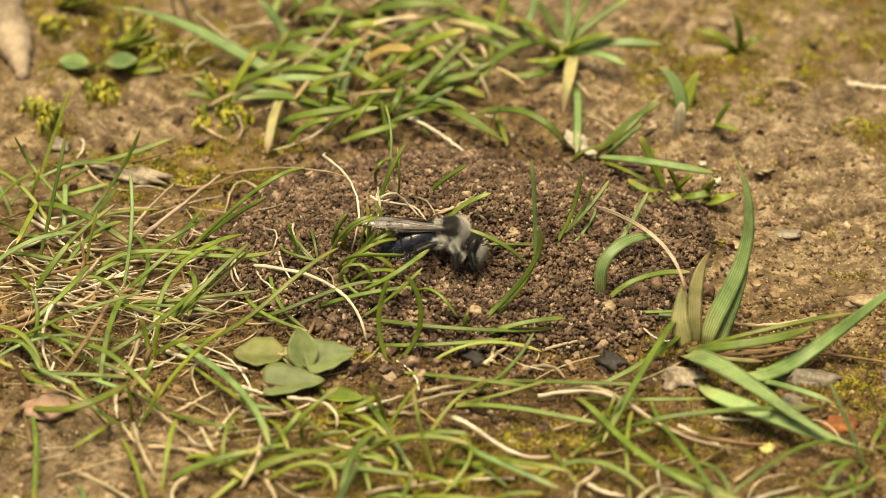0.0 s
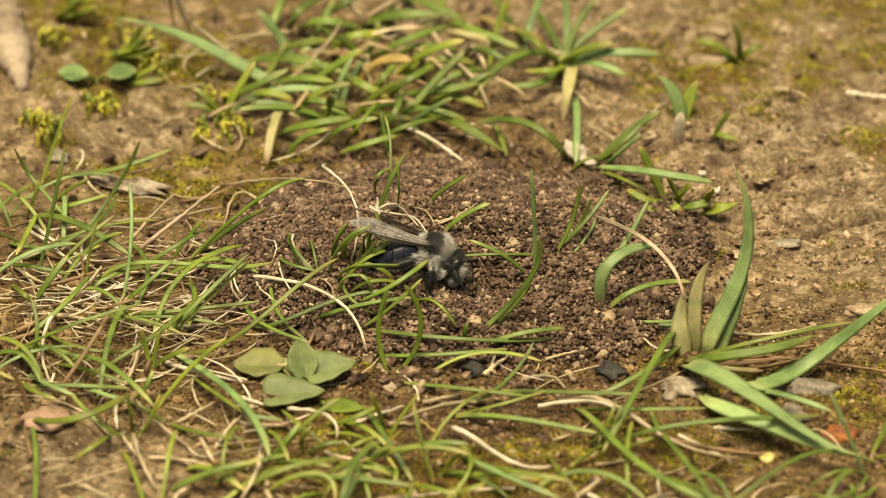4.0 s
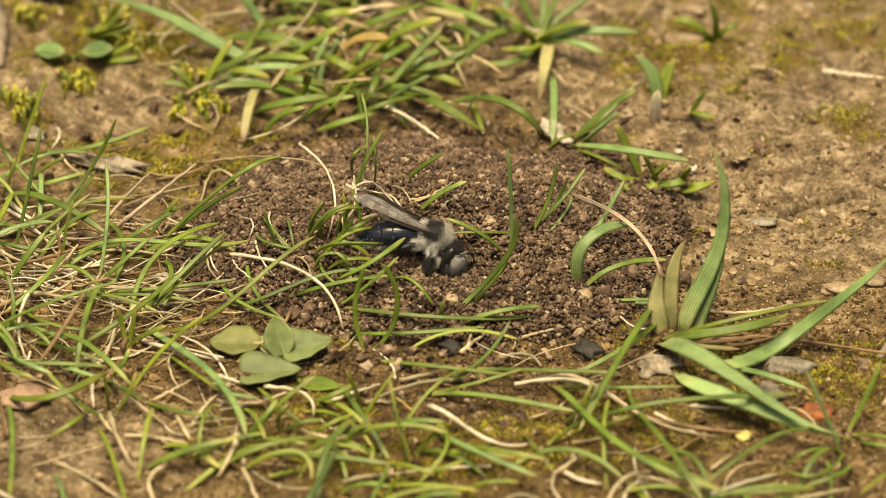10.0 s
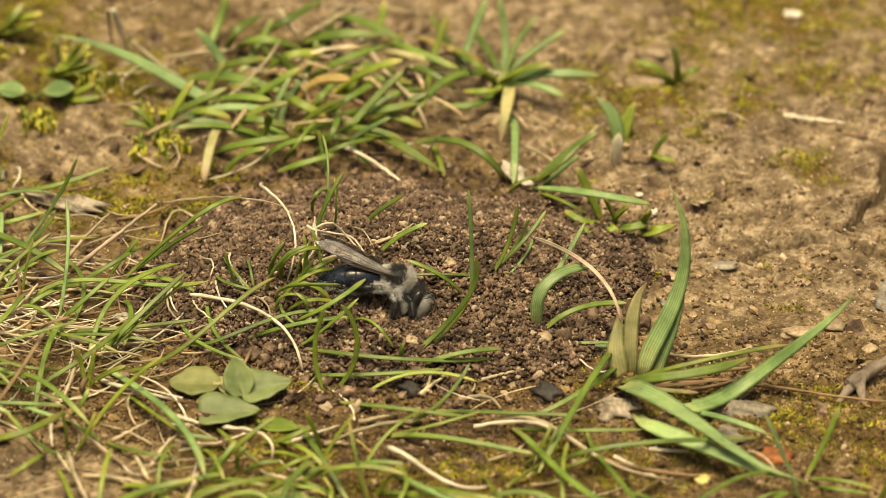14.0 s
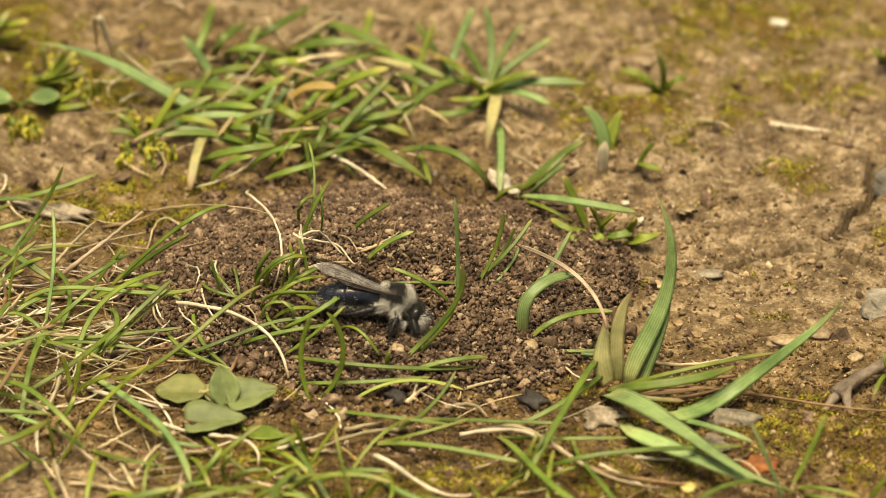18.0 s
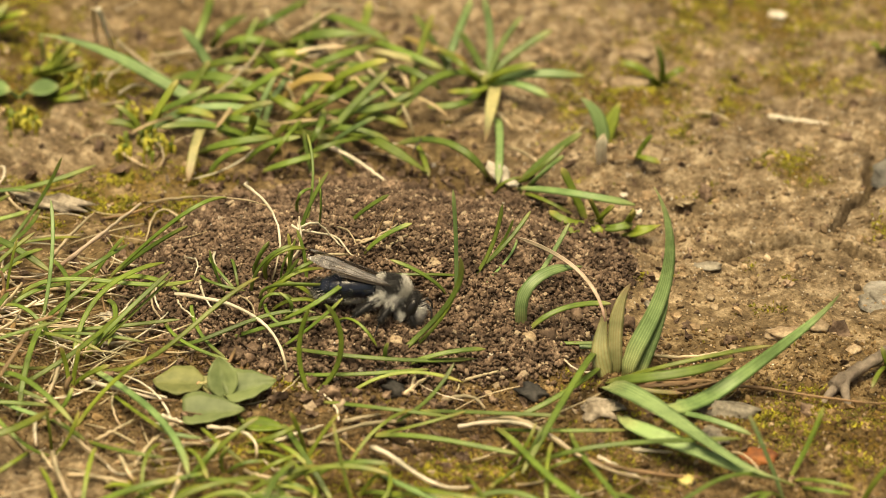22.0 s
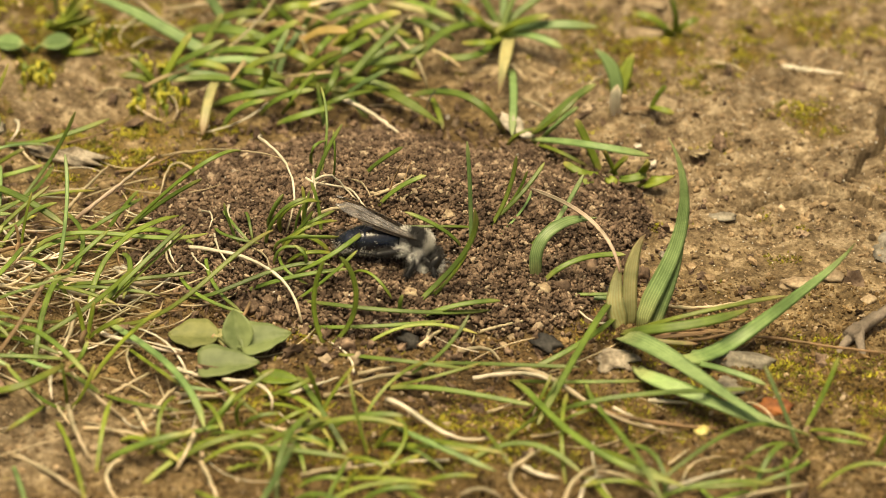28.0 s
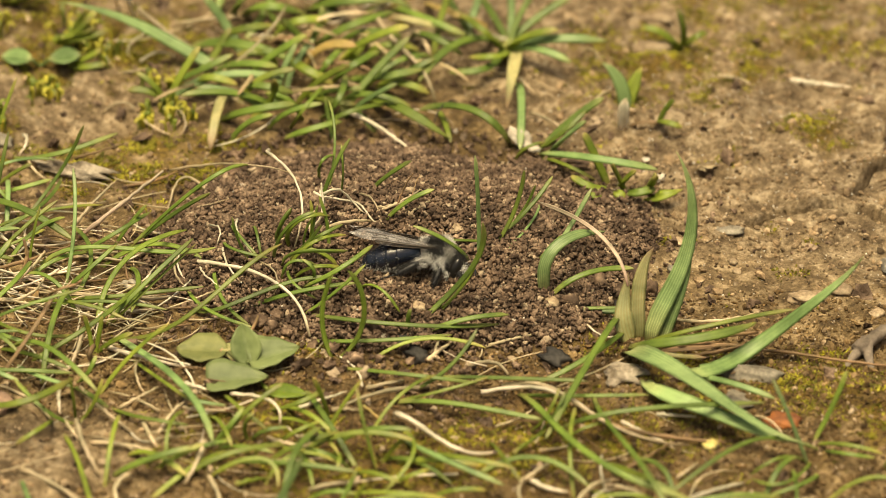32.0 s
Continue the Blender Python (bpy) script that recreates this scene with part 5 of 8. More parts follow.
plant = tuft(13.9, 43.9, "grass tuft with spreading blades behind the mound")
blade(plant, (13.9, 43.9), (7.3, 36.4, 3.8), (3.6, 31.2, 2.2), w=1.12, m=GREEN)
blade(plant, (13.3, 44.1), (10.4, 34.2, 2), (7.1, 34.8, 1.5), w=0.96, m=GREEN)
blade(plant, (13.8, 41.9), (18.3, 37.3, 4.3), (25, 37.4, 4.1), w=1.19, m=BLUE)
blade(plant, (14.2, 41.8), (17.6, 36.7, 3.3), (20.9, 35.3, 2.5), w=1.02, m=BLUE)
blade(plant, (14.1, 42.4), (16, 37.9, 4.4), (19.5, 37, 5.8), w=1.05, m=LIGHT)
blade(plant, (13.4, 42.7), (16.6, 44.8, 2.3), (21.6, 46.9, 4.9), w=1.01, m=GREEN)
blade(plant, (14.1, 43.8), (12.7, 45.6, 2.2), (10.8, 47.1, 4.6), w=0.89, m=GREEN)
blade(plant, (14.1, 44.2), (14.5, 47.2, 3.2), (13.7, 50.1, 7.4), w=0.85, m=BLUE)
blade(plant, (9, 43.2), (10.4, 46.5, 3.6), (12.3, 49.1, 7.7), w=0.94, m=BLUE)
blade(plant, (15, 41.2), (14, 29.1, 3.7), (13.4, 26.5, 1.4), w=1.49, m=BRONZE)
blade(plant, (14.9, 35.1), (15, 24.3, 2.8), (14.7, 18.6, 0.8), w=0.89, m=BLUE)
blade(plant, (8.8, 44), (4.8, 42.3, 3.5), (0.2, 44, 3.7), w=0.93, m=BRONZE)
blade(plant, (4.6, 53.1), (8.1, 44.5, 3.6), (11.8, 43.9, 2.3), w=0.88, m=ORANGE)
blade(plant, (14, 21.4), (10.9, 20.9, 3.7), (7.8, 23.7, 3.4), (3.6, 26.1, 1.5), w=0.93, m=GREEN)
blade(plant, (5.7, 29.5), (6.6, 23.8, 0.9), (7.1, 21.2, 0.2), w=0.64, m=LIGHT)
blade(plant, (13.7, 42.2), (11.2, 38.8, 4.5), (8.4, 44.6, 3.7), w=0.86, m=LIGHT)
blade(plant, (14.1, 42), (15.3, 44.7, 3.1), (18.2, 47.4, 6.5), w=0.75, m=GREEN)
blade(plant, (14, 42.7), (11.8, 35.2, 3.2), (9.4, 36.7, 2.4), w=0.88, m=LIGHT)
blade(plant, (10.4, 42.4), (8.1, 45.5, 3.4), (5.6, 47.6, 6.5), w=0.83, m=GREEN)
blade(plant, (5.3, 40.2), (6.1, 42.9, 3.3), (7.8, 45.6, 7.6), w=0.79, m=LIGHT)
blade(plant, (2.4, 45.3), (5.4, 39.6, 3.3), (8.7, 37.9, 1.9), w=0.93, m=GREEN)
blade(plant, (1, 52), (4.2, 43.8, 3.6), (9.1, 41, 2.8), w=0.95, m=GREEN)

plant = tuft(17.1, 20.5, "grass sprig beside a white petal")
blade(plant, (17.1, 20.5), (20.3, 21.7, 2.6), (24, 22.5, 5.2), w=0.95, m=GREEN)
blade(plant, (18.1, 20.2), (20, 16.4, 4.2), (21.7, 15.6, 6.3), w=0.68, m=BLUE)
blade(plant, (17, 20), (22.9, 11.6, 3.8), (29.4, 11.4, 2.6), w=0.96, m=BLUE)
blade(plant, (17.1, 19.2), (20, 13.1, 1.9), (22.7, 12.1, 0.9), w=0.50, m=LIGHT)
blade(plant, (14, 18.6), (15.5, 17.5, 1.8), (17.4, 18.4, 1.9), w=0.42, m=LIGHT)
blade(plant, (16.6, 20.8), (19.2, 18.4, 3), (22, 20.2, 4.9), w=0.60, m=DEEP)

plant = tuft(24.8, 11.8, "small fleshy bright green weed at the mound's edge")
blade(plant, (24.8, 11.8), (22, 10, 1.3), (20.1, 11.6, 1.7), w=0.94, m=LIGHT)
blade(plant, (24.2, 12.3), (22.8, 13.4, 2.8), (21.4, 14.4, 5.5), w=0.91, m=LIGHT)
blade(plant, (25.2, 11.7), (25.9, 9.7, 2.5), (26.9, 9.1, 3.9), w=0.77, m=LIGHT)
blade(plant, (24.7, 10.9), (25.2, 8.9, 0.9), (25.7, 8.7, 0.4), w=1.14, m=LIGHT)
blade(plant, (28.4, 10.5), (29.9, 8.3, 1.2), (32.1, 9.5, 1.3), w=1.80, m=LIGHT)
blade(plant, (28.3, 11.4), (28.7, 9.3, 2.4), (29, 8.5, 3.7), w=1.07, m=LIGHT)
blade(plant, (25.5, 11.3), (27.2, 8.7, 1.3), (29, 9.5, 1.4), w=1.07, m=GREEN)
blade(plant, (23.7, 11.6), (22.2, 7.2, 1.8), (20.8, 9.7, 0.8), w=0.91, m=LIGHT)
blade(plant, (26.1, 10.7), (25, 9.6, 2.9), (24.3, 8.7, 4.9), w=0.69, m=LIGHT)

plant = tuft(26.4, 24, "sprouting seedling with a pale shoot and two blades")
blade(plant, (26.4, 24), (26.3, 23.6, 2.4), (26.5, 23.8, 4.4), w=1.28, m=WHITE)
blade(plant, (26.8, 27.9), (25.9, 29.7, 3.6), (24.2, 30.6, 5.1), w=1.59, m=BLUE)
blade(plant, (27, 28.5), (27.9, 29.9, 3), (28.7, 30.8, 4.5), w=1.57, m=LIGHT)
blade(plant, (30.3, 24.4), (30.8, 23.7, 2.6), (31.8, 23, 4.7), w=0.74, m=DEEP)
blade(plant, (30.3, 24.9), (31.4, 22.2, 2.1), (32.8, 22.1, 1.7), w=0.79, m=LIGHT)
blade(plant, (26.9, 24.4), (28.7, 23.6, 1.5), (30.3, 23.7, 1.2), w=0.47, m=BROWN)

plant = tuft(-39.5, 44.7, "yellow moss-like sprout on the soil")
blade(plant, (-39.5, 44.7), (-36.4, 41.9, 2.2), (-33.4, 41.3, 3.6), w=1.06, m=LIGHT)
blade(plant, (-38.4, 44.3), (-35.7, 41.6, 2.7), (-33.8, 41.9, 4.7), w=0.98, m=LIGHT)
blade(plant, (-37.8, 44.8), (-35.1, 42, 3.2), (-33.2, 42.7, 5.2), w=0.99, m=LIGHT)
blade(plant, (-37.2, 45.4), (-35.6, 43.2, 3.1), (-34.5, 42.4, 5.2), w=0.90, m=LIGHT)
blade(plant, (-38.3, 44.2), (-35.1, 41.2, 2.2), (-32, 41.2, 3.1), w=0.98, m=LIGHT)
blade(plant, (-44.2, 57.2), (-42.1, 52.8, 2.9), (-39.4, 50.8, 4.5), w=1.09, m=LIGHT)
blade(plant, (-45.5, 55.8), (-43.4, 52.1, 2.9), (-41.8, 53.9, 4.4), w=1.09, m=LIGHT)
blade(plant, (-44.9, 55.2), (-42.1, 51.8, 2), (-40.3, 50.6, 3.4), w=1.00, m=LIGHT)
blade(plant, (-36.4, 39.2), (-33.9, 37.1, 0.8), (-31.9, 37.6, 1), w=0.94, m=LIGHT)
blade(plant, (-36.5, 39.4), (-34.3, 38, 1.4), (-32.5, 37.7, 2.7), w=0.89, m=LIGHT)

plant = tuft(-9.8, -6.7, "curling yellow-green blades behind the bee")
blade(plant, (-9.8, -6.7), (-10.1, -7.5, 6.4), (-8.7, -7.8, 8.1), (-5.9, -6.1, 7.4), w=0.55, m=LIGHT)
blade(plant, (-9.9, -8.7), (-8, -10.2, 5.9), (-6.2, -10.5, 5.3), (-5.1, -10.5, 3.9), w=0.51, m=LIGHT)
blade(plant, (-8.3, -7.6), (-7.7, -7, 6.9), (-7.9, -6.3, 9.5), w=0.37, m=LIGHT)
blade(plant, (-6, -7.7), (-6.2, -6.9, 7.2), (-7, -6.2, 9.9), w=0.37, m=GREEN)
blade(plant, (-8.6, -11.3), (-7.5, -12.4, 4.8), (-8.7, -11.6, 5.6), w=0.41, m=GREEN)
blade(plant, (-10.7, -4.3), (-9.2, -6.2, 6.8), (-7.7, -5.9, 7.5), w=0.51, m=GREEN)
blade(plant, (-7.1, 7.7), (-6.7, 3.5, 8.5), (-5.5, 6.4, 7.4), w=0.38, m=GREEN)
blade(plant, (-10.4, -9.4), (-7.4, -9.8, 6.6), (-4.2, -7.6, 6), w=0.46, m=LIGHT)
blade(plant, (-8.7, -6.2), (-6.8, -9.1, 6.9), (-4.5, -7.2, 7.1), w=0.46, m=GREEN)
blade(plant, (-9.7, -10.5), (-7.4, -11.7, 4.7), (-4.5, -11, 4.1), w=0.48, m=LIGHT)
blade(plant, (-11.3, -5.7), (-10.8, -7.7, 7.7), (-9.8, -7.1, 9), w=0.51, m=GREEN)
straw("pale curling dead root arched over the mound", (-12.8, 13.3, 3.9), (-10.2, 0.2, 9.1), (-8.8, -4.8, 8.5), (-9.6, -7.6, 4.3), w=0.36, m=WHITE)
straw("thin dry stalk lying across the mound", (-23.7, 15, 0.3), (-17.3, 9.4, 4.5), (-10.2, -0.3, 9.2), w=0.30, m=STRAW)
straw("white bent root lying on the soil", (-20.3, -6.3, 2), (-14.3, -10.4, 3.5), (-10.2, -14, 3.2), (-7.8, -18.4, 0.5), w=0.47, m=WHITE)
straw("thin pale root by the bee", (-7.9, -4.7, 5), (-6.6, -4.5, 7.6), (-6.7, -3.8, 8.7), (-6.8, -3.2, 9.7), w=0.35, m=WHITE)
straw("thin pale root by the bee", (-6.6, -3, 8.2), (-4.1, -1, 6.8), (-2.9, -1.2, 5.4), (-2, -1.9, 5.1), w=0.30, m=WHITE)
straw("thin yellow straw on the mound", (-1, -1.1, 5.4), (2.1, -1.6, 6.5), (4.6, -1.2, 7.9), w=0.36, m=STRAW)
straw("thin brown straw on the mound", (1, -1.7, 5.4), (1.7, -1.4, 7.6), (2.8, -1.7, 10), w=0.24, m=BROWN)
straw("short brown straw on the mound", (2.7, -1.5, 5.4), (4.6, -0.7, 6), w=0.36, m=STRAW)
straw("long dry stalk lying across the soil", (11.7, -27.2, 0.4), (15.5, -29.4, 2), (20.2, -36.3, 3.2), (29.7, -37.8, 0.5), w=0.50, m=STRAW)
straw("small forked dry stalk", (-7.6, -6.5, 4.8), (-8, -4.7, 5.8), (-7.2, -3.4, 6.7), w=0.29, m=STRAW)
straw("dry brown blade on the soil", (-19.1, 8.3, 1.3), (-21.8, 12.3, 1.1), (-23.5, 4.2, 0.3), w=0.31, m=STRAW)
straw("dry straw lying on the crust", (25.1, -22.2, 1), (33.3, -20, 0.7), (39.5, -21.4, 0.7), (44.9, -22.2, 0.5), w=0.40, m=BROWN)
straw("long thin dry stalk on the crust", (32.6, -21.2, 0.5), (40, -21.7, 0.9), (46.7, -24.1, 1.3), (57.1, -23.6, 0.7), w=0.35, m=BROWN)
straw("dry brown blades at the grass plant's foot", (26.2, -21.7, 1.1), (31.5, -20.6, 1.5), (38.1, -17.3, 0.4), w=0.54, m=BROWN)
straw("dry brown blades at the grass plant's foot", (27.9, -23.1, 1), (33.1, -22, 1), (39.7, -18.5, 0.8), w=0.46, m=BROWN)
straw("pale chip of straw", (26.8, -32.7, 0.8), (28.4, -32.8, 0.7), (30.7, -32.8, 0.5), w=0.45, m=WHITE)
straw("pale straw on the far crust", (45.9, 34.3, 0.8), (49.2, 33.2, 0.9), (52.7, 32.7, 0.7), w=0.76, m=WHITE)
straw("pale straw on the far crust", (37.6, 34.1, 1.4), (40.2, 33.5, 1.3), (41.4, 32.6, 1.1), w=0.50, m=STRAW)
straw("dry stalk in the grass", (-13, -14.7, 1), (-14.6, -19.4, 1.3), (-16.2, -16.2, 0.6), w=0.41, m=BROWN)
straw("dry stalk in the grass", (4.3, -27.2, 0.3), (-1.4, -29.6, 1), (-5.3, -31.9, 0.5), w=0.51, m=STRAW)
straw("dry stalk at the stones", (4.2, -22.5, 0.3), (5.5, -20.9, 0.6), (6.8, -19.6, 0.6), w=0.52, m=STRAW)
straw("dry stalk at the stones", (4.9, -21.9, 0.2), (5.1, -20.8, 0.9), (5.5, -19.7, 1.2), w=0.46, m=STRAW)
straw("dry stalk at the stones", (8.3, -23.2, 0.1), (11.2, -23, 0.3), (12.3, -24.2, -0.3), w=0.51, m=STRAW)
straw("dry stalk at the stones", (10.1, -19.3, -0.1), (13, -18.6, 0.4), (16, -17.7, 0.6), w=0.40, m=STRAW)
straw("dry straw crossing the crust", (29.5, -14.5, 0.2), (32.9, -15.6, 0.6), (38.3, -13.4, 0.2), w=0.41, m=STRAW)
straw("pinkish dry straw leaning over the soil", (-32.7, 1.8, -0.1), (-28.6, 3.5, 2.7), (-23.9, 7.3, 4.8), w=0.54, m=PINK)
straw("pale yellow straw leaning over the soil", (-33.3, 4.2, 0), (-31.2, 6.5, 1.6), (-29.1, 9, 2.6), w=0.43, m=STRAW)
straw("short white root on the soil", (-44.2, 6.4, 1), (-42, 2.4, 1.5), (-40.4, 1.7, 0.6), w=0.55, m=WHITE)
straw("thin white root on the soil", (-44, 3.8, 1.3), (-40.3, -0.7, 1.2), (-37.8, -4, 0.1), w=0.42, m=WHITE)
straw("curled white root tip on the soil", (-40.3, 22.1, 0.6), (-39.7, 19.5, 1.1), (-40.4, 18.3, 0.2), w=0.38, m=WHITE)
straw("thin dry stalk on the mossy soil", (-34.3, 17.6, 0.3), (-31.9, 18.2, 0.7), (-28.9, 20.5, 0.5), w=0.31, m=BROWN)
straw("thin dry stalk on the soil", (-35.7, 7.4, 0.3), (-32.8, 7.5, 0.6), (-30, 8.5, 0.1), w=0.37, m=STRAW)
straw("dry stalk running to the mound", (-28.5, 12.1, 0), (-25.4, 12.3, 0.6), (-21.6, 15.9, 0.4), w=0.37, m=BROWN)
straw("brown dry stalk in the turf", (-36.5, -4.8, 0.2), (-34.8, -3.4, 0.7), (-32.8, -1.3, 0.6), w=0.48, m=BROWN)
straw("grey dry stalk in the turf", (-45, -2.2, 1.1), (-43.5, -4.8, 1.2), (-42.3, -5, 0.7), w=0.48, m=STRAW)
straw("brown sheath standing in the turf", (-38, -6.2, 0.4), (-37.6, -5.5, 2.4), (-37.9, -5.1, 3.9), w=0.53, m=BROWN)
straw("dry stalk across the turf", (-41.9, -6.6, 1), (-37.5, -5.2, 1.4), (-33.3, -1.8, 1.1), w=0.48, m=BROWN)
straw("dry stalk across the turf", (-40.5, -12.3, 1.1), (-37.9, -12.4, 1.2), (-35.5, -7.7, 1.3), w=0.41, m=STRAW)
straw("dry stalk across the turf", (-41.4, -12, 1.1), (-38.1, -12.7, 1.1), (-34.6, -13.3, 0.4), w=0.41, m=STRAW)
straw("white kinked dead root on the soil", (-40, -12.8, 1.5), (-40.6, -17.6, 2.5), (-40.6, -21, 2), (-39.6, -24.1, 0.6), w=0.46, m=WHITE)
straw("white straw lying on the soil", (-33.5, -10.7, 0.5), (-30.6, -13.1, 0.6), (-23.9, -13, 0.4), w=0.47, m=WHITE)
straw("dry flattened stalk on the soil", (-32.6, -9.6, 0.1), (-27.8, -11.1, 0.5), (-21.3, -10.8, 0.4), w=0.64, m=STRAW)
straw("dry stalk in the turf", (-39.6, -9.7, 0.9), (-37.4, -7.5, 1.5), (-35.9, -3.9, 1.7), w=0.53, m=STRAW)
straw("dry stalk in the turf", (-33, -2.5, 0.1), (-30, -3.2, 0.4), (-24.5, -5.1, 0.7), w=0.36, m=STRAW)
straw("dry stalk in the turf", (-27.7, -2.6, 0.2), (-27.2, -6.2, 0.4), (-26.8, -7.8, -0), w=0.36, m=BROWN)
straw("white torn scrap of dead leaf", (-27.4, -7.4, 0.1), (-26.4, -9, 0.4), (-25.3, -7.6, 0.2), w=0.55, m=WHITE)
straw("thin bent dry stalk on the soil", (-25.6, -7.9, 0.1), (-24.7, -7, 0.9), (-24, -6.7, 1.8), w=0.30, m=WHITE)
straw("dry stalk in the turf", (-32.4, -7.3, -0), (-29.8, -7.3, 0.3), (-27.5, -6.1, -0), w=0.36, m=BROWN)
straw("dry stalk in the turf", (-35, -15.8, 0.3), (-34, -14, 0.8), (-34.7, -11.2, 1.8), w=0.35, m=BROWN)
straw("dry stalk in the turf", (-37.5, -13.6, 0.6), (-35.1, -14.9, 0.7), (-32.2, -15.6, 0.1), w=0.35, m=BROWN)
straw("dry stalk in the turf", (-21.8, -6, 2.7), (-21.9, -8.7, 2), (-20.8, -9.7, 0.8), w=0.35, m=STRAW)
straw("dry broken stalk in the turf", (-43.7, -15.7, 1.3), (-42.1, -14.4, 1.4), (-40.6, -11.6, 1), w=0.59, m=BROWN)
straw("dry broken stalk in the turf", (-44.1, -17.3, 1.3), (-42.4, -16.6, 1.5), (-41.2, -14.9, 1.1), w=0.50, m=BROWN)
straw("dead leaf sheath on the soil", (-33.7, -22.5, 0.1), (-32.7, -23.8, 0.2), (-31.7, -24.4, -0.2), w=0.58, m=STRAW)
straw("dead leaf sheath on the soil", (-31, -19.3, 1.6), (-31.4, -21.7, 0.7), (-32.2, -23.5, -0.2), w=0.58, m=STRAW)
straw("bleached stalk in the turf", (-28.3, -19.8, 0.2), (-26, -22.1, 0.9), (-23.3, -23.3, 0.9), (-19.5, -25, 1.1), w=0.52, m=WHITE)
straw("dry stalk in the turf", (-25.1, -22.7, 0.3), (-25, -26.6, 0.9), (-24.2, -28.4, 0.4), w=0.34, m=STRAW)
straw("dry stalk in the turf", (-26.5, -30.6, 0.1), (-24.4, -29.9, 1), (-22.7, -28.5, 1.2), w=0.40, m=STRAW)
straw("dead sheath at the foot of a grass shoot", (-30.5, -34, 0.9), (-29.4, -39, 1.3), (-27.8, -42.5, 0.3), w=0.61, m=STRAW)
straw("dead sheath at the foot of a grass shoot", (-30.6, -27.4, 0.3), (-27.6, -33.2, 1.3), (-24.9, -35.7, 0.5), w=0.52, m=STRAW)
straw("dead sheath at the foot of a grass shoot", (-31.8, -32.8, 0), (-30.8, -35.4, 0.5), (-30.1, -36.5, 0.2), w=0.45, m=STRAW)
straw("short white root standing in the soil", (-32.6, -28.5, 1.2), (-32.6, -29.8, 0.4), (-32.4, -30.9, -0.5), w=0.45, m=WHITE)
straw("dry stalk on the bare soil", (-28.9, -36.9, 0.2), (-25.6, -38.2, 0.9), (-22.8, -39.2, 0.9), w=0.50, m=STRAW)
straw("dry stalk on the bare soil", (-23.9, -34.4, 0.9), (-23.2, -36.8, 1.1), (-22.4, -38.6, 0.9), w=0.56, m=STRAW)
straw("dry stalk on the bare soil", (-22.4, -36.1, 0.7), (-21.1, -33.4, 1.4), (-19.7, -31.7, 1.8), w=0.45, m=STRAW)
straw("dead root half buried in soil", (-35.5, -40.9, -0.1), (-31.9, -43.9, 0.1), (-27.5, -49.1, 0.2), w=0.55, m=STRAW)
straw("pale dry root on the soil", (-41.3, -45.3, 0.2), (-39.2, -47.3, 0.2), (-36.6, -49.2, -0), w=0.44, m=WHITE)
straw("dry curled sheath on the soil", (-24.8, -43.1, 0.8), (-26, -45.8, 1.1), (-24.7, -49.4, 0.3), w=0.55, m=STRAW)
straw("dead sheath in the grass", (-17.7, -39, 1.8), (-18.6, -43.5, 1.8), (-19.5, -44.7, 0.8), w=0.64, m=STRAW)
straw("dry stalk in the grass", (-17.1, -44, 1.3), (-16, -46.8, 0.8), (-15.2, -49.4, 0.1), w=0.49, m=STRAW)
straw("dry stalk in the mossy grass", (-11.6, -36.5, 0.6), (-9.6, -37.7, 0.7), (-7.1, -37, 0.2), w=0.50, m=STRAW)
straw("dry stalk in the mossy grass", (-8.6, -36.4, 0.5), (-7.2, -36.1, 0.7), (-5.8, -34, 0.4), w=0.50, m=STRAW)
straw("dry stalk in the mossy grass", (-7.4, -44.9, 0.2), (-5.1, -44.2, 0.5), (-2.7, -43.6, 0.1), w=0.55, m=STRAW)
straw("yellow dead leaf in the grass", (-14.5, -44.5, 0.6), (-13, -43.9, 0.7), (-11.4, -43.1, 0.3), w=0.51, m=LIGHT)
straw("pale arched root in the grass", (-15.5, -29.5, 1), (-12.5, -31.2, 1.8), (-10.7, -33.3, 1.9), (-10.5, -34.5, 0.7), w=0.45, m=WHITE)
straw("white dead root in the grass", (-20.1, -27.7, 1.1), (-18.8, -28.7, 1.3), (-17.6, -28.8, 0.9), w=0.51, m=WHITE)
straw("dry stalk in the mossy grass", (-20.7, -31.7, 1), (-18.1, -33.1, 1.5), (-15.2, -32.4, 1), w=0.50, m=STRAW)
straw("white dead root in the grass", (-8.7, -31.7, 0.8), (-6.4, -30.5, 1), (-3.9, -28.5, 0.6), w=0.39, m=WHITE)
straw("dry stalk in the mossy grass", (-5.4, -31.5, 0.5), (-3.6, -31.3, 0.4), (-2.3, -31.2, 0.2), w=0.45, m=STRAW)
straw("dry stalk in the mossy grass", (-2, -27.8, 0.5), (-0.2, -27.6, 0.9), (1.8, -26.5, 0.6), w=0.51, m=STRAW)
straw("orange dying leaf tip in the grass", (-1.8, -37.6, 1.5), (-1.4, -39.1, 1), (-0.9, -40.9, 0), w=0.39, m=ORANGE)
straw("orange dying leaf tip in the grass", (-2.3, -31.6, 1), (-1.3, -32.6, 0.8), (-0.2, -33.5, 0.3), w=0.34, m=ORANGE)
straw("bleached stalk lying in the mossy grass", (0.8, -32.6, 0.7), (4.2, -37.8, 2.1), (7.2, -40.2, 1.7), (10.8, -39.8, 1.2), w=0.55, m=WHITE)
straw("pale arched stalk lying across the soil", (9.5, -27.9, 0.1), (13, -28.5, 1.1), (16.6, -31.3, 2.5), (21.6, -34.3, 0.8), w=0.51, m=WHITE)
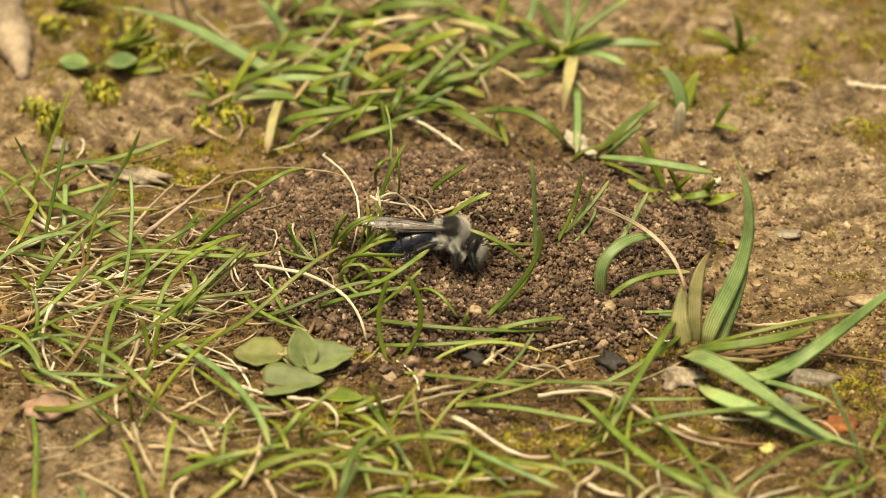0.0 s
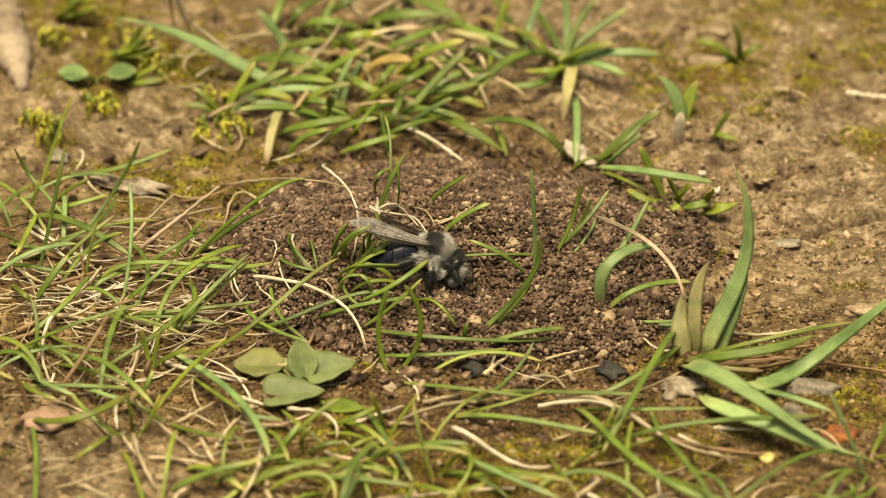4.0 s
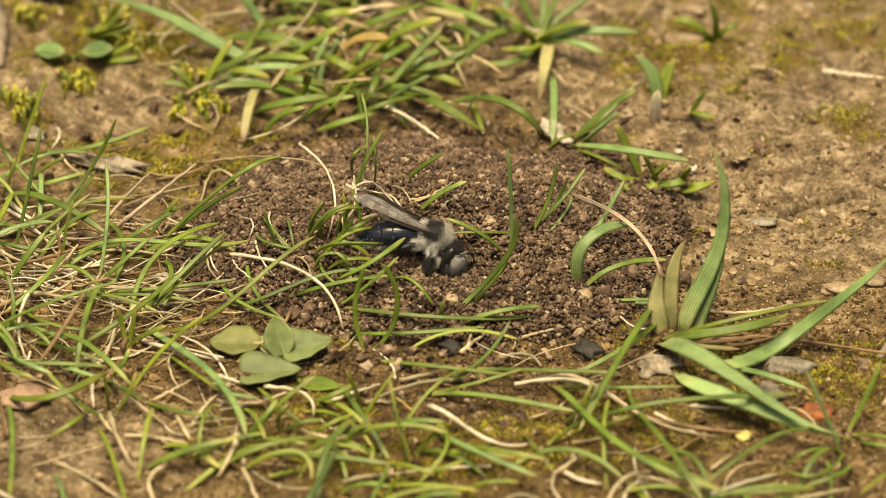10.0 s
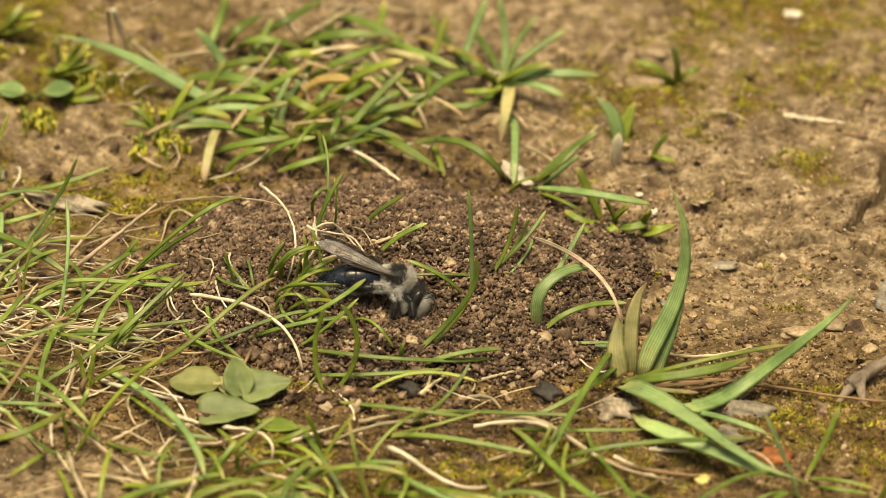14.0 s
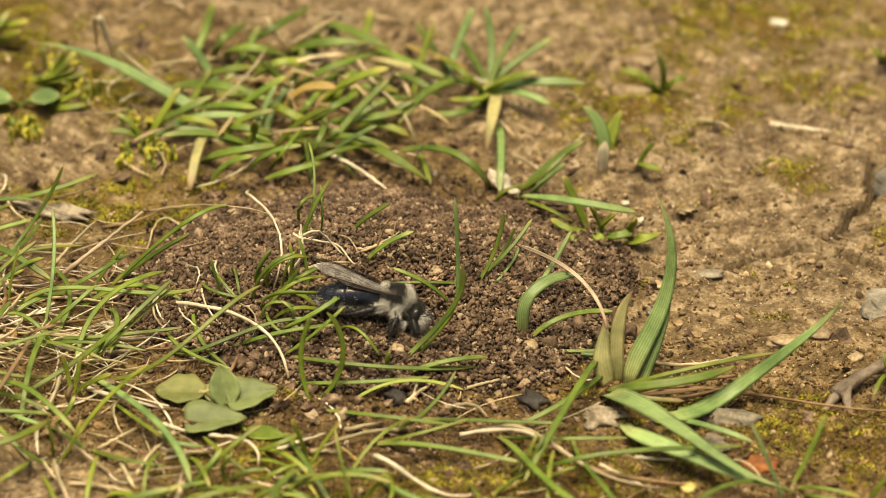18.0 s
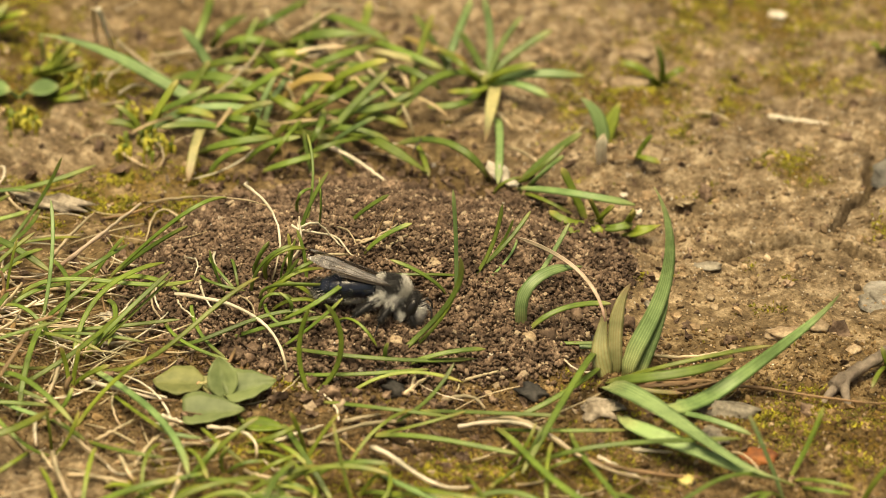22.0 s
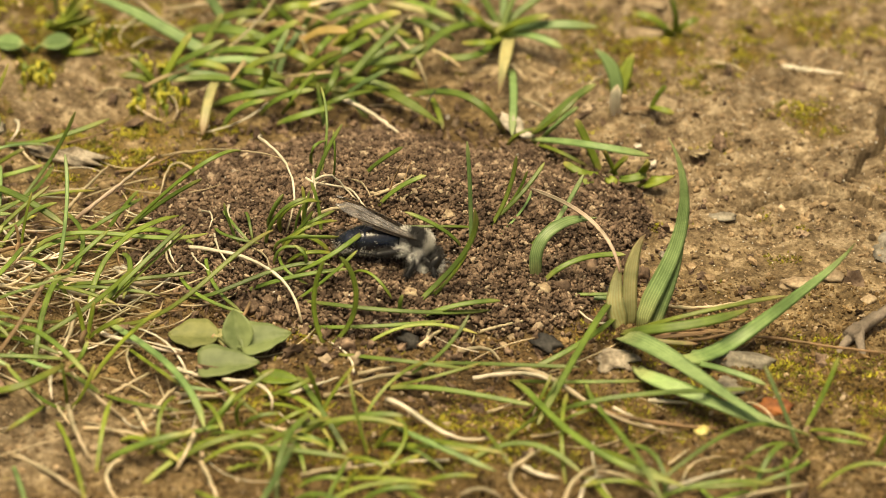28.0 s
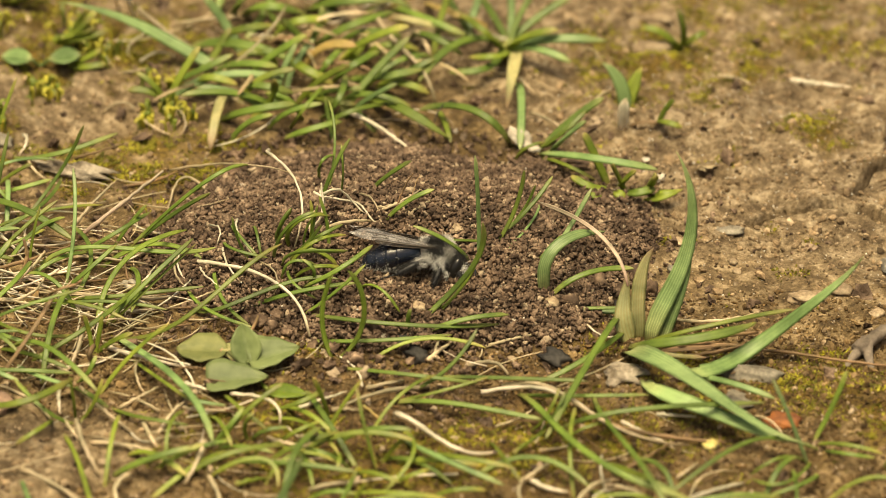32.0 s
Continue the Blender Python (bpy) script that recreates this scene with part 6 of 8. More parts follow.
straw("pale dead sheath in the grass", (12.4, -40.1, 1.2), (13.9, -38.6, 1.5), (15.8, -36.3, 1.3), w=0.51, m=LIGHT)
straw("dry stalk on mossy soil", (12.9, -45, 1), (14.1, -44.1, 1.6), (16.5, -41.2, 1.2), w=0.49, m=STRAW)
straw("dry stalk on mossy soil", (13.2, -44.7, 1.4), (12.8, -47.3, 1.1), (14.9, -49.7, 0.3), w=0.43, m=STRAW)
straw("pale root on mossy soil", (14, -44.5, 1.1), (15.6, -45.6, 1), (17.5, -45.7, 0.6), w=0.55, m=WHITE)
straw("dry arched stalk in the grass", (17.8, -49.7, 0.6), (18.9, -48, 2.2), (22.3, -45.4, 1.8), w=0.49, m=STRAW)
straw("pale stalk in the grass", (19.3, -49.9, 0.7), (19.9, -48.1, 1.7), (21.8, -46.4, 1.3), w=0.43, m=WHITE)
straw("dry stalk on the soil", (7.9, -48, 0.2), (9.8, -47.9, 0.9), (11.9, -48.6, 0.3), w=0.54, m=STRAW)
straw("dry stalk on mossy soil", (21.8, -34.6, 0.9), (25.9, -36.5, 1), (33.3, -37, 0.4), w=0.56, m=BROWN)
straw("pale stalk on mossy soil", (23.2, -34.4, 1.1), (25.6, -36.2, 0.8), (28.1, -37.8, 0.3), w=0.39, m=WHITE)
straw("pale root on mossy soil", (27.8, -47.5, 0.5), (31.3, -45.7, 0.7), (34.5, -43.9, 0.4), w=0.55, m=WHITE)
straw("dry brown leaf in the grass", (33, -49.3, 0.2), (37.1, -47.9, 0.6), (41.4, -46.1, 0.2), w=0.55, m=STRAW)
straw("dry stalk on mossy soil", (21, -45.4, 1.1), (24.2, -46.8, 1.3), (27, -50, 0.6), w=0.49, m=STRAW)
straw("dry stalk on mossy soil", (28.1, -43.5, 0.6), (29.1, -42.6, 0.9), (30.3, -40.7, 0.5), w=0.33, m=STRAW)
straw("brown dry stalk under the grass", (23.4, -41.9, 0.6), (26.3, -39, 0.6), (28.6, -36.8, 0.4), w=0.39, m=BROWN)
straw("thin curled white root", (-18.6, -1.1, 3.2), (-17.4, -4.8, 4.3), (-17.9, -5.2, 3), w=0.24, m=WHITE)
straw("thin curled white root", (-15.7, -0.9, 3.8), (-15.1, -6.3, 4.7), (-13.9, -7.6, 3.5), w=0.30, m=WHITE)
straw("thin curled white root", (-17.1, -5.8, 3.3), (-16.2, -9.4, 3), (-15.2, -10.5, 2.2), w=0.29, m=WHITE)
straw("thin curled white root", (-19.4, -7.7, 2.1), (-18.4, -10, 2.2), (-16.6, -11.1, 1.5), w=0.23, m=WHITE)
straw("thin white root on the mound", (-7.6, -1.7, 7.7), (-6.9, -2.5, 7.7), (-5.6, -0.1, 6.3), w=0.30, m=WHITE)
straw("thin curled white root", (-21.5, -5.6, 2.8), (-21.7, -7.6, 2.1), (-20.7, -8.9, 1.1), w=0.30, m=WHITE)
straw("thin curled pale root", (-13.1, -8.7, 3.4), (-11.3, -11.7, 3.3), (-11.6, -12.9, 1.9), w=0.23, m=STRAW)
straw("thin curled pale root", (-2.9, 1.7, 5.4), (-1.4, -0.7, 6), (-0.8, -2.1, 5.2), w=0.24, m=STRAW)
straw("pale dead stalk arched behind the turf", (-28.6, 43.1, 5.2), (-25, 40.8, 3.2), (-17.6, 35.3, 1.4), w=0.58, m=STRAW)
straw("broad bleached straw standing behind the turf", (-30.8, 45.5, 8), (-29.8, 46.4, 4.2), (-29.3, 48.4, 0.7), w=0.72, m=WHITE)
straw("bleached straw standing behind the turf", (-31.5, 47.5, 6.9), (-31.6, 51.7, 0.7), w=0.57, m=STRAW)
straw("pale bent straw on the far soil", (-28.2, 38.6, 0.6), (-26.2, 38.9, 1.7), (-24.2, 39.5, 0.7), w=0.39, m=WHITE)
straw("pale straw on the far soil", (-30.8, 36.5, 0.3), (-28, 35.9, 1.1), (-26.1, 37.4, 0.7), w=0.32, m=STRAW)
straw("pale straw on the far soil", (-31.9, 28.8, -0.4), (-29.6, 29, 0.8), (-27.8, 28.4, -0.2), w=0.32, m=STRAW)
straw("pale straw on the far soil", (-27.7, 27.7, -0.1), (-26.1, 24.2, 0.5), (-24, 22.5, 0.4), w=0.38, m=STRAW)
straw("curled pale stalk by the sprouting grass", (-24.5, 27, 1.1), (-22.9, 25, 1.8), (-22.3, 23.5, 1.2), (-23, 22.2, 0.5), w=0.32, m=STRAW)
straw("dry straw lying in the back tuft", (-24.4, 46.7, 1.1), (-20.1, 46.3, 2.1), (-15.4, 48.3, 1.2), w=0.51, m=STRAW)
straw("brown dead blade in the back tuft", (-14.6, 50.4, 2.3), (-13.8, 44.5, 2.4), (-14.1, 42.9, 0.9), w=0.59, m=BROWN)
straw("pale dead blade in the back tuft", (-9, 51.7, 1), (-7, 50.3, 3.3), (-3.5, 50, 5.8), w=0.73, m=STRAW)
straw("pale dead blade in the back tuft", (-11.8, 50.9, 5.2), (-10.3, 49.6, 3.3), (-8.9, 51, 0.9), w=0.62, m=STRAW)
straw("pale dead blade in the back tuft", (-3.9, 50.9, 2.8), (-2.3, 50.8, 0.3), w=0.51, m=STRAW)
straw("brown stub in the back tuft", (-6.8, 32.8, 0.6), (-6.5, 33.6, 1.6), (-6.1, 33.2, 3.2), w=0.51, m=BROWN)
straw("long brown dead blade bent over behind the mound", (-1, 40.5, 5.3), (1.5, 36.5, 3.9), (4.1, 32.3, 3), (5.5, 29.5, 0.4), w=0.58, m=STRAW)
straw("short brown dead blade behind the mound", (1.6, 41.9, 1.1), (3.6, 41.1, 4), w=0.59, m=STRAW)
straw("blackened curled stalk on the soil", (7.7, 28.7, 1.2), (5.6, 23.5, 2.5), (5.1, 23.3, 0), w=0.25, m=BLACK)
straw("bleached bent straw behind the mound", (13.8, 35.6, 0.8), (15.6, 32.7, 1.3), (16.7, 31.7, 0.3), w=0.58, m=STRAW)
straw("pale brown root by the seedling", (16.1, 27.8, 0.2), (18.2, 24.8, 1), (20.5, 22.2, 0.3), w=0.44, m=STRAW)
straw("brown root by the seedling", (23.1, 27.6, 0.8), (24.2, 30.1, 1.3), (25.5, 31.7, 0.9), w=0.38, m=STRAW)
straw("dry straw lying behind the mound", (-4, 23.8, 2.5), (-1, 21.7, 2), (2.9, 16.6, 1.6), w=0.50, m=WHITE)
straw("olive dead stalk beside the bee's wing", (-6.3, -4.9, 5.2), (-4.1, -4.8, 5.9), (-1.6, -3.7, 5.3), w=0.47, m=STRAW)
straw("thin forked pale root on the mound", (-6.8, 0.8, 6.7), (-6.6, -0.3, 6.3), (-3.2, -0.8, 5.8), (-2, -2.5, 5.5), (-0.1, -3.7, 4.9), w=0.30, m=WHITE)
straw("thin straw on the mound", (-1, -1.8, 5.3), (1.2, -1.3, 6.1), (3.8, 2, 5.9), w=0.30, m=STRAW)
straw("short straw on the mound", (1.8, -2.3, 5.3), (4.2, -1.1, 5.8), w=0.36, m=STRAW)
straw("thin dark rootlet on the mound", (2.2, -1.7, 5.5), (2.7, -0.7, 6.7), (3.5, 2, 7.6), w=0.18, m=BROWN)



# ---- stones, chips and leaves ----
def stone(label, x, y, size, mat, seed, turn=0.0, sink=0.3, lump=0.28, name="pebble", category="stone", tilt=(0, 0)):
    v, f = rough_stone(size, seed, ICO3, lump)
    ob = mesh_object(name, v, f, mat)
    ob.location = (x * MM, y * MM, (on_ground(x, y, 0) + size[2] * (0.5 - sink)) * MM)
    ob.rotation_euler = (radians(tilt[0]), radians(tilt[1]), radians(turn))
    return tagged(ob, label, category, "stones on the soil" if category == "stone" else "")


def leaf_geo(length, width, cup, curl, n=14, m=9, waves=0.0, point=0.7):
    """An ovate leaf along +x with a midrib groove, a cupped blade and a real thickness."""
    top = []
    uv = []
    for i in range(n):
        s = i / (n - 1)
        half = width / 2 * (math.sin(math.pi * min(1, 0.04 + 0.96 * s) ** point) ** 0.75 + 0.02)
        for j in range(m):
            c = 2 * j / (m - 1) - 1
            z = cup * abs(c) ** 1.35 * half + curl * length * s * s - 0.05 * width * math.exp(-(c * 5) ** 2) + waves * math.sin(s * 17 + c * 3) * abs(c)
            z += 0.018 * width * math.cos(abs(c) * 9 - s * 26) * (1 - abs(c))
            top.append((length * s, half * c, z))
            uv.append((j / (m - 1), s))
    top = np.array(top)
    bot = top - (0, 0, 0.16)
    v = np.concatenate([top, bot])
    o = n * m
    f = []
    for i in range(n - 1):
        for j in range(m - 1):
            a = i * m + j
            f += [(a, a + m, a + m + 1, a + 1), (o + a, o + a + 1, o + a + m + 1, o + a + m)]
    edge = list(range(m)) + [i * m + m - 1 for i in range(1, n)] + [(n - 1) * m + j for j in range(m - 2, -1, -1)] + [i * m for i in range(n - 2, 0, -1)]
    f += [(edge[k], edge[(k + 1) % len(edge)], o + edge[(k + 1) % len(edge)], o + edge[k]) for k in range(len(edge))]
    return v, f, uv + uv


def leaf(plant, base, heading, rise, roll, length, width, cup=0.15, curl=0.0, waves=0.0, mat=None, label="", point=0.7):
    """A leaf on its stalk: base in millimetres, heading and rise of its axis and roll about it in degrees."""
    v, f, uv = leaf_geo(length, width, cup, curl, waves=waves, point=point)
    ob = mesh_object("leaf", v, f, mat or LEAF, plant, label, uv)
    p = np.array(base, float) - np.array(plant.location[:]) / MM
    ob.matrix_local = pose(*(p * MM), 0, 0, heading) @ pose(0, 0, 0, 0, -rise) @ pose(0, 0, 0, roll)
    foot = np.array([0.0, 0.0, -0.3])
    sv, sf, suv = tube(through_points([foot, p * 0.5 + (0, 0, -0.2), p + (0, 0, -0.08)], 8), 0.24, 7)
    mesh_object("stalk", sv, sf, mat or LEAF, plant, "", suv)
    return ob


stone("dark grey pebble half sunk in soil", 3.0, -21.5, (2.6, 2.6, 2.0), DARK_STONE, 1, lump=0.42)
stone("small dark pebble on the soil", 1.8, -19.6, (1.8, 1.8, 1.3), DARK_STONE, 2, lump=0.42)
stone("angular black stone beside the grass plant", 17.2, -22.2, (3.2, 2.8, 2.1), DARK_STONE, 3, lump=0.45)
stone("pale flake standing on the soil", 16.9, -14.1, (2.0, 1.7, 1.2), PALE_STONE, 4, turn=-40)
stone("round tan pebble on the mound", 3.3, -15.9, (1.8, 1.8, 1.3), PALE_STONE, 5)
stone("orange-brown soil lump on the mound", 7.3, -4.0, (1.8, 1.7, 1.2), PALE_STONE, 6)
stone("pale crumbly chip of wood at the grass foot", 23.9, -25.9, (4.2, 3.9, 1.6), CHIP, 7, lump=0.6, name='chip', category='wood chip')
stone("small round pebble on the crust", 36.6, -3.1, (1.0, 1.1, 0.7), PALE_STONE, 8)
stone("small round pale pebble", 13.1, -16.4, (1.0, 1.4, 0.7), WHITE_BIT, 9)
stone("small tan pebble by the dark stone", 12.7, -21.0, (1.1, 1.2, 0.8), PALE_STONE, 10)
stone("small tan pebble by the dark stone", 13.7, -19.7, (1.1, 1.2, 0.8), PALE_STONE, 11)
stone("brown lump of moist soil", -13.0, -15.5, (2.2, 2.2, 1.6), CRUMB, 12)
stone("brown soil lump beside the broad leaves", -11.3, -14.8, (1.8, 1.8, 1.3), CRUMB, 13)
stone("brown lump of moist soil", -10.1, -17.1, (1.6, 1.5, 1.1), CRUMB, 14)
stone("flat grey slate lying on the soil", 36.1, -24.7, (8.1, 3.0, 1.8), SLATE, 15, turn=-8, lump=0.2, name='slate')
stone("flat dark slate on the crust", 36.4, 3.0, (4.0, 1.8, 0.9), SLATE, 16, lump=0.2, name='slate')
stone("grey slate under the grass", 34.9, -29.8, (3.6, 3.4, 0.8), SLATE, 17, name='slate')
stone("grey stone set in the crust", 61.4, 21.6, (10.4, 9.0, 3.4), BLUE_SLATE, 18, sink=0.32, lump=0.18, turn=8)
stone("pale grey stone set in the crust", 57.4, -2.2, (12.0, 9.0, 1.2), PALE_SLATE, 19, sink=0.62, lump=0.3, turn=-20)
stone("pinkish pale stone in the crust", 43.7, -10.6, (4.2, 2.5, 1.2), PALE_STONE, 20)
stone("small yellow-brown stone on the crust", 47.3, -9.7, (2.6, 1.8, 1.3), PALE_STONE, 21)
stone("dark stone at the edge of the mound", 24.1, -11.3, (1.3, 1.1, 0.8), DARK_STONE, 22)
stone("pale pebble on the crust", 36.9, -4.8, (1.0, 1.2, 0.7), PALE_STONE, 23)
stone("white stone on the far crust", 49.3, 60.6, (2.4, 1.8, 1.3), WHITE_BIT, 24)
stone("pale stone on the far crust", 31.0, 43.2, (5.4, 2.5, 1.6), PALE_STONE, 25)
stone("pale flat stone behind the mound", 32.1, 48.7, (4.2, 1.8, 1.6), PALE_STONE, 26)
stone("grey pebble at the turf edge", -42.5, 21.5, (3.1, 3.0, 2.3), SLATE, 27)
stone("brown pebble on the crust", 31.0, 1.1, (1.8, 1.4, 1.0), PALE_STONE, 28)
stone("pale pebble on the crust", 33.6, -17.3, (1.8, 1.4, 1.0), PALE_STONE, 29)
stone("pinkish flat stone among the roots", -39.7, -30.5, (5.8, 4.3, 1.4), PINK_STONE, 31)
stone("white petal scrap caught in the grass", 16.3, 18.6, (1.4, 1.2, 0.9), WHITE_BIT, 45, name='petal', category='petal', sink=-0.6)
stone("tiny white scrap on the soil", 15.6, 17.6, (0.7, 0.8, 0.5), WHITE_BIT, 46, name='petal', category='petal')
stone("tiny white scrap on the soil", 16.5, 14.6, (0.7, 0.8, 0.5), WHITE_BIT, 47, name='petal', category='petal')
stone("small white pebble on the mound", -15.5, 8.7, (1.2, 1.2, 0.9), WHITE_BIT, 33)
stone("tiny pale pebble on the mound", 7.6, 24.8, (0.8, 0.8, 0.6), WHITE_BIT, 34)
stone("tan stone on the crust", 50.7, -13.3, (1.8, 1.4, 1.0), PALE_STONE, 35)
stone("yellow crumb of dead leaf on the soil", 31.7, -37.2, (1.8, 1.5, 1.1), YELLOW_BIT, 36, lump=0.3)
stone("small pale grain in the crumbs", -17.1, 3.4, (0.8, 1.0, 0.6), PALE_STONE, 60, name='grain')
stone("small pale grain in the crumbs", -8.9, 14.6, (0.7, 0.8, 0.5), GRIT, 61, name='grain')
stone("small pale grain in the crumbs", -5.2, 19.9, (0.8, 1.0, 0.6), SLATE, 62, name='grain')
stone("small pale grain in the crumbs", 5.2, 6.1, (0.7, 0.8, 0.5), PALE_STONE, 63, name='grain')
stone("small pale grain in the crumbs", -1.5, 10.0, (0.6, 0.7, 0.4), GRIT, 64, name='grain')
stone("small pale grain in the crumbs", 12.0, -12.1, (1.0, 1.1, 0.7), SLATE, 65, name='grain')
stone("small pale grain in the crumbs", 17.5, -6.5, (1.0, 1.1, 0.7), PALE_STONE, 66, name='grain')
stone("small pale grain in the crumbs", 19.7, -10.7, (0.8, 1.0, 0.6), GRIT, 67, name='grain')
stone("small pale grain in the crumbs", 10.2, -13.8, (0.8, 1.0, 0.6), SLATE, 68, name='grain')
stone("small pale grain in the crumbs", 5.6, -11.8, (0.8, 1.0, 0.6), PALE_STONE, 69, name='grain')
stone("small pale grain in the crumbs", 20.6, -2.0, (1.1, 1.2, 0.8), GRIT, 70, name='grain')
stone("small pale grain in the crumbs", -20.0, -0.5, (0.8, 1.0, 0.6), SLATE, 71, name='grain')
stone("small pale grain in the crumbs", 7.9, -17.7, (1.0, 1.1, 0.7), PALE_STONE, 72, name='grain')
stone("small pale grain in the crumbs", -2.5, -18.5, (1.3, 1.5, 1.0), GRIT, 73, name='grain')
stone("small pale grain in the crumbs", -0.2, -19.1, (1.1, 1.2, 0.8), SLATE, 74, name='grain')
stone("small pale grain in the crumbs", 20.7, -15.6, (1.2, 1.4, 0.9), PALE_STONE, 75, name='grain')
stone("small pale grain in the crumbs", 32.9, -6.3, (1.1, 1.2, 0.8), GRIT, 76, name='grain')
stone("small pale grain in the crumbs", 30.1, -4.3, (1.3, 1.5, 1.0), SLATE, 77, name='grain')
stone("small pale grain in the crumbs", 38.3, -13.0, (1.0, 1.1, 0.7), PALE_STONE, 78, name='grain')
stone("small pale grain in the crumbs", 34.0, 0.3, (1.0, 1.1, 0.7), GRIT, 79, name='grain')
stone("thin lifted flake of dry crust", 35.0, 15.0, (2.4, 1.8, 0.7), CRUST, 126, turn=4, tilt=(-12, 0), sink=0.12, lump=0.45, name='crust_flake', category='crust')

petal = stone("white fallen petal caught in the grass", 14.8, 20.4, (3.3, 2.2, 1.2), WHITE_BIT, 40, turn=-25, sink=-0.7, lump=0.4, name="petal", category="petal", tilt=(20, 18))
stone("white fluffy seed on the weed", 29.9, 12.7, (1.1, 0.9, 0.8), WHITE_BIT, 41, sink=-0.5, lump=0.5, name="seed", category="seed")
stone("white scrap on the grass blade", 28.5, 16.7, (0.9, 0.8, 0.5), WHITE_BIT, 42, sink=-0.9, lump=0.5, name="scrap", category="petal")
stone("white scrap among the roots", -26.7, -7.3, (1.4, 1.0, 0.6), WHITE_BIT, 43, sink=0.1, lump=0.5, name="scrap", category="petal")
stone("rust-red dead leaf fragment on moss", 39.2, -33.4, (4.4, 2.4, 0.6), RUST, 44, turn=-12, sink=0.1, lump=0.2, name="leaf_fragment", category="dead leaf", tilt=(12, 0))
stone("pale bark chip under the grass", -34.5, 14.4, (9.2, 2.3, 1.5), CHIP, 53, turn=-20, sink=0.2, lump=0.55, name="bark_chip", category="bark chip")

plant = empty("broadleaf_weed", -14.2, -24.2, 0.7, "small weed with grey-green oval leaves", "weed")
leaf(plant, (-16.1, -22.6, 1.7), 173, -3, -6, 5.2, 4.5, 0.16, waves=0.12, mat=PALE_LEAF, label="mottled yellow-green leaf", point=0.9)
leaf(plant, (-13.8, -24.2, 1.0), 108, 50, -14, 4.2, 3.1, 0.26, waves=0.05, point=0.85)
leaf(plant, (-13.9, -24.2, 1.5), 17, 6, 10, 5.4, 4.7, 0.34, waves=0.10, point=0.5)
leaf(plant, (-18.0, -27.6, 1.3), 3, 3, 8, 6.2, 4.7, 0.30, waves=0.07, point=0.47)
# low leaf: its shade is put into the colour by a deeper green
leaf(plant, (-11.8, -28.1, 0.6), -15, 2, 0, 4.1, 2.5, 0.1, mat=DEEP, label="low leaf under the grass, deeper green for its shade")
leaf(plant, (-16.7, -22.3, 1.6), 8, 13, 0, 1.8, 1.3, 0.1, mat=BRONZE, label="small yellow dying leaf")

plant = empty("seedling", -39.7, 38.9, 0.1, "seedling with two round pale green leaves", "weed")
leaf(plant, (-40.5, 37.5, 1.6), 176, 8, 0, 3.4, 3.7, 0.1, -0.05, 0.0, mat=BLUE, point=1.0)
leaf(plant, (-38.4, 38.0, 1.4), 5, 8, 0, 3.5, 3.7, 0.1, -0.05, 0.0, mat=BLUE, point=1.0)

def twig(label, points, radii, mat, name="twig", category="twig"):
    c = np.mean(points, 0)
    path = through_points(np.array(points) - c, 26)
    g = np.random.default_rng(3)
    v, f, uv = tube(path, np.interp(np.linspace(0, 1, 26), np.linspace(0, 1, len(radii)), radii) * g.uniform(0.84, 1.18, 26), 12)
    v = v + g.normal(0, 0.07, v.shape)
    ob = mesh_object(name, v, f, mat, None, "", uv)
    ob.location = Vector(c) * MM
    return tagged(ob, label, category)


old_twig = twig("weathered grey twig lying on the crust", ((47.6, -21.9, 1.2), (51.2, -18.9, 1.8), (59.6, -12.0, 2.2)), (0.80, 0.66, 0.68, 0.62), TWIG)
for stub in (((48.6, -21.3, 1.4), (47.2, -22.6, 0.6), (46.4, -23.8, -0.3)), ((48.9, -20.9, 1.5), (48.9, -22.6, 0.7), (49.3, -24.0, -0.3))):
    sv, sf, suv = tube(through_points(np.array(stub) - np.array(old_twig.location[:]) / MM, 10), np.linspace(0.62, 0.30, 10), 9)
    mesh_object("stub", sv, sf, TWIG, old_twig, "broken forked end", suv)
twig("bleached wooden stake end lying behind the turf", ((-53.8, 47.4, 7.4), (-50.4, 43.6, 3.5), (-47.6, 34.6, 1.3)), (3.6, 2.9, 1.9, 0.5), WOOD, "wooden_stick", "stick")


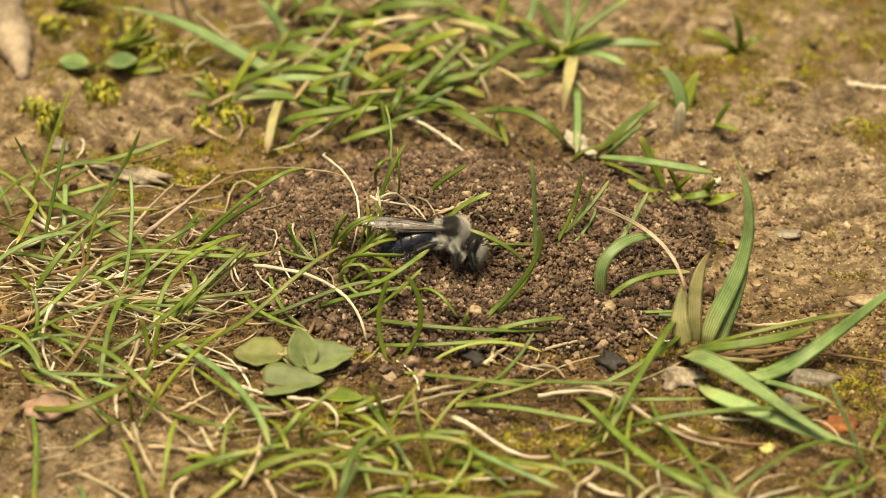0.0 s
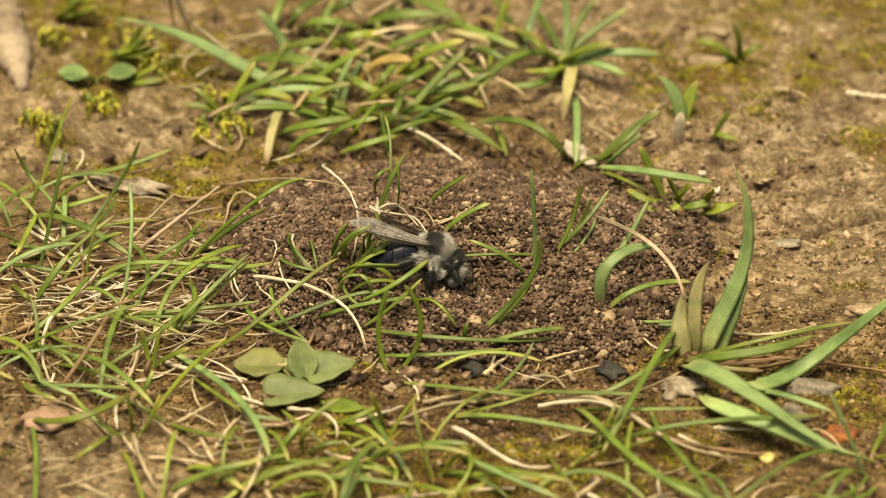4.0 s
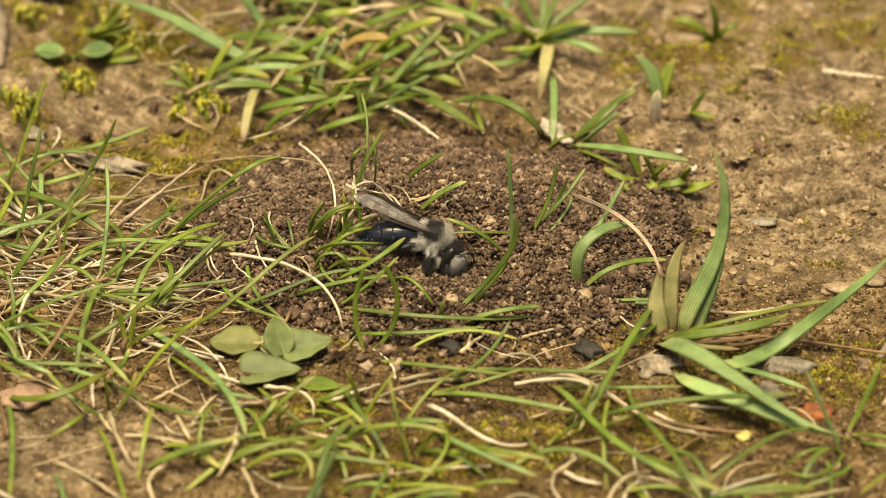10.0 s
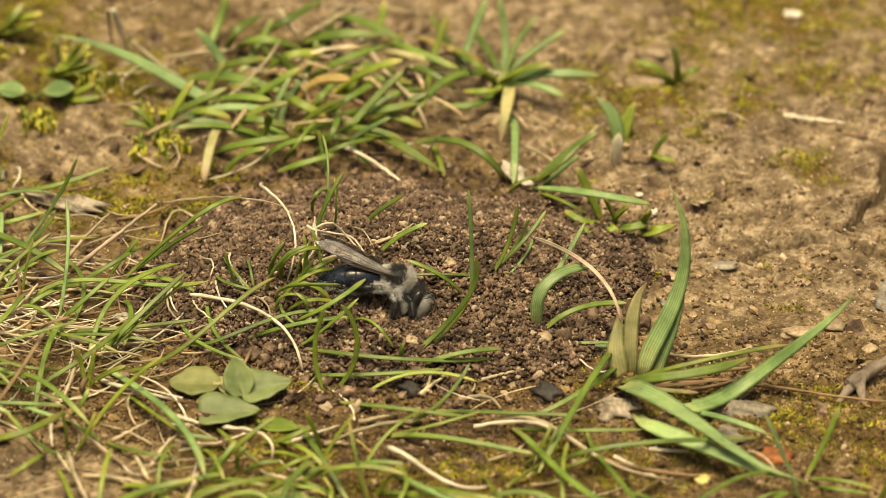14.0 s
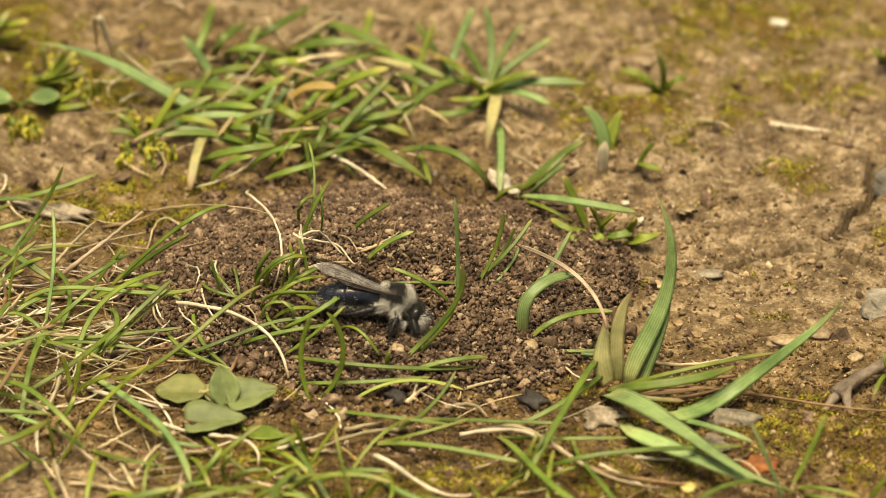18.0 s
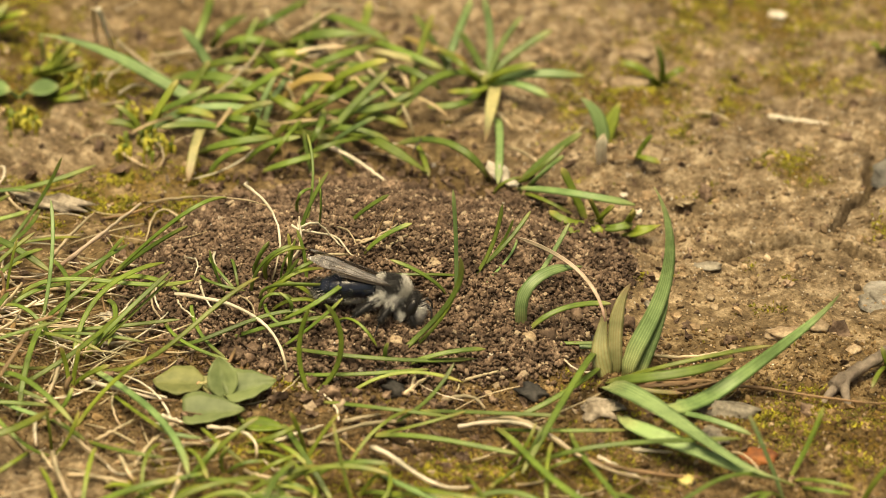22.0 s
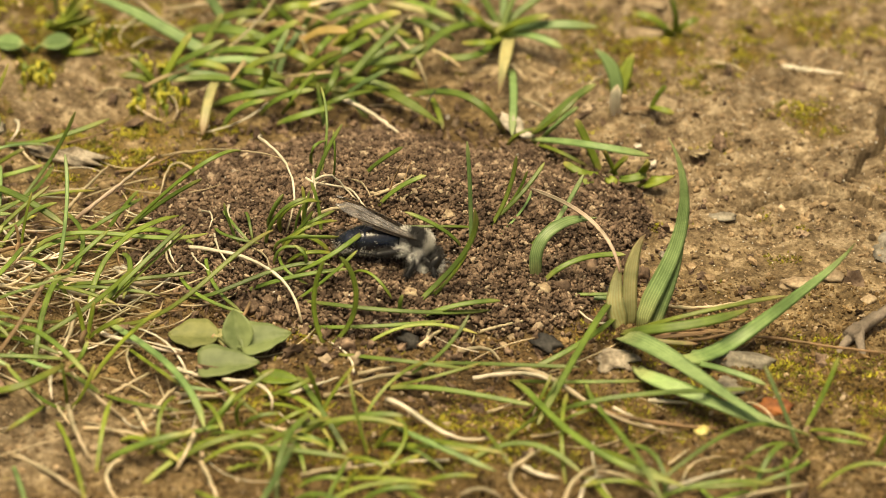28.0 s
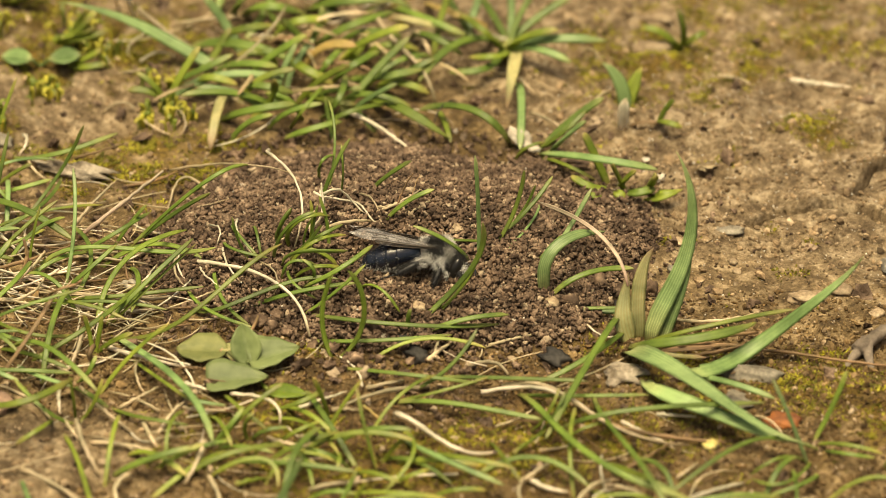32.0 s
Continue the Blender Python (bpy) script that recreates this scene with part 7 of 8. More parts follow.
# ---- the bee ----
def bee_materials():
    shell, t, b = material("black_cuticle")
    co = object_coord(t)
    fine = noise_tex(t, co, 4000.0, 3)
    c = ramp(t, noise_tex(t, co, 500.0, 3).outputs["Fac"], (0.3, (0.006, 0.006, 0.007)), (0.7, (0.016, 0.016, 0.018)))
    t.links.new(c.outputs["Color"], b.inputs["Base Color"])
    b.inputs["Roughness"].default_value = 0.5
    bump(t, b, fine.outputs["Fac"], 0.3, 0.03 * MM)
    blue, t, b = material("blue_black_cuticle")
    co = object_coord(t)
    c = ramp(t, noise_tex(t, co, 400.0, 3).outputs["Fac"], (0.3, (0.004, 0.005, 0.009)), (0.7, (0.012, 0.021, 0.043)))
    t.links.new(c.outputs["Color"], b.inputs["Base Color"])
    b.inputs["Roughness"].default_value = 0.25
    b.inputs["Specular IOR Level"].default_value = 0.75
    bump(t, b, noise_tex(t, co, 1500.0, 4).outputs["Fac"], 0.6, 0.08 * MM)
    eye_m, t, b = material("dark_compound_eye")
    b.inputs["Base Color"].default_value = (0.010, 0.009, 0.008, 1)
    vor = t.nodes.new("ShaderNodeTexVoronoi")
    vor.inputs["Scale"].default_value = 9000
    t.links.new(object_coord(t), vor.inputs["Vector"])
    bump(t, b, vor.outputs["Distance"], 0.3, 0.02 * MM)
    b.inputs["Roughness"].default_value = 0.34
    hair = []
    for name, lo, hi in (("grey_hair", (0.24, 0.232, 0.21), (0.74, 0.72, 0.67)), ("white_hair", (0.55, 0.54, 0.51), (0.88, 0.87, 0.84)), ("black_hair", (0.008, 0.008, 0.008), (0.035, 0.032, 0.030))):
        h, t, b = material(name)
        rnd = t.nodes.new("ShaderNodeNewGeometry").outputs["Random Per Island"]
        c = ramp(t, rnd, (0.0, lo), (1.0, hi))
        t.links.new(c.outputs["Color"], b.inputs["Base Color"])
        b.inputs["Roughness"].default_value = 0.6
        hair.append(h)
    wing, t, b = material("smoky_wing")
    co = object_coord(t)
    c = ramp(t, noise_tex(t, co, 520.0, 5).outputs["Fac"], (0.38, (0.17, 0.160, 0.158)), (0.62, (0.44, 0.42, 0.41)))
    t.links.new(c.outputs["Color"], b.inputs["Base Color"])
    b.inputs["Roughness"].default_value = 0.24
    b.inputs["Specular IOR Level"].default_value = 1.0
    bump(t, b, noise_tex(t, co, 900.0, 3).outputs["Fac"], 0.8, 0.15 * MM)
    clear = t.nodes.new("ShaderNodeBsdfTransparent")
    clear.inputs["Color"].default_value = (0.80, 0.765, 0.725, 1)
    ms = t.nodes.new("ShaderNodeMixShader")
    ms.inputs["Fac"].default_value = 0.42
    t.links.new(clear.outputs["BSDF"], ms.inputs[1])
    t.links.new(b.outputs["BSDF"], ms.inputs[2])
    t.links.new(ms.outputs["Shader"], t.nodes["Material Output"].inputs["Surface"])
    vein, t, b = material("dark_wing_vein")
    b.inputs["Base Color"].default_value = (0.06, 0.045, 0.034, 1)
    b.inputs["Roughness"].default_value = 0.4
    return shell, blue, eye_m, *hair, wing, vein


SHELL, BLUE_SHELL, EYE_DARK, PALE_HAIR, WHITE_HAIR, DARK_HAIR, WING, VEIN = bee_materials()


def ellipsoid(center, radii, level=3):
    v, f = (ICO2, ICO3)[level - 2]
    return v * np.asarray(radii) + np.asarray(center), f


def hairs(center, radii, n, length, keep, seed, flow=(-0.4, 0, 0.1), thick=0.012, spread=0.30):
    """A coat of fine hairs on an ellipsoid, where keep(direction) allows."""
    g = np.random.default_rng(seed)
    d = g.normal(size=(n * 8, 3))
    d /= np.linalg.norm(d, axis=1)[:, None]
    d = d[keep(d + g.normal(0, 0.10, d.shape))][:n]
    k = len(d)
    r, c = np.asarray(radii, float), np.asarray(center, float)
    root = c + d * r * 0.98
    nor = d / r
    nor /= np.linalg.norm(nor, axis=1)[:, None]
    way = nor + np.asarray(flow) + g.normal(0, spread, (k, 3))
    way /= np.linalg.norm(way, axis=1)[:, None]
    L = length * g.uniform(0.55, 1.15, k)[:, None]
    bend = g.normal(0, 0.22, (k, 3)) + np.asarray(flow) * 0.3
    mid = root + way * L * 0.55
    tip = root + (way + bend) * L
    a = np.cross(way, (0.31, 0.52, 0.79))
    a /= np.linalg.norm(a, axis=1)[:, None]
    b = np.cross(way, a)
    rings = []
    for p, w in ((root, thick), (mid, thick * 0.75)):
        rings += [p + w * a, p + w * (-0.5 * a + 0.866 * b), p + w * (-0.5 * a - 0.866 * b)]
    v = np.stack(rings + [tip], 1)
    o = (np.arange(k) * 7)[:, None]
    f = []
    for j in range(3):
        q = (j + 1) % 3
        f += np.concatenate([o + j, o + q, o + 3 + q, o + 3 + j], 1).tolist()
        f += np.concatenate([o + 3 + j, o + 3 + q, o + 6], 1).tolist()
    return v.reshape(-1, 3), f


def lathe_x(profile, squash=0.88, sides=28):
    """A body turned about x: profile of (x, radius, z of the axis)."""
    p = np.asarray(profile, float)
    a = np.arange(sides) * 2 * np.pi / sides
    v = np.stack([np.repeat(p[:, :1], sides, 1), p[:, 1:2] * np.cos(a), p[:, 1:2] * np.sin(a) * squash + p[:, 2:3]], -1)
    n = len(p)
    f = [(i * sides + j, (i + 1) * sides + j, (i + 1) * sides + (j + 1) % sides, i * sides + (j + 1) % sides) for i in range(n - 1) for j in range(sides)]
    f += [tuple(range(sides)), tuple((n - 1) * sides + j for j in range(sides))[::-1]]
    return v.reshape(-1, 3), f


BEE_SIZE = 1.0


def piece(name, geo, mat, parent, label="", smooth=True):
    return mesh_object(name, np.asarray(geo[0]) * BEE_SIZE, geo[1], mat, parent, label, None, smooth)


def hold(name, parent, x, y, z, geo, mat, label=""):
    """A part built round its own joint, which sits at x, y, z on its parent."""
    ob = piece(name, geo, mat, parent, label)
    ob.location = Vector((x, y, z)) * MM * BEE_SIZE
    return ob


def wing_geo(length, width, side):
    """A wing folded back along -x, its front edge outward, with a thin double skin and its veins."""
    ns, nc = 18, 9
    s = np.linspace(0, 1, ns)
    front = side * (0.10 + 0.30 * np.sin(np.pi * s ** 0.9) * 0.5) * width * 0.55 - side * width * 0.30 * np.clip((s - 0.80) / 0.20, 0, 1) ** 2
    back = front - side * width * (0.20 + 0.80 * np.minimum(1, s * 1.45) ** 0.9) * np.sqrt(np.clip(1 - (np.clip(s - 0.70, 0, 1) / 0.305) ** 2.4, 0.012, 1))
    x = -length * s
    top, bot = [], []
    for i in range(ns):
        for j in range(nc):
            c = j / (nc - 1)
            round_off = -length * 0.05 * (s[i] ** 6) * (-(abs(c - 0.35) * 1.6) ** 2)
            z = 0.10 * math.sin(c * 9 + s[i] * 3) * s[i] + 0.18 * s[i] * (1 - c)
            p = np.array([x[i] + round_off, front[i] * (1 - c) + back[i] * c, z])
            top.append(p + (0, 0, 0.012))
            bot.append(p - (0, 0, 0.012))
    v = np.array(top + bot)
    o = ns * nc
    f = []
    for i in range(ns - 1):
        for j in range(nc - 1):
            a = i * nc + j
            f += [(a, a + 1, a + nc + 1, a + nc), (o + a, o + a + nc, o + a + nc + 1, o + a + 1)]
    edge = [j for j in range(nc)] + [i * nc + nc - 1 for i in range(1, ns)] + [(ns - 1) * nc + j for j in range(nc - 2, -1, -1)] + [i * nc for i in range(ns - 2, 0, -1)]
    f += [(edge[k], o + edge[k], o + edge[(k + 1) % len(edge)], edge[(k + 1) % len(edge)]) for k in range(len(edge))]

    def at(si, c):
        i = min(max(si, 0), 1) * (ns - 1)
        i0 = min(int(i), ns - 2)
        j = min(max(c, 0), 1) * (nc - 1)
        j0 = min(int(j), nc - 2)
        grid = v[:o].reshape(ns, nc, 3)
        a = grid[i0, j0] * (1 - i + i0) + grid[i0 + 1, j0] * (i - i0)
        b = grid[i0, j0 + 1] * (1 - i + i0) + grid[i0 + 1, j0 + 1] * (i - i0)
        return a * (1 - j + j0) + b * (j - j0)
    lines = (((0, 0.02), (0.35, 0.0), (0.72, 0.0)), ((0, 0.25), (0.3, 0.22), (0.55, 0.20), (0.72, 0.06)), ((0.05, 0.5), (0.3, 0.52), (0.5, 0.60), (0.66, 0.58)),
             ((0.42, 0.20), (0.44, 0.40), (0.45, 0.58)), ((0.55, 0.20), (0.57, 0.40), (0.60, 0.60)), ((0.55, 0.40), (0.66, 0.36), (0.74, 0.28), (0.72, 0.06)),
             ((0.30, 0.22), (0.33, 0.52)), ((0.05, 0.75), (0.25, 0.82), (0.45, 0.85)), ((0.33, 0.52), (0.36, 0.84)), ((0.66, 0.58), (0.80, 0.62)), ((0.68, 0.36), (0.70, 0.58)))
    veins = []
    for k, line in enumerate(lines):
        pts = []
        for (s0, c0), (s1, c1) in zip(line, line[1:]):
            pts += [at(s0 + (s1 - s0) * q, c0 + (c1 - c0) * q) for q in (0, 0.33, 0.67)]
        pts.append(at(*line[-1]))
        veins.append(tube(np.array(pts) + (0, 0, 0.015), 0.07 if k == 0 else 0.024, 5))
    return (v, f), merged(veins)[:2]


def leg_geo(joints, radii):
    """One leg: rods between joints, thickest near each upper end."""
    out = []
    for k, (a, b) in enumerate(zip(joints, joints[1:])):
        s = np.linspace(0, 1, 9)[:, None]
        out.append(tube(np.asarray(a) * (1 - s) + np.asarray(b) * s, radii[k] * (0.65 + 0.55 * np.sin(np.pi * (0.15 + 0.7 * s[:, 0]))), 9))
    return out


def rod_hairs(a, b, r, n, length, seed):
    c, L = (np.asarray(a) + b) / 2, np.linalg.norm(np.asarray(b) - a)
    v, f = hairs((0, 0, 0), (L * 0.5, r, r), n, length, lambda d: np.abs(d[:, 0]) < 0.95, seed, (0.3, 0, -0.2))
    q = Vector((1, 0, 0)).rotation_difference(Vector(np.asarray(b, float) - a)).to_matrix()
    return v @ np.array(q).T + c, f


def build_bee():
    bee = empty("bee", 0, 0, 0, "ashy grey-haired black mining bee digging in the soil", "bee")
    thorax = piece("thorax", ellipsoid((0, 0, 0), (1.65, 1.45, 1.4)), SHELL, bee)
    c, r = (0, 0, 0), (1.65, 1.45, 1.4)
    front = lambda d: (d[:, 0] > 0.46) & (d[:, 2] > -0.55)
    rear = lambda d: (d[:, 0] < -0.70) & (d[:, 2] > -0.3)
    flank = lambda d: (d[:, 2] < -0.08) & (np.abs(d[:, 1]) > 0.3) & ((np.abs(d[:, 0] - 0.30) < 0.32) | (np.abs(d[:, 0] + 0.45) < 0.20))
    middle = lambda d: (d[:, 0] < 0.48) & (d[:, 0] > -0.66) & (d[:, 2] > -0.15)
    piece("collar_hair", hairs(c, r, 2200, 0.68, front, 1, (-0.35, 0, 0.45)), PALE_HAIR, thorax, "dense grey-white ruff of hair")
    piece("rear_hair", hairs(c, r, 1500, 0.60, rear, 2, (-0.4, 0, 0.3)), PALE_HAIR, thorax, "grey-white hair")
    piece("flank_hair", hairs(c, r, 1400, 0.85, flank, 3, (-0.5, 0, -0.4)), WHITE_HAIR, thorax, "grey-white tufts on the flanks")
    piece("dorsal_hair", hairs(c, r, 2600, 0.40, middle, 4, (-0.7, 0, 0.1)), DARK_HAIR, thorax, "band of black hair")

    # abdomen, in overlapping plates, joined at the waist
    abdomen = hold("abdomen", bee, -1.45, 0, -0.1, lathe_x([(0.15, 0.45, 0), (-0.3, 0.55, 0), (-0.7, 1.0, 0.0)]), SHELL)
    L = 6.5
    radius = lambda s: 1.80 * (max(0.0, math.sin(math.pi * (0.13 + 0.84 * s) ** 0.92))) ** 0.60
    axis_z = lambda s: -0.25 * s - 0.55 * s * s
    cuts = (0.02, 0.19, 0.37, 0.55, 0.72, 0.86, 0.995)
    for k, (a, b) in enumerate(zip(cuts, cuts[1:])):
        prof = []
        for q in np.linspace(0, 1, 7):
            s = a - 0.02 * (1 - q) + (b - a + 0.02) * q
            lift = 0.03 * q if k < 5 else 0
            prof.append((-0.3 - L * s, max(0.08, radius(s) + lift - 0.05 * (1 - q)), axis_z(s)))
        prof.append((prof[-1][0] - 0.02, max(0.05, prof[-1][1] - 0.10), prof[-1][2]))
        plate = piece("tergite", lathe_x(prof), BLUE_SHELL, abdomen)
        mid_s = b - 0.02
        piece("fringe", hairs((-0.3 - L * mid_s, 0, axis_z(mid_s)), (0.12, radius(mid_s), radius(mid_s) * 0.88), 80, 0.28, lambda d: (np.abs(d[:, 0]) < 0.5) & (d[:, 2] < 0.0), 300 + k, (-1.2, 0, 0.0), 0.010), PALE_HAIR, plate, "thin pale fringe")
    ac, ar = (-0.3 - L * 0.5, 0, -0.35), (L * 0.5, 1.74, 1.52)
    piece("belly_hair", hairs(ac, ar, 1200, 0.5, lambda d: d[:, 2] < -0.45, 5, (-0.5, 0, -0.2)), PALE_HAIR, abdomen, "pale fringe under the abdomen")
    piece("tail_hair", hairs((-0.3 - L * 0.86, 0, -0.6), (1.0, 1.15, 1.0), 420, 0.42, lambda d: d[:, 0] < -0.1, 6, (-0.8, 0, -0.1)), DARK_HAIR, abdomen, "black hair at the tip")
    piece("tail_fringe", hairs((-0.3 - L * 0.84, 0, -0.7), (0.9, 1.1, 0.95), 420, 0.75, lambda d: (d[:, 2] < 0.0), 66, (-0.6, 0, -0.3)), PALE_HAIR, abdomen, "pale fringe at the tip")
    piece("back_hair", hairs(ac, ar, 200, 0.20, lambda d: (d[:, 2] > 0.0), 67, (-0.7, 0, 0.1), 0.009), PALE_HAIR, abdomen, "sparse short hair")

    # head, hanging from the neck
    head = hold("head", bee, 1.72, 0, -0.62, ellipsoid((0.62, 0, -0.72), (0.86, 1.70, 1.62)), SHELL)
    for sgn in (-1, 1):
        piece("eye", ellipsoid((0.66, sgn * 1.30, -0.58), (0.60, 0.50, 1.22)), EYE_DARK, head, "dark glossy compound eye")
        scape = [(1.25, sgn * 0.40, -0.45), (1.65, sgn * 0.72, 0.12), (1.95, sgn * 0.92, 0.48)]
        flag = [scape[-1], (2.4, sgn * 1.15, 0.36), (2.8, sgn * 1.35, -0.1), (2.9, sgn * 1.45, -0.7)]
        piece("antenna", merged([tube(through_points(scape, 6), 0.09, 7), tube(through_points(flag, 16), 0.085 + 0.02 * (np.arange(16) % 2), 8)])[:2], SHELL, head)
        piece("mandible", tube(through_points([(0.85, sgn * 0.80, -1.75), (1.25, sgn * 0.70, -2.15), (1.35, sgn * 0.15, -2.5)], 8), np.linspace(0.26, 0.07, 8), 8), SHELL, head)
    face_c, face_r = (0.62, 0, -0.72), (0.86, 1.70, 1.62)
    piece("face_hair", hairs(face_c, face_r, 1700, 0.95, lambda d: (d[:, 0] > 0.38) & (d[:, 2] < 0.30) & (d[:, 2] > -0.80) & (np.abs(d[:, 1]) < 0.72), 7, (0.45, 0, 0.0), 0.022, 0.4), WHITE_HAIR, head, "thick white hair on the face")
    piece("cheek_hair", hairs(face_c, face_r, 600, 0.75, lambda d: (d[:, 0] < -0.15) & (d[:, 2] < -0.25), 8, (-0.3, 0, -0.4)), WHITE_HAIR, head, "white hair below the eyes")
    piece("crown_hair", hairs(face_c, face_r, 900, 0.5, lambda d: (d[:, 2] > 0.45), 9, (-0.2, 0, 0.4)), DARK_HAIR, head, "black hair on the crown")

    # wings
    wings = []
    for sgn, tag in ((-1, "near"), (1, "far")):
        for nm, ln, wd, dz in (("forewing", 9.2, 1.8, 0.0), ("hindwing", 6.0, 1.25, -0.16)):
            skin, veins = wing_geo(ln, wd, sgn)
            w = hold(nm, bee, -0.15 if nm == "forewing" else -0.6, sgn * 1.2, 0.62 + dz, skin, WING, "smoky translucent brown wing")
            w.rotation_euler = (radians(-sgn * 34), radians(2), radians(-sgn * 7))
            piece("venation", veins, VEIN, w, "dark branching veins")
            wings.append(w)
        wings[-1]["label"] = "smaller smoky translucent hind wing"

    # legs: upper part keyed at the hip, shin and foot fixed to it
    legs = []
    plans = (("foreleg", 1.05, 0.75, (0, 0, 0), (1.05, -0.75, -0.55), (1.55, -1.25, -2.0), (2.45, -1.2, -3.1), 0.24),
             ("middle_leg", 0.1, 0.95, (0, 0, 0), (0.35, -1.35, -0.4), (0.1, -2.0, -2.1), (0.35, -2.7, -3.4), 0.25),
             ("hind_leg", -0.95, 0.95, (0, 0, 0), (-1.0, -1.3, -0.2), (-2.6, -1.75, -1.6), (-4.3, -1.8, -2.6), 0.29))
    for nm, hx, hy, a, b, c_, d, rad in plans:
        for sgn in (-1, 1):
            flip = lambda p: np.array([p[0], p[1] * -sgn, p[2]])
            j = [flip(p) for p in (a, b, c_, d)]
            rods = leg_geo(j, (rad, rad * 1.1, rad * 0.5))
            leg = hold(nm, bee, hx, sgn * hy, -1.05, rods[0][:2], SHELL)
            shin = piece("tibia", rods[1][:2], SHELL, leg)
            foot = []
            for q in range(5):
                p0, p1 = j[2] + (j[3] - j[2]) * q / 5, j[2] + (j[3] - j[2]) * (q + 0.9) / 5
                foot.append(tube([p0, (p0 + p1) / 2, p1], [rad * 0.42, rad * 0.5, rad * 0.36] if q == 0 else [rad * 0.26, rad * 0.34, rad * 0.27], 7))
            piece("tarsus", merged(foot)[:2], SHELL, leg)
            seed = int(40 + hx * 7 + sgn)
            piece("femur_hair", rod_hairs(j[0], j[1], rad * 0.95, 420, 0.6, seed), WHITE_HAIR if nm != "foreleg" else DARK_HAIR, leg, "tuft of hair")
            piece("tibia_hair", rod_hairs(j[1], j[2], rad * 1.1, 520 if nm != "foreleg" else 320, 0.55, seed + 9), DARK_HAIR, leg, "fringe of hair")
            legs.append(leg)
    return bee, abdomen, head, wings, legs


BEE, ABDOMEN, HEAD, WINGS, LEGS = build_bee()




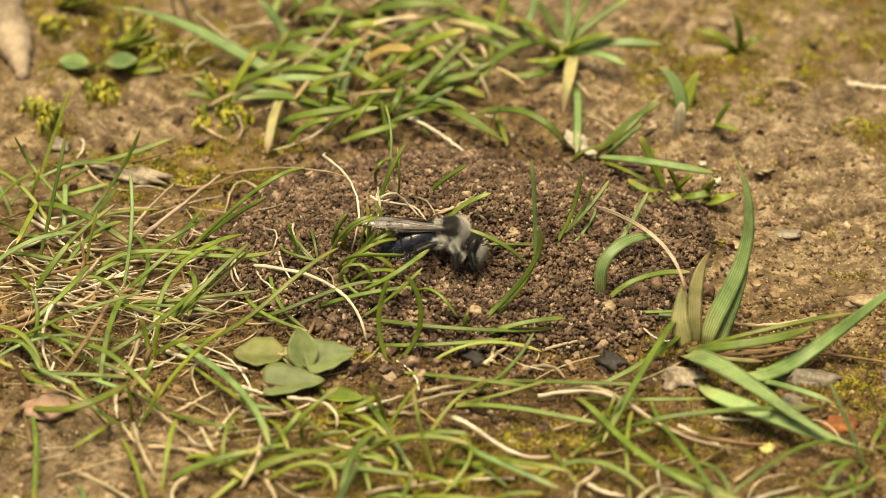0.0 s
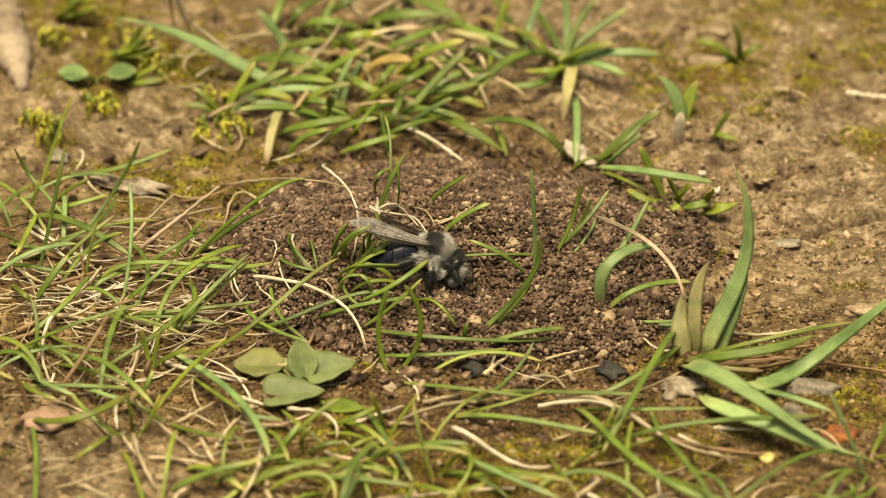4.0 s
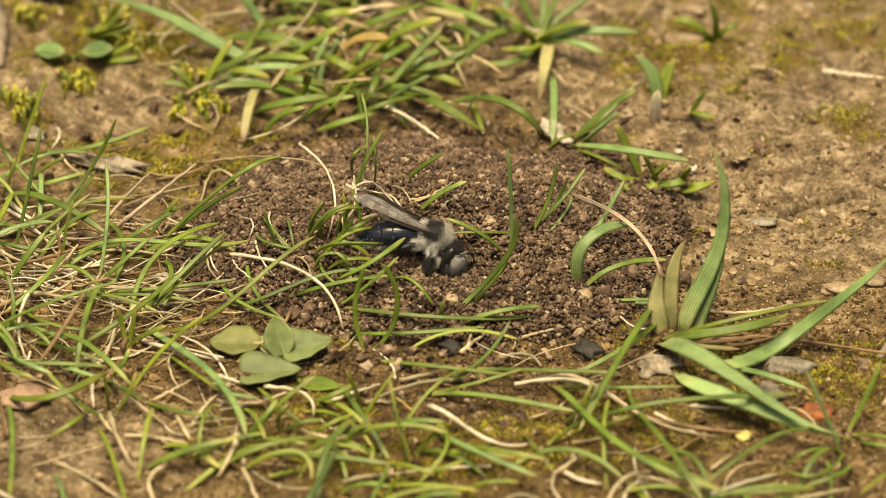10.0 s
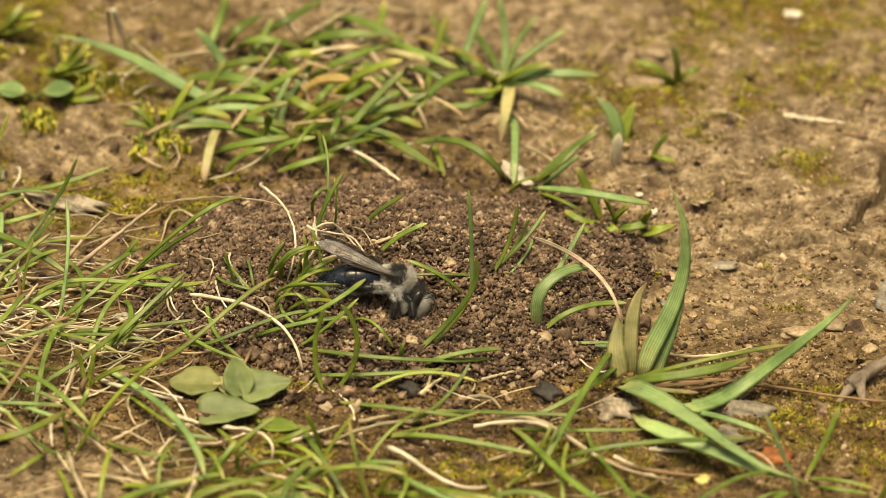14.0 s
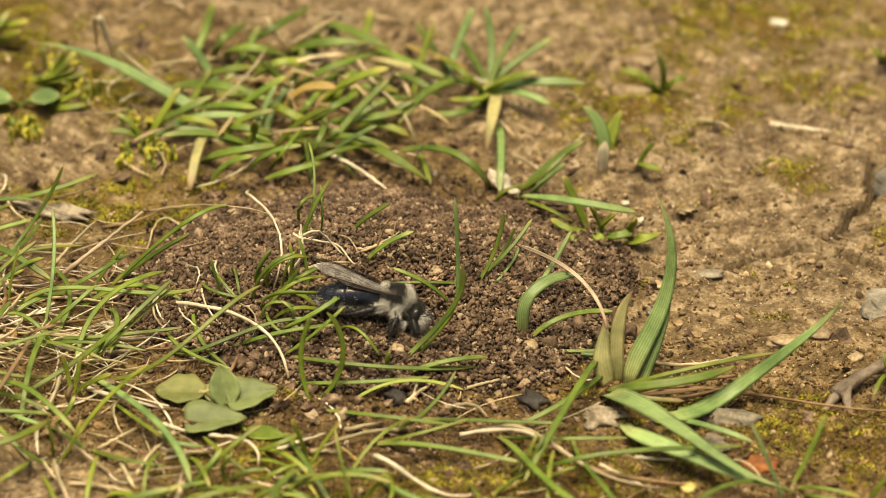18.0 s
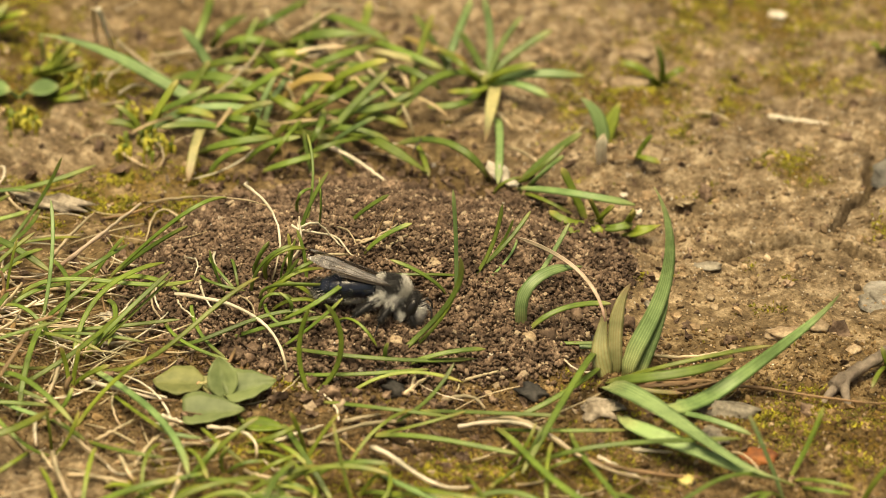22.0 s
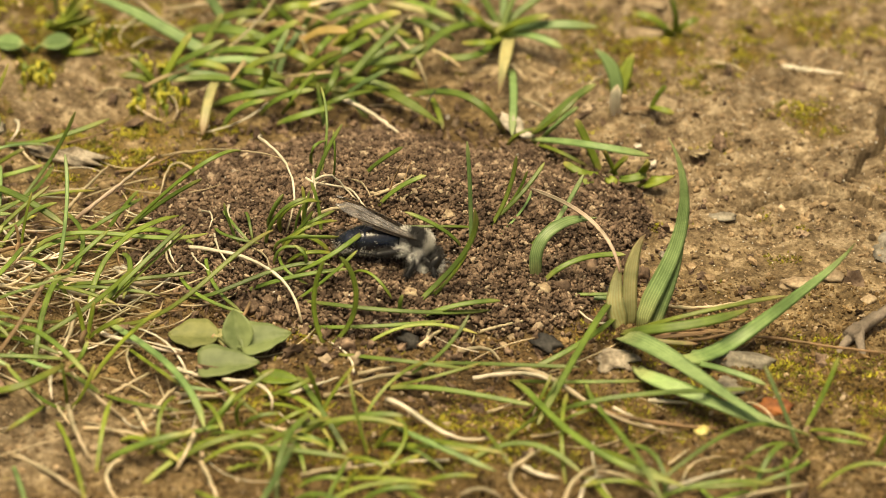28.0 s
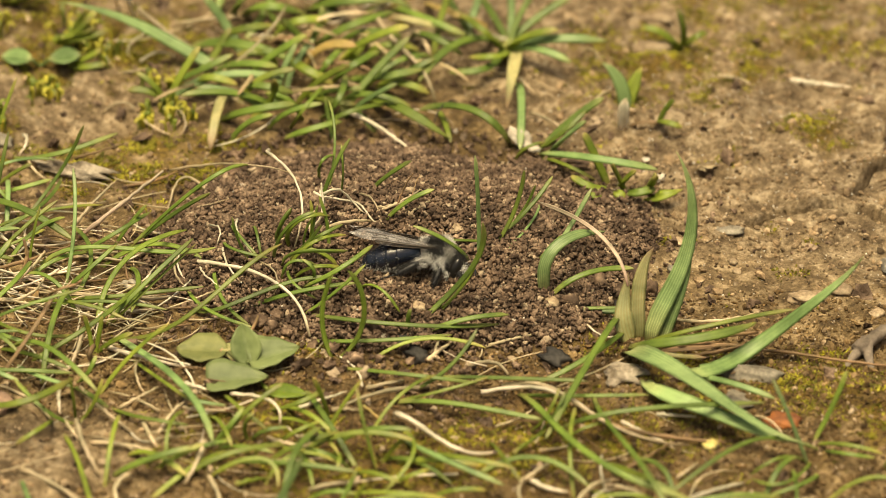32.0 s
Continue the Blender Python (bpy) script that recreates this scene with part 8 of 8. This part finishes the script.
def motions():
    """The bee digs: it shoves its head into the soil, heaves its tail, and kicks with its legs."""
    walk(BEE, [(t, pose(x * MM, y * MM, z * MM, roll, nod, turn)) for t, x, y, z, roll, nod, turn in (
        (0, 0.94, -7.01, 6.59, -17, 4.7, 0),
        (0.5, 0.46, -7.54, 6.41, -12.7, 7.4, -0.5),
        (1, 0.67, -7.80, 6.24, -15, 10, -1),
        (1.5, 1.30, -7.56, 6.26, -13.3, 8.2, -1.5),
        (2, 1.53, -7.60, 6.21, -19, 6, -2),
        (2.5, 1.94, -6.73, 6.75, -17.7, 3.1, -2.5),
        (3, 1.60, -6.77, 6.79, -21, -0.6, -3),
        (3.5, 0.33, -7.71, 6.53, -16, 1.5, -4.8),
        (5.5, -1.72, -9.10, 8.11, -14.8, 25.1, -24.2),
        (6, -1.00, -9.19, 7.57, -17.1, 19.8, -24),
        (6.5, -1.13, -9.26, 7.16, -18, 15.4, -23.5),
        (7, -1.08, -7.77, 7.10, -16.9, 11.1, -23),
        (7.5, -0.67, -8.26, 6.74, -14.5, 13.9, -20.5),
        (8, -0.67, -8.53, 6.59, -12.4, 16.5, -17),
        (8.5, -0.48, -8.58, 6.44, -12.1, 12.9, -12.5),
        (9, 0.53, -9.03, 5.83, -13.8, 9.1, -13),
        (9.5, 0.67, -8.90, 6.07, -16.3, 11, -13.5),
        (10, 1.63, -9.07, 5.89, -17.9, 13.1, -14),
        (10.5, 1.09, -10.37, 5.94, -17.5, 14.1, -14.5),
        (11, 1.46, -10.14, 5.82, -15.4, 15.1, -15),
        (11.5, 0.99, -9.41, 6.10, -13.1, 21, -23.5),
        (12, 0.65, -9.08, 6.32, -12, 22.8, -26),
        (12.5, 0.92, -9.04, 6.19, -13, 19.5, -21.8),
        (13, 1.12, -9.41, 5.98, -15.3, 12.8, -13.7),
        (13.5, 1.27, -9.70, 5.89, -17.5, 12.4, -12.5),
        (14, 1.91, -9.22, 5.76, -17.9, 12.2, -11.3),
        (14.5, 2.28, -9.21, 5.66, -16.4, 11.9, -10.2),
        (15, 2.42, -9.09, 5.69, -13.9, 11.7, -9),
        (15.5, 2.68, -9.01, 5.70, -12.2, 12.3, -8.4),
        (17.5, 3.71, -10.87, 5.56, -18, 14.6, -5.9),
        (18, 3.18, -11.41, 5.85, -17.2, 15.3, -5.2),
        (18.5, 3.86, -10.96, 5.59, -14.9, 11.1, -4.6),
        (19, 4.19, -10.81, 5.52, -12.7, 7.4, -4),
        (19.5, 4.25, -10.53, 5.67, -12, 8.3, -4.6),
        (20, 4.75, -12.06, 6.24, -13.4, 9.4, -5.2),
        (20.5, 3.39, -10.04, 6.05, -15.9, 9.5, -5.9),
        (21, 2.96, -10.00, 5.98, -17.7, 9.7, -6.5),
        (21.5, 2.88, -10.17, 5.85, -17.7, 10.7, -7.1),
        (22, 2.98, -11.20, 5.89, -15.9, 12, -7.8),
        (22.5, 3.16, -11.62, 5.83, -13.4, 15.9, -8.4),
        (23, 3.28, -10.81, 5.57, -12, 19.7, -9),
        (23.5, 4.16, -13.68, 6.21, -12.7, 16.3, -8.6),
        (24, 4.63, -10.62, 5.41, -14.9, 13.2, -8.2),
        (24.5, 4.65, -11.18, 5.51, -17.2, 12, -7.8),
        (25, 4.81, -10.68, 5.41, -18, 10.8, -7.4),
        (25.5, 4.18, -9.70, 5.38, -16.8, 12.4, -7.1),
        (27.5, 3.92, -10.14, 5.26, -13.9, 18.4, -5.5),
        (28, 3.86, -10.48, 5.26, -16.4, 19.8, -5.1),
        (28.5, 4.24, -10.75, 5.27, -17.9, 18, -4.7),
        (29, 4.77, -10.28, 5.25, -17.5, 15.9, -4.3),
        (29.5, 5.24, -11.07, 5.36, -15.3, 15.9, -3.9),
        (30, 5.20, -11.32, 5.38, -13, 15.9, -3.6),
        (30.5, 6.41, -11.01, 5.27, -12, 16.2, -3.2),
        (31, 4.76, -8.65, 5.09, -13.1, 16, -2.8),
        (32, 5.28, -8.72, 4.87, -17.5, 8.4, -2),
    )])
    walk(ABDOMEN, [(t, pose(-1.45 * MM, 0, -0.1 * MM, 0, bend, 0)) for t, bend in (
        (0, -21.2), (0.5, -21.2), (1, -21.1), (1.5, -20.8), (2, -20.3), (2.5, -24.4), (3, -28.3), (3.5, -27.7), (5.5, -24.9), (6, -24.1), (6.5, -24.5), (7, -24.9), (7.5, -23.6), (8, -22.3), (8.5, -20.8), (9, -19.1), (9.5, -18.7), (10, -18.1), (10.5, -16), (11, -13.8), (11.5, -19.5), (12, -21.3), (12.5, -21.1), (13, -17.6), (13.5, -15.7), (14, -14.1), (14.5, -14.4), (15, -14.6), (15.5, -13.9), (17.5, -11), (18, -10.2), (18.5, -11.9), (19, -13.4), (19.5, -13.1), (20, -12.7), (20.5, -13.2), (21, -13.8), (21.5, -12.5), (22, -11.2), (22.5, -11.2), (23, -11.2), (23.5, -11.7), (24, -12), (24.5, -11.2), (25, -10.3), (25.5, -11.5), (27.5, -15.5), (28, -16.3), (28.5, -14.3), (29, -12), (29.5, -12.8), (30, -13.7), (30.5, -15.9), (31, -17.8), (32, -16))])
    walk(HEAD, [(t, pose(1.72 * MM, 0, -0.62 * MM, 0, 0.5 * nod, swing)) for t, nod, swing in (
        (0, 38.5, 0), (0.5, 38.6, 8.2), (1, 38.3, 6.7), (1.5, 37.9, -2.7), (2, 36.8, -8.9), (2.5, 44.6, -4.6), (3, 52, 5.2), (3.5, 51.1, 8.8), (5.5, 45.6, 0.8), (6, 44.1, 8.5), (6.5, 44.9, 6.2), (7, 45.7, -3.4), (7.5, 43.1, -9), (8, 40.7, -3.9), (8.5, 37.8, 5.8), (9, 34.5, 8.7), (9.5, 33.7, 1.3), (10, 32.7, -7.6), (10.5, 28.7, -7.5), (11, 24.3, 1.5), (11.5, 35.3, 8.7), (12, 38.7, 5.6), (12.5, 38.3, -4.1), (13, 31.6, -9), (13.5, 28.1, -3.2), (14, 25, 6.4), (14.5, 25.5, 8.4), (15, 25.9, 0.5), (15.5, 24.6, -8), (17.5, 19, 5), (18, 17.6, -4.8), (18.5, 20.9, -8.9), (19, 23.6, -2.5), (19.5, 23, 6.9), (20, 22.2, 8.1), (20.5, 23.2, -0.2), (21, 24.3, -8.3), (21.5, 21.9, -6.6), (22, 19.5, 3), (22.5, 19.4, 9), (23, 19.4, 4.4), (23.5, 20.5, -5.4), (24, 20.9, -8.8), (24.5, 19.5, -1.8), (25, 17.8, 7.3), (25.5, 20, 7.8), (27.5, 27.6, 3.7), (28, 29.1, 9), (28.5, 25.3, 3.7), (29, 20.9, -6), (29.5, 22.5, -8.6), (30, 24.2, -1), (30.5, 28.4, 7.7), (31, 32, 7.4), (32, 28.6, -8.8))])
    lift = ((0, -3, 0), (1, 9, 4), (2, -3, 0), (3, -2, 2), (5.5, 11, 8), (6, 8, 8), (7, 16, 8), (8, 9, 6), (9, 3, 3), (10, 5, 3), (11, 3, 3), (12, 17, 7),
            (13, 1, 3), (14, 5, 3), (15, 5, 2), (18, 2, 2), (19, 2, 2), (20, 0, 2), (22, 2, 1), (23, 5, 3), (24, 3, 2), (25, -2, 1), (28, 2, 2), (29, -2, 1),
            (30, 3, 1), (31, 2, 2), (32, -1, 0))
    for k, wing in enumerate(WINGS):
        sgn = -1 if k < 2 else 1
        place = tuple(wing.location)
        walk(wing, [(t, pose(*place, -sgn * (34 + 2.4 * out), up - 4 * (k % 2), -sgn * (3 + out))) for t, up, out in lift])
    for k, leg in enumerate(LEGS):
        place = tuple(leg.location)
        reach = (16, 12, 20)[k // 2]
        walk(leg, [(t / 4, pose(*place, 6 * math.sin(t * 1.1 + k), reach * math.sin(t * 1.9 + 2.1 * k), 8 * math.sin(t * 1.3 + 1.7 * k))) for t in range(0, 129)])


motions()
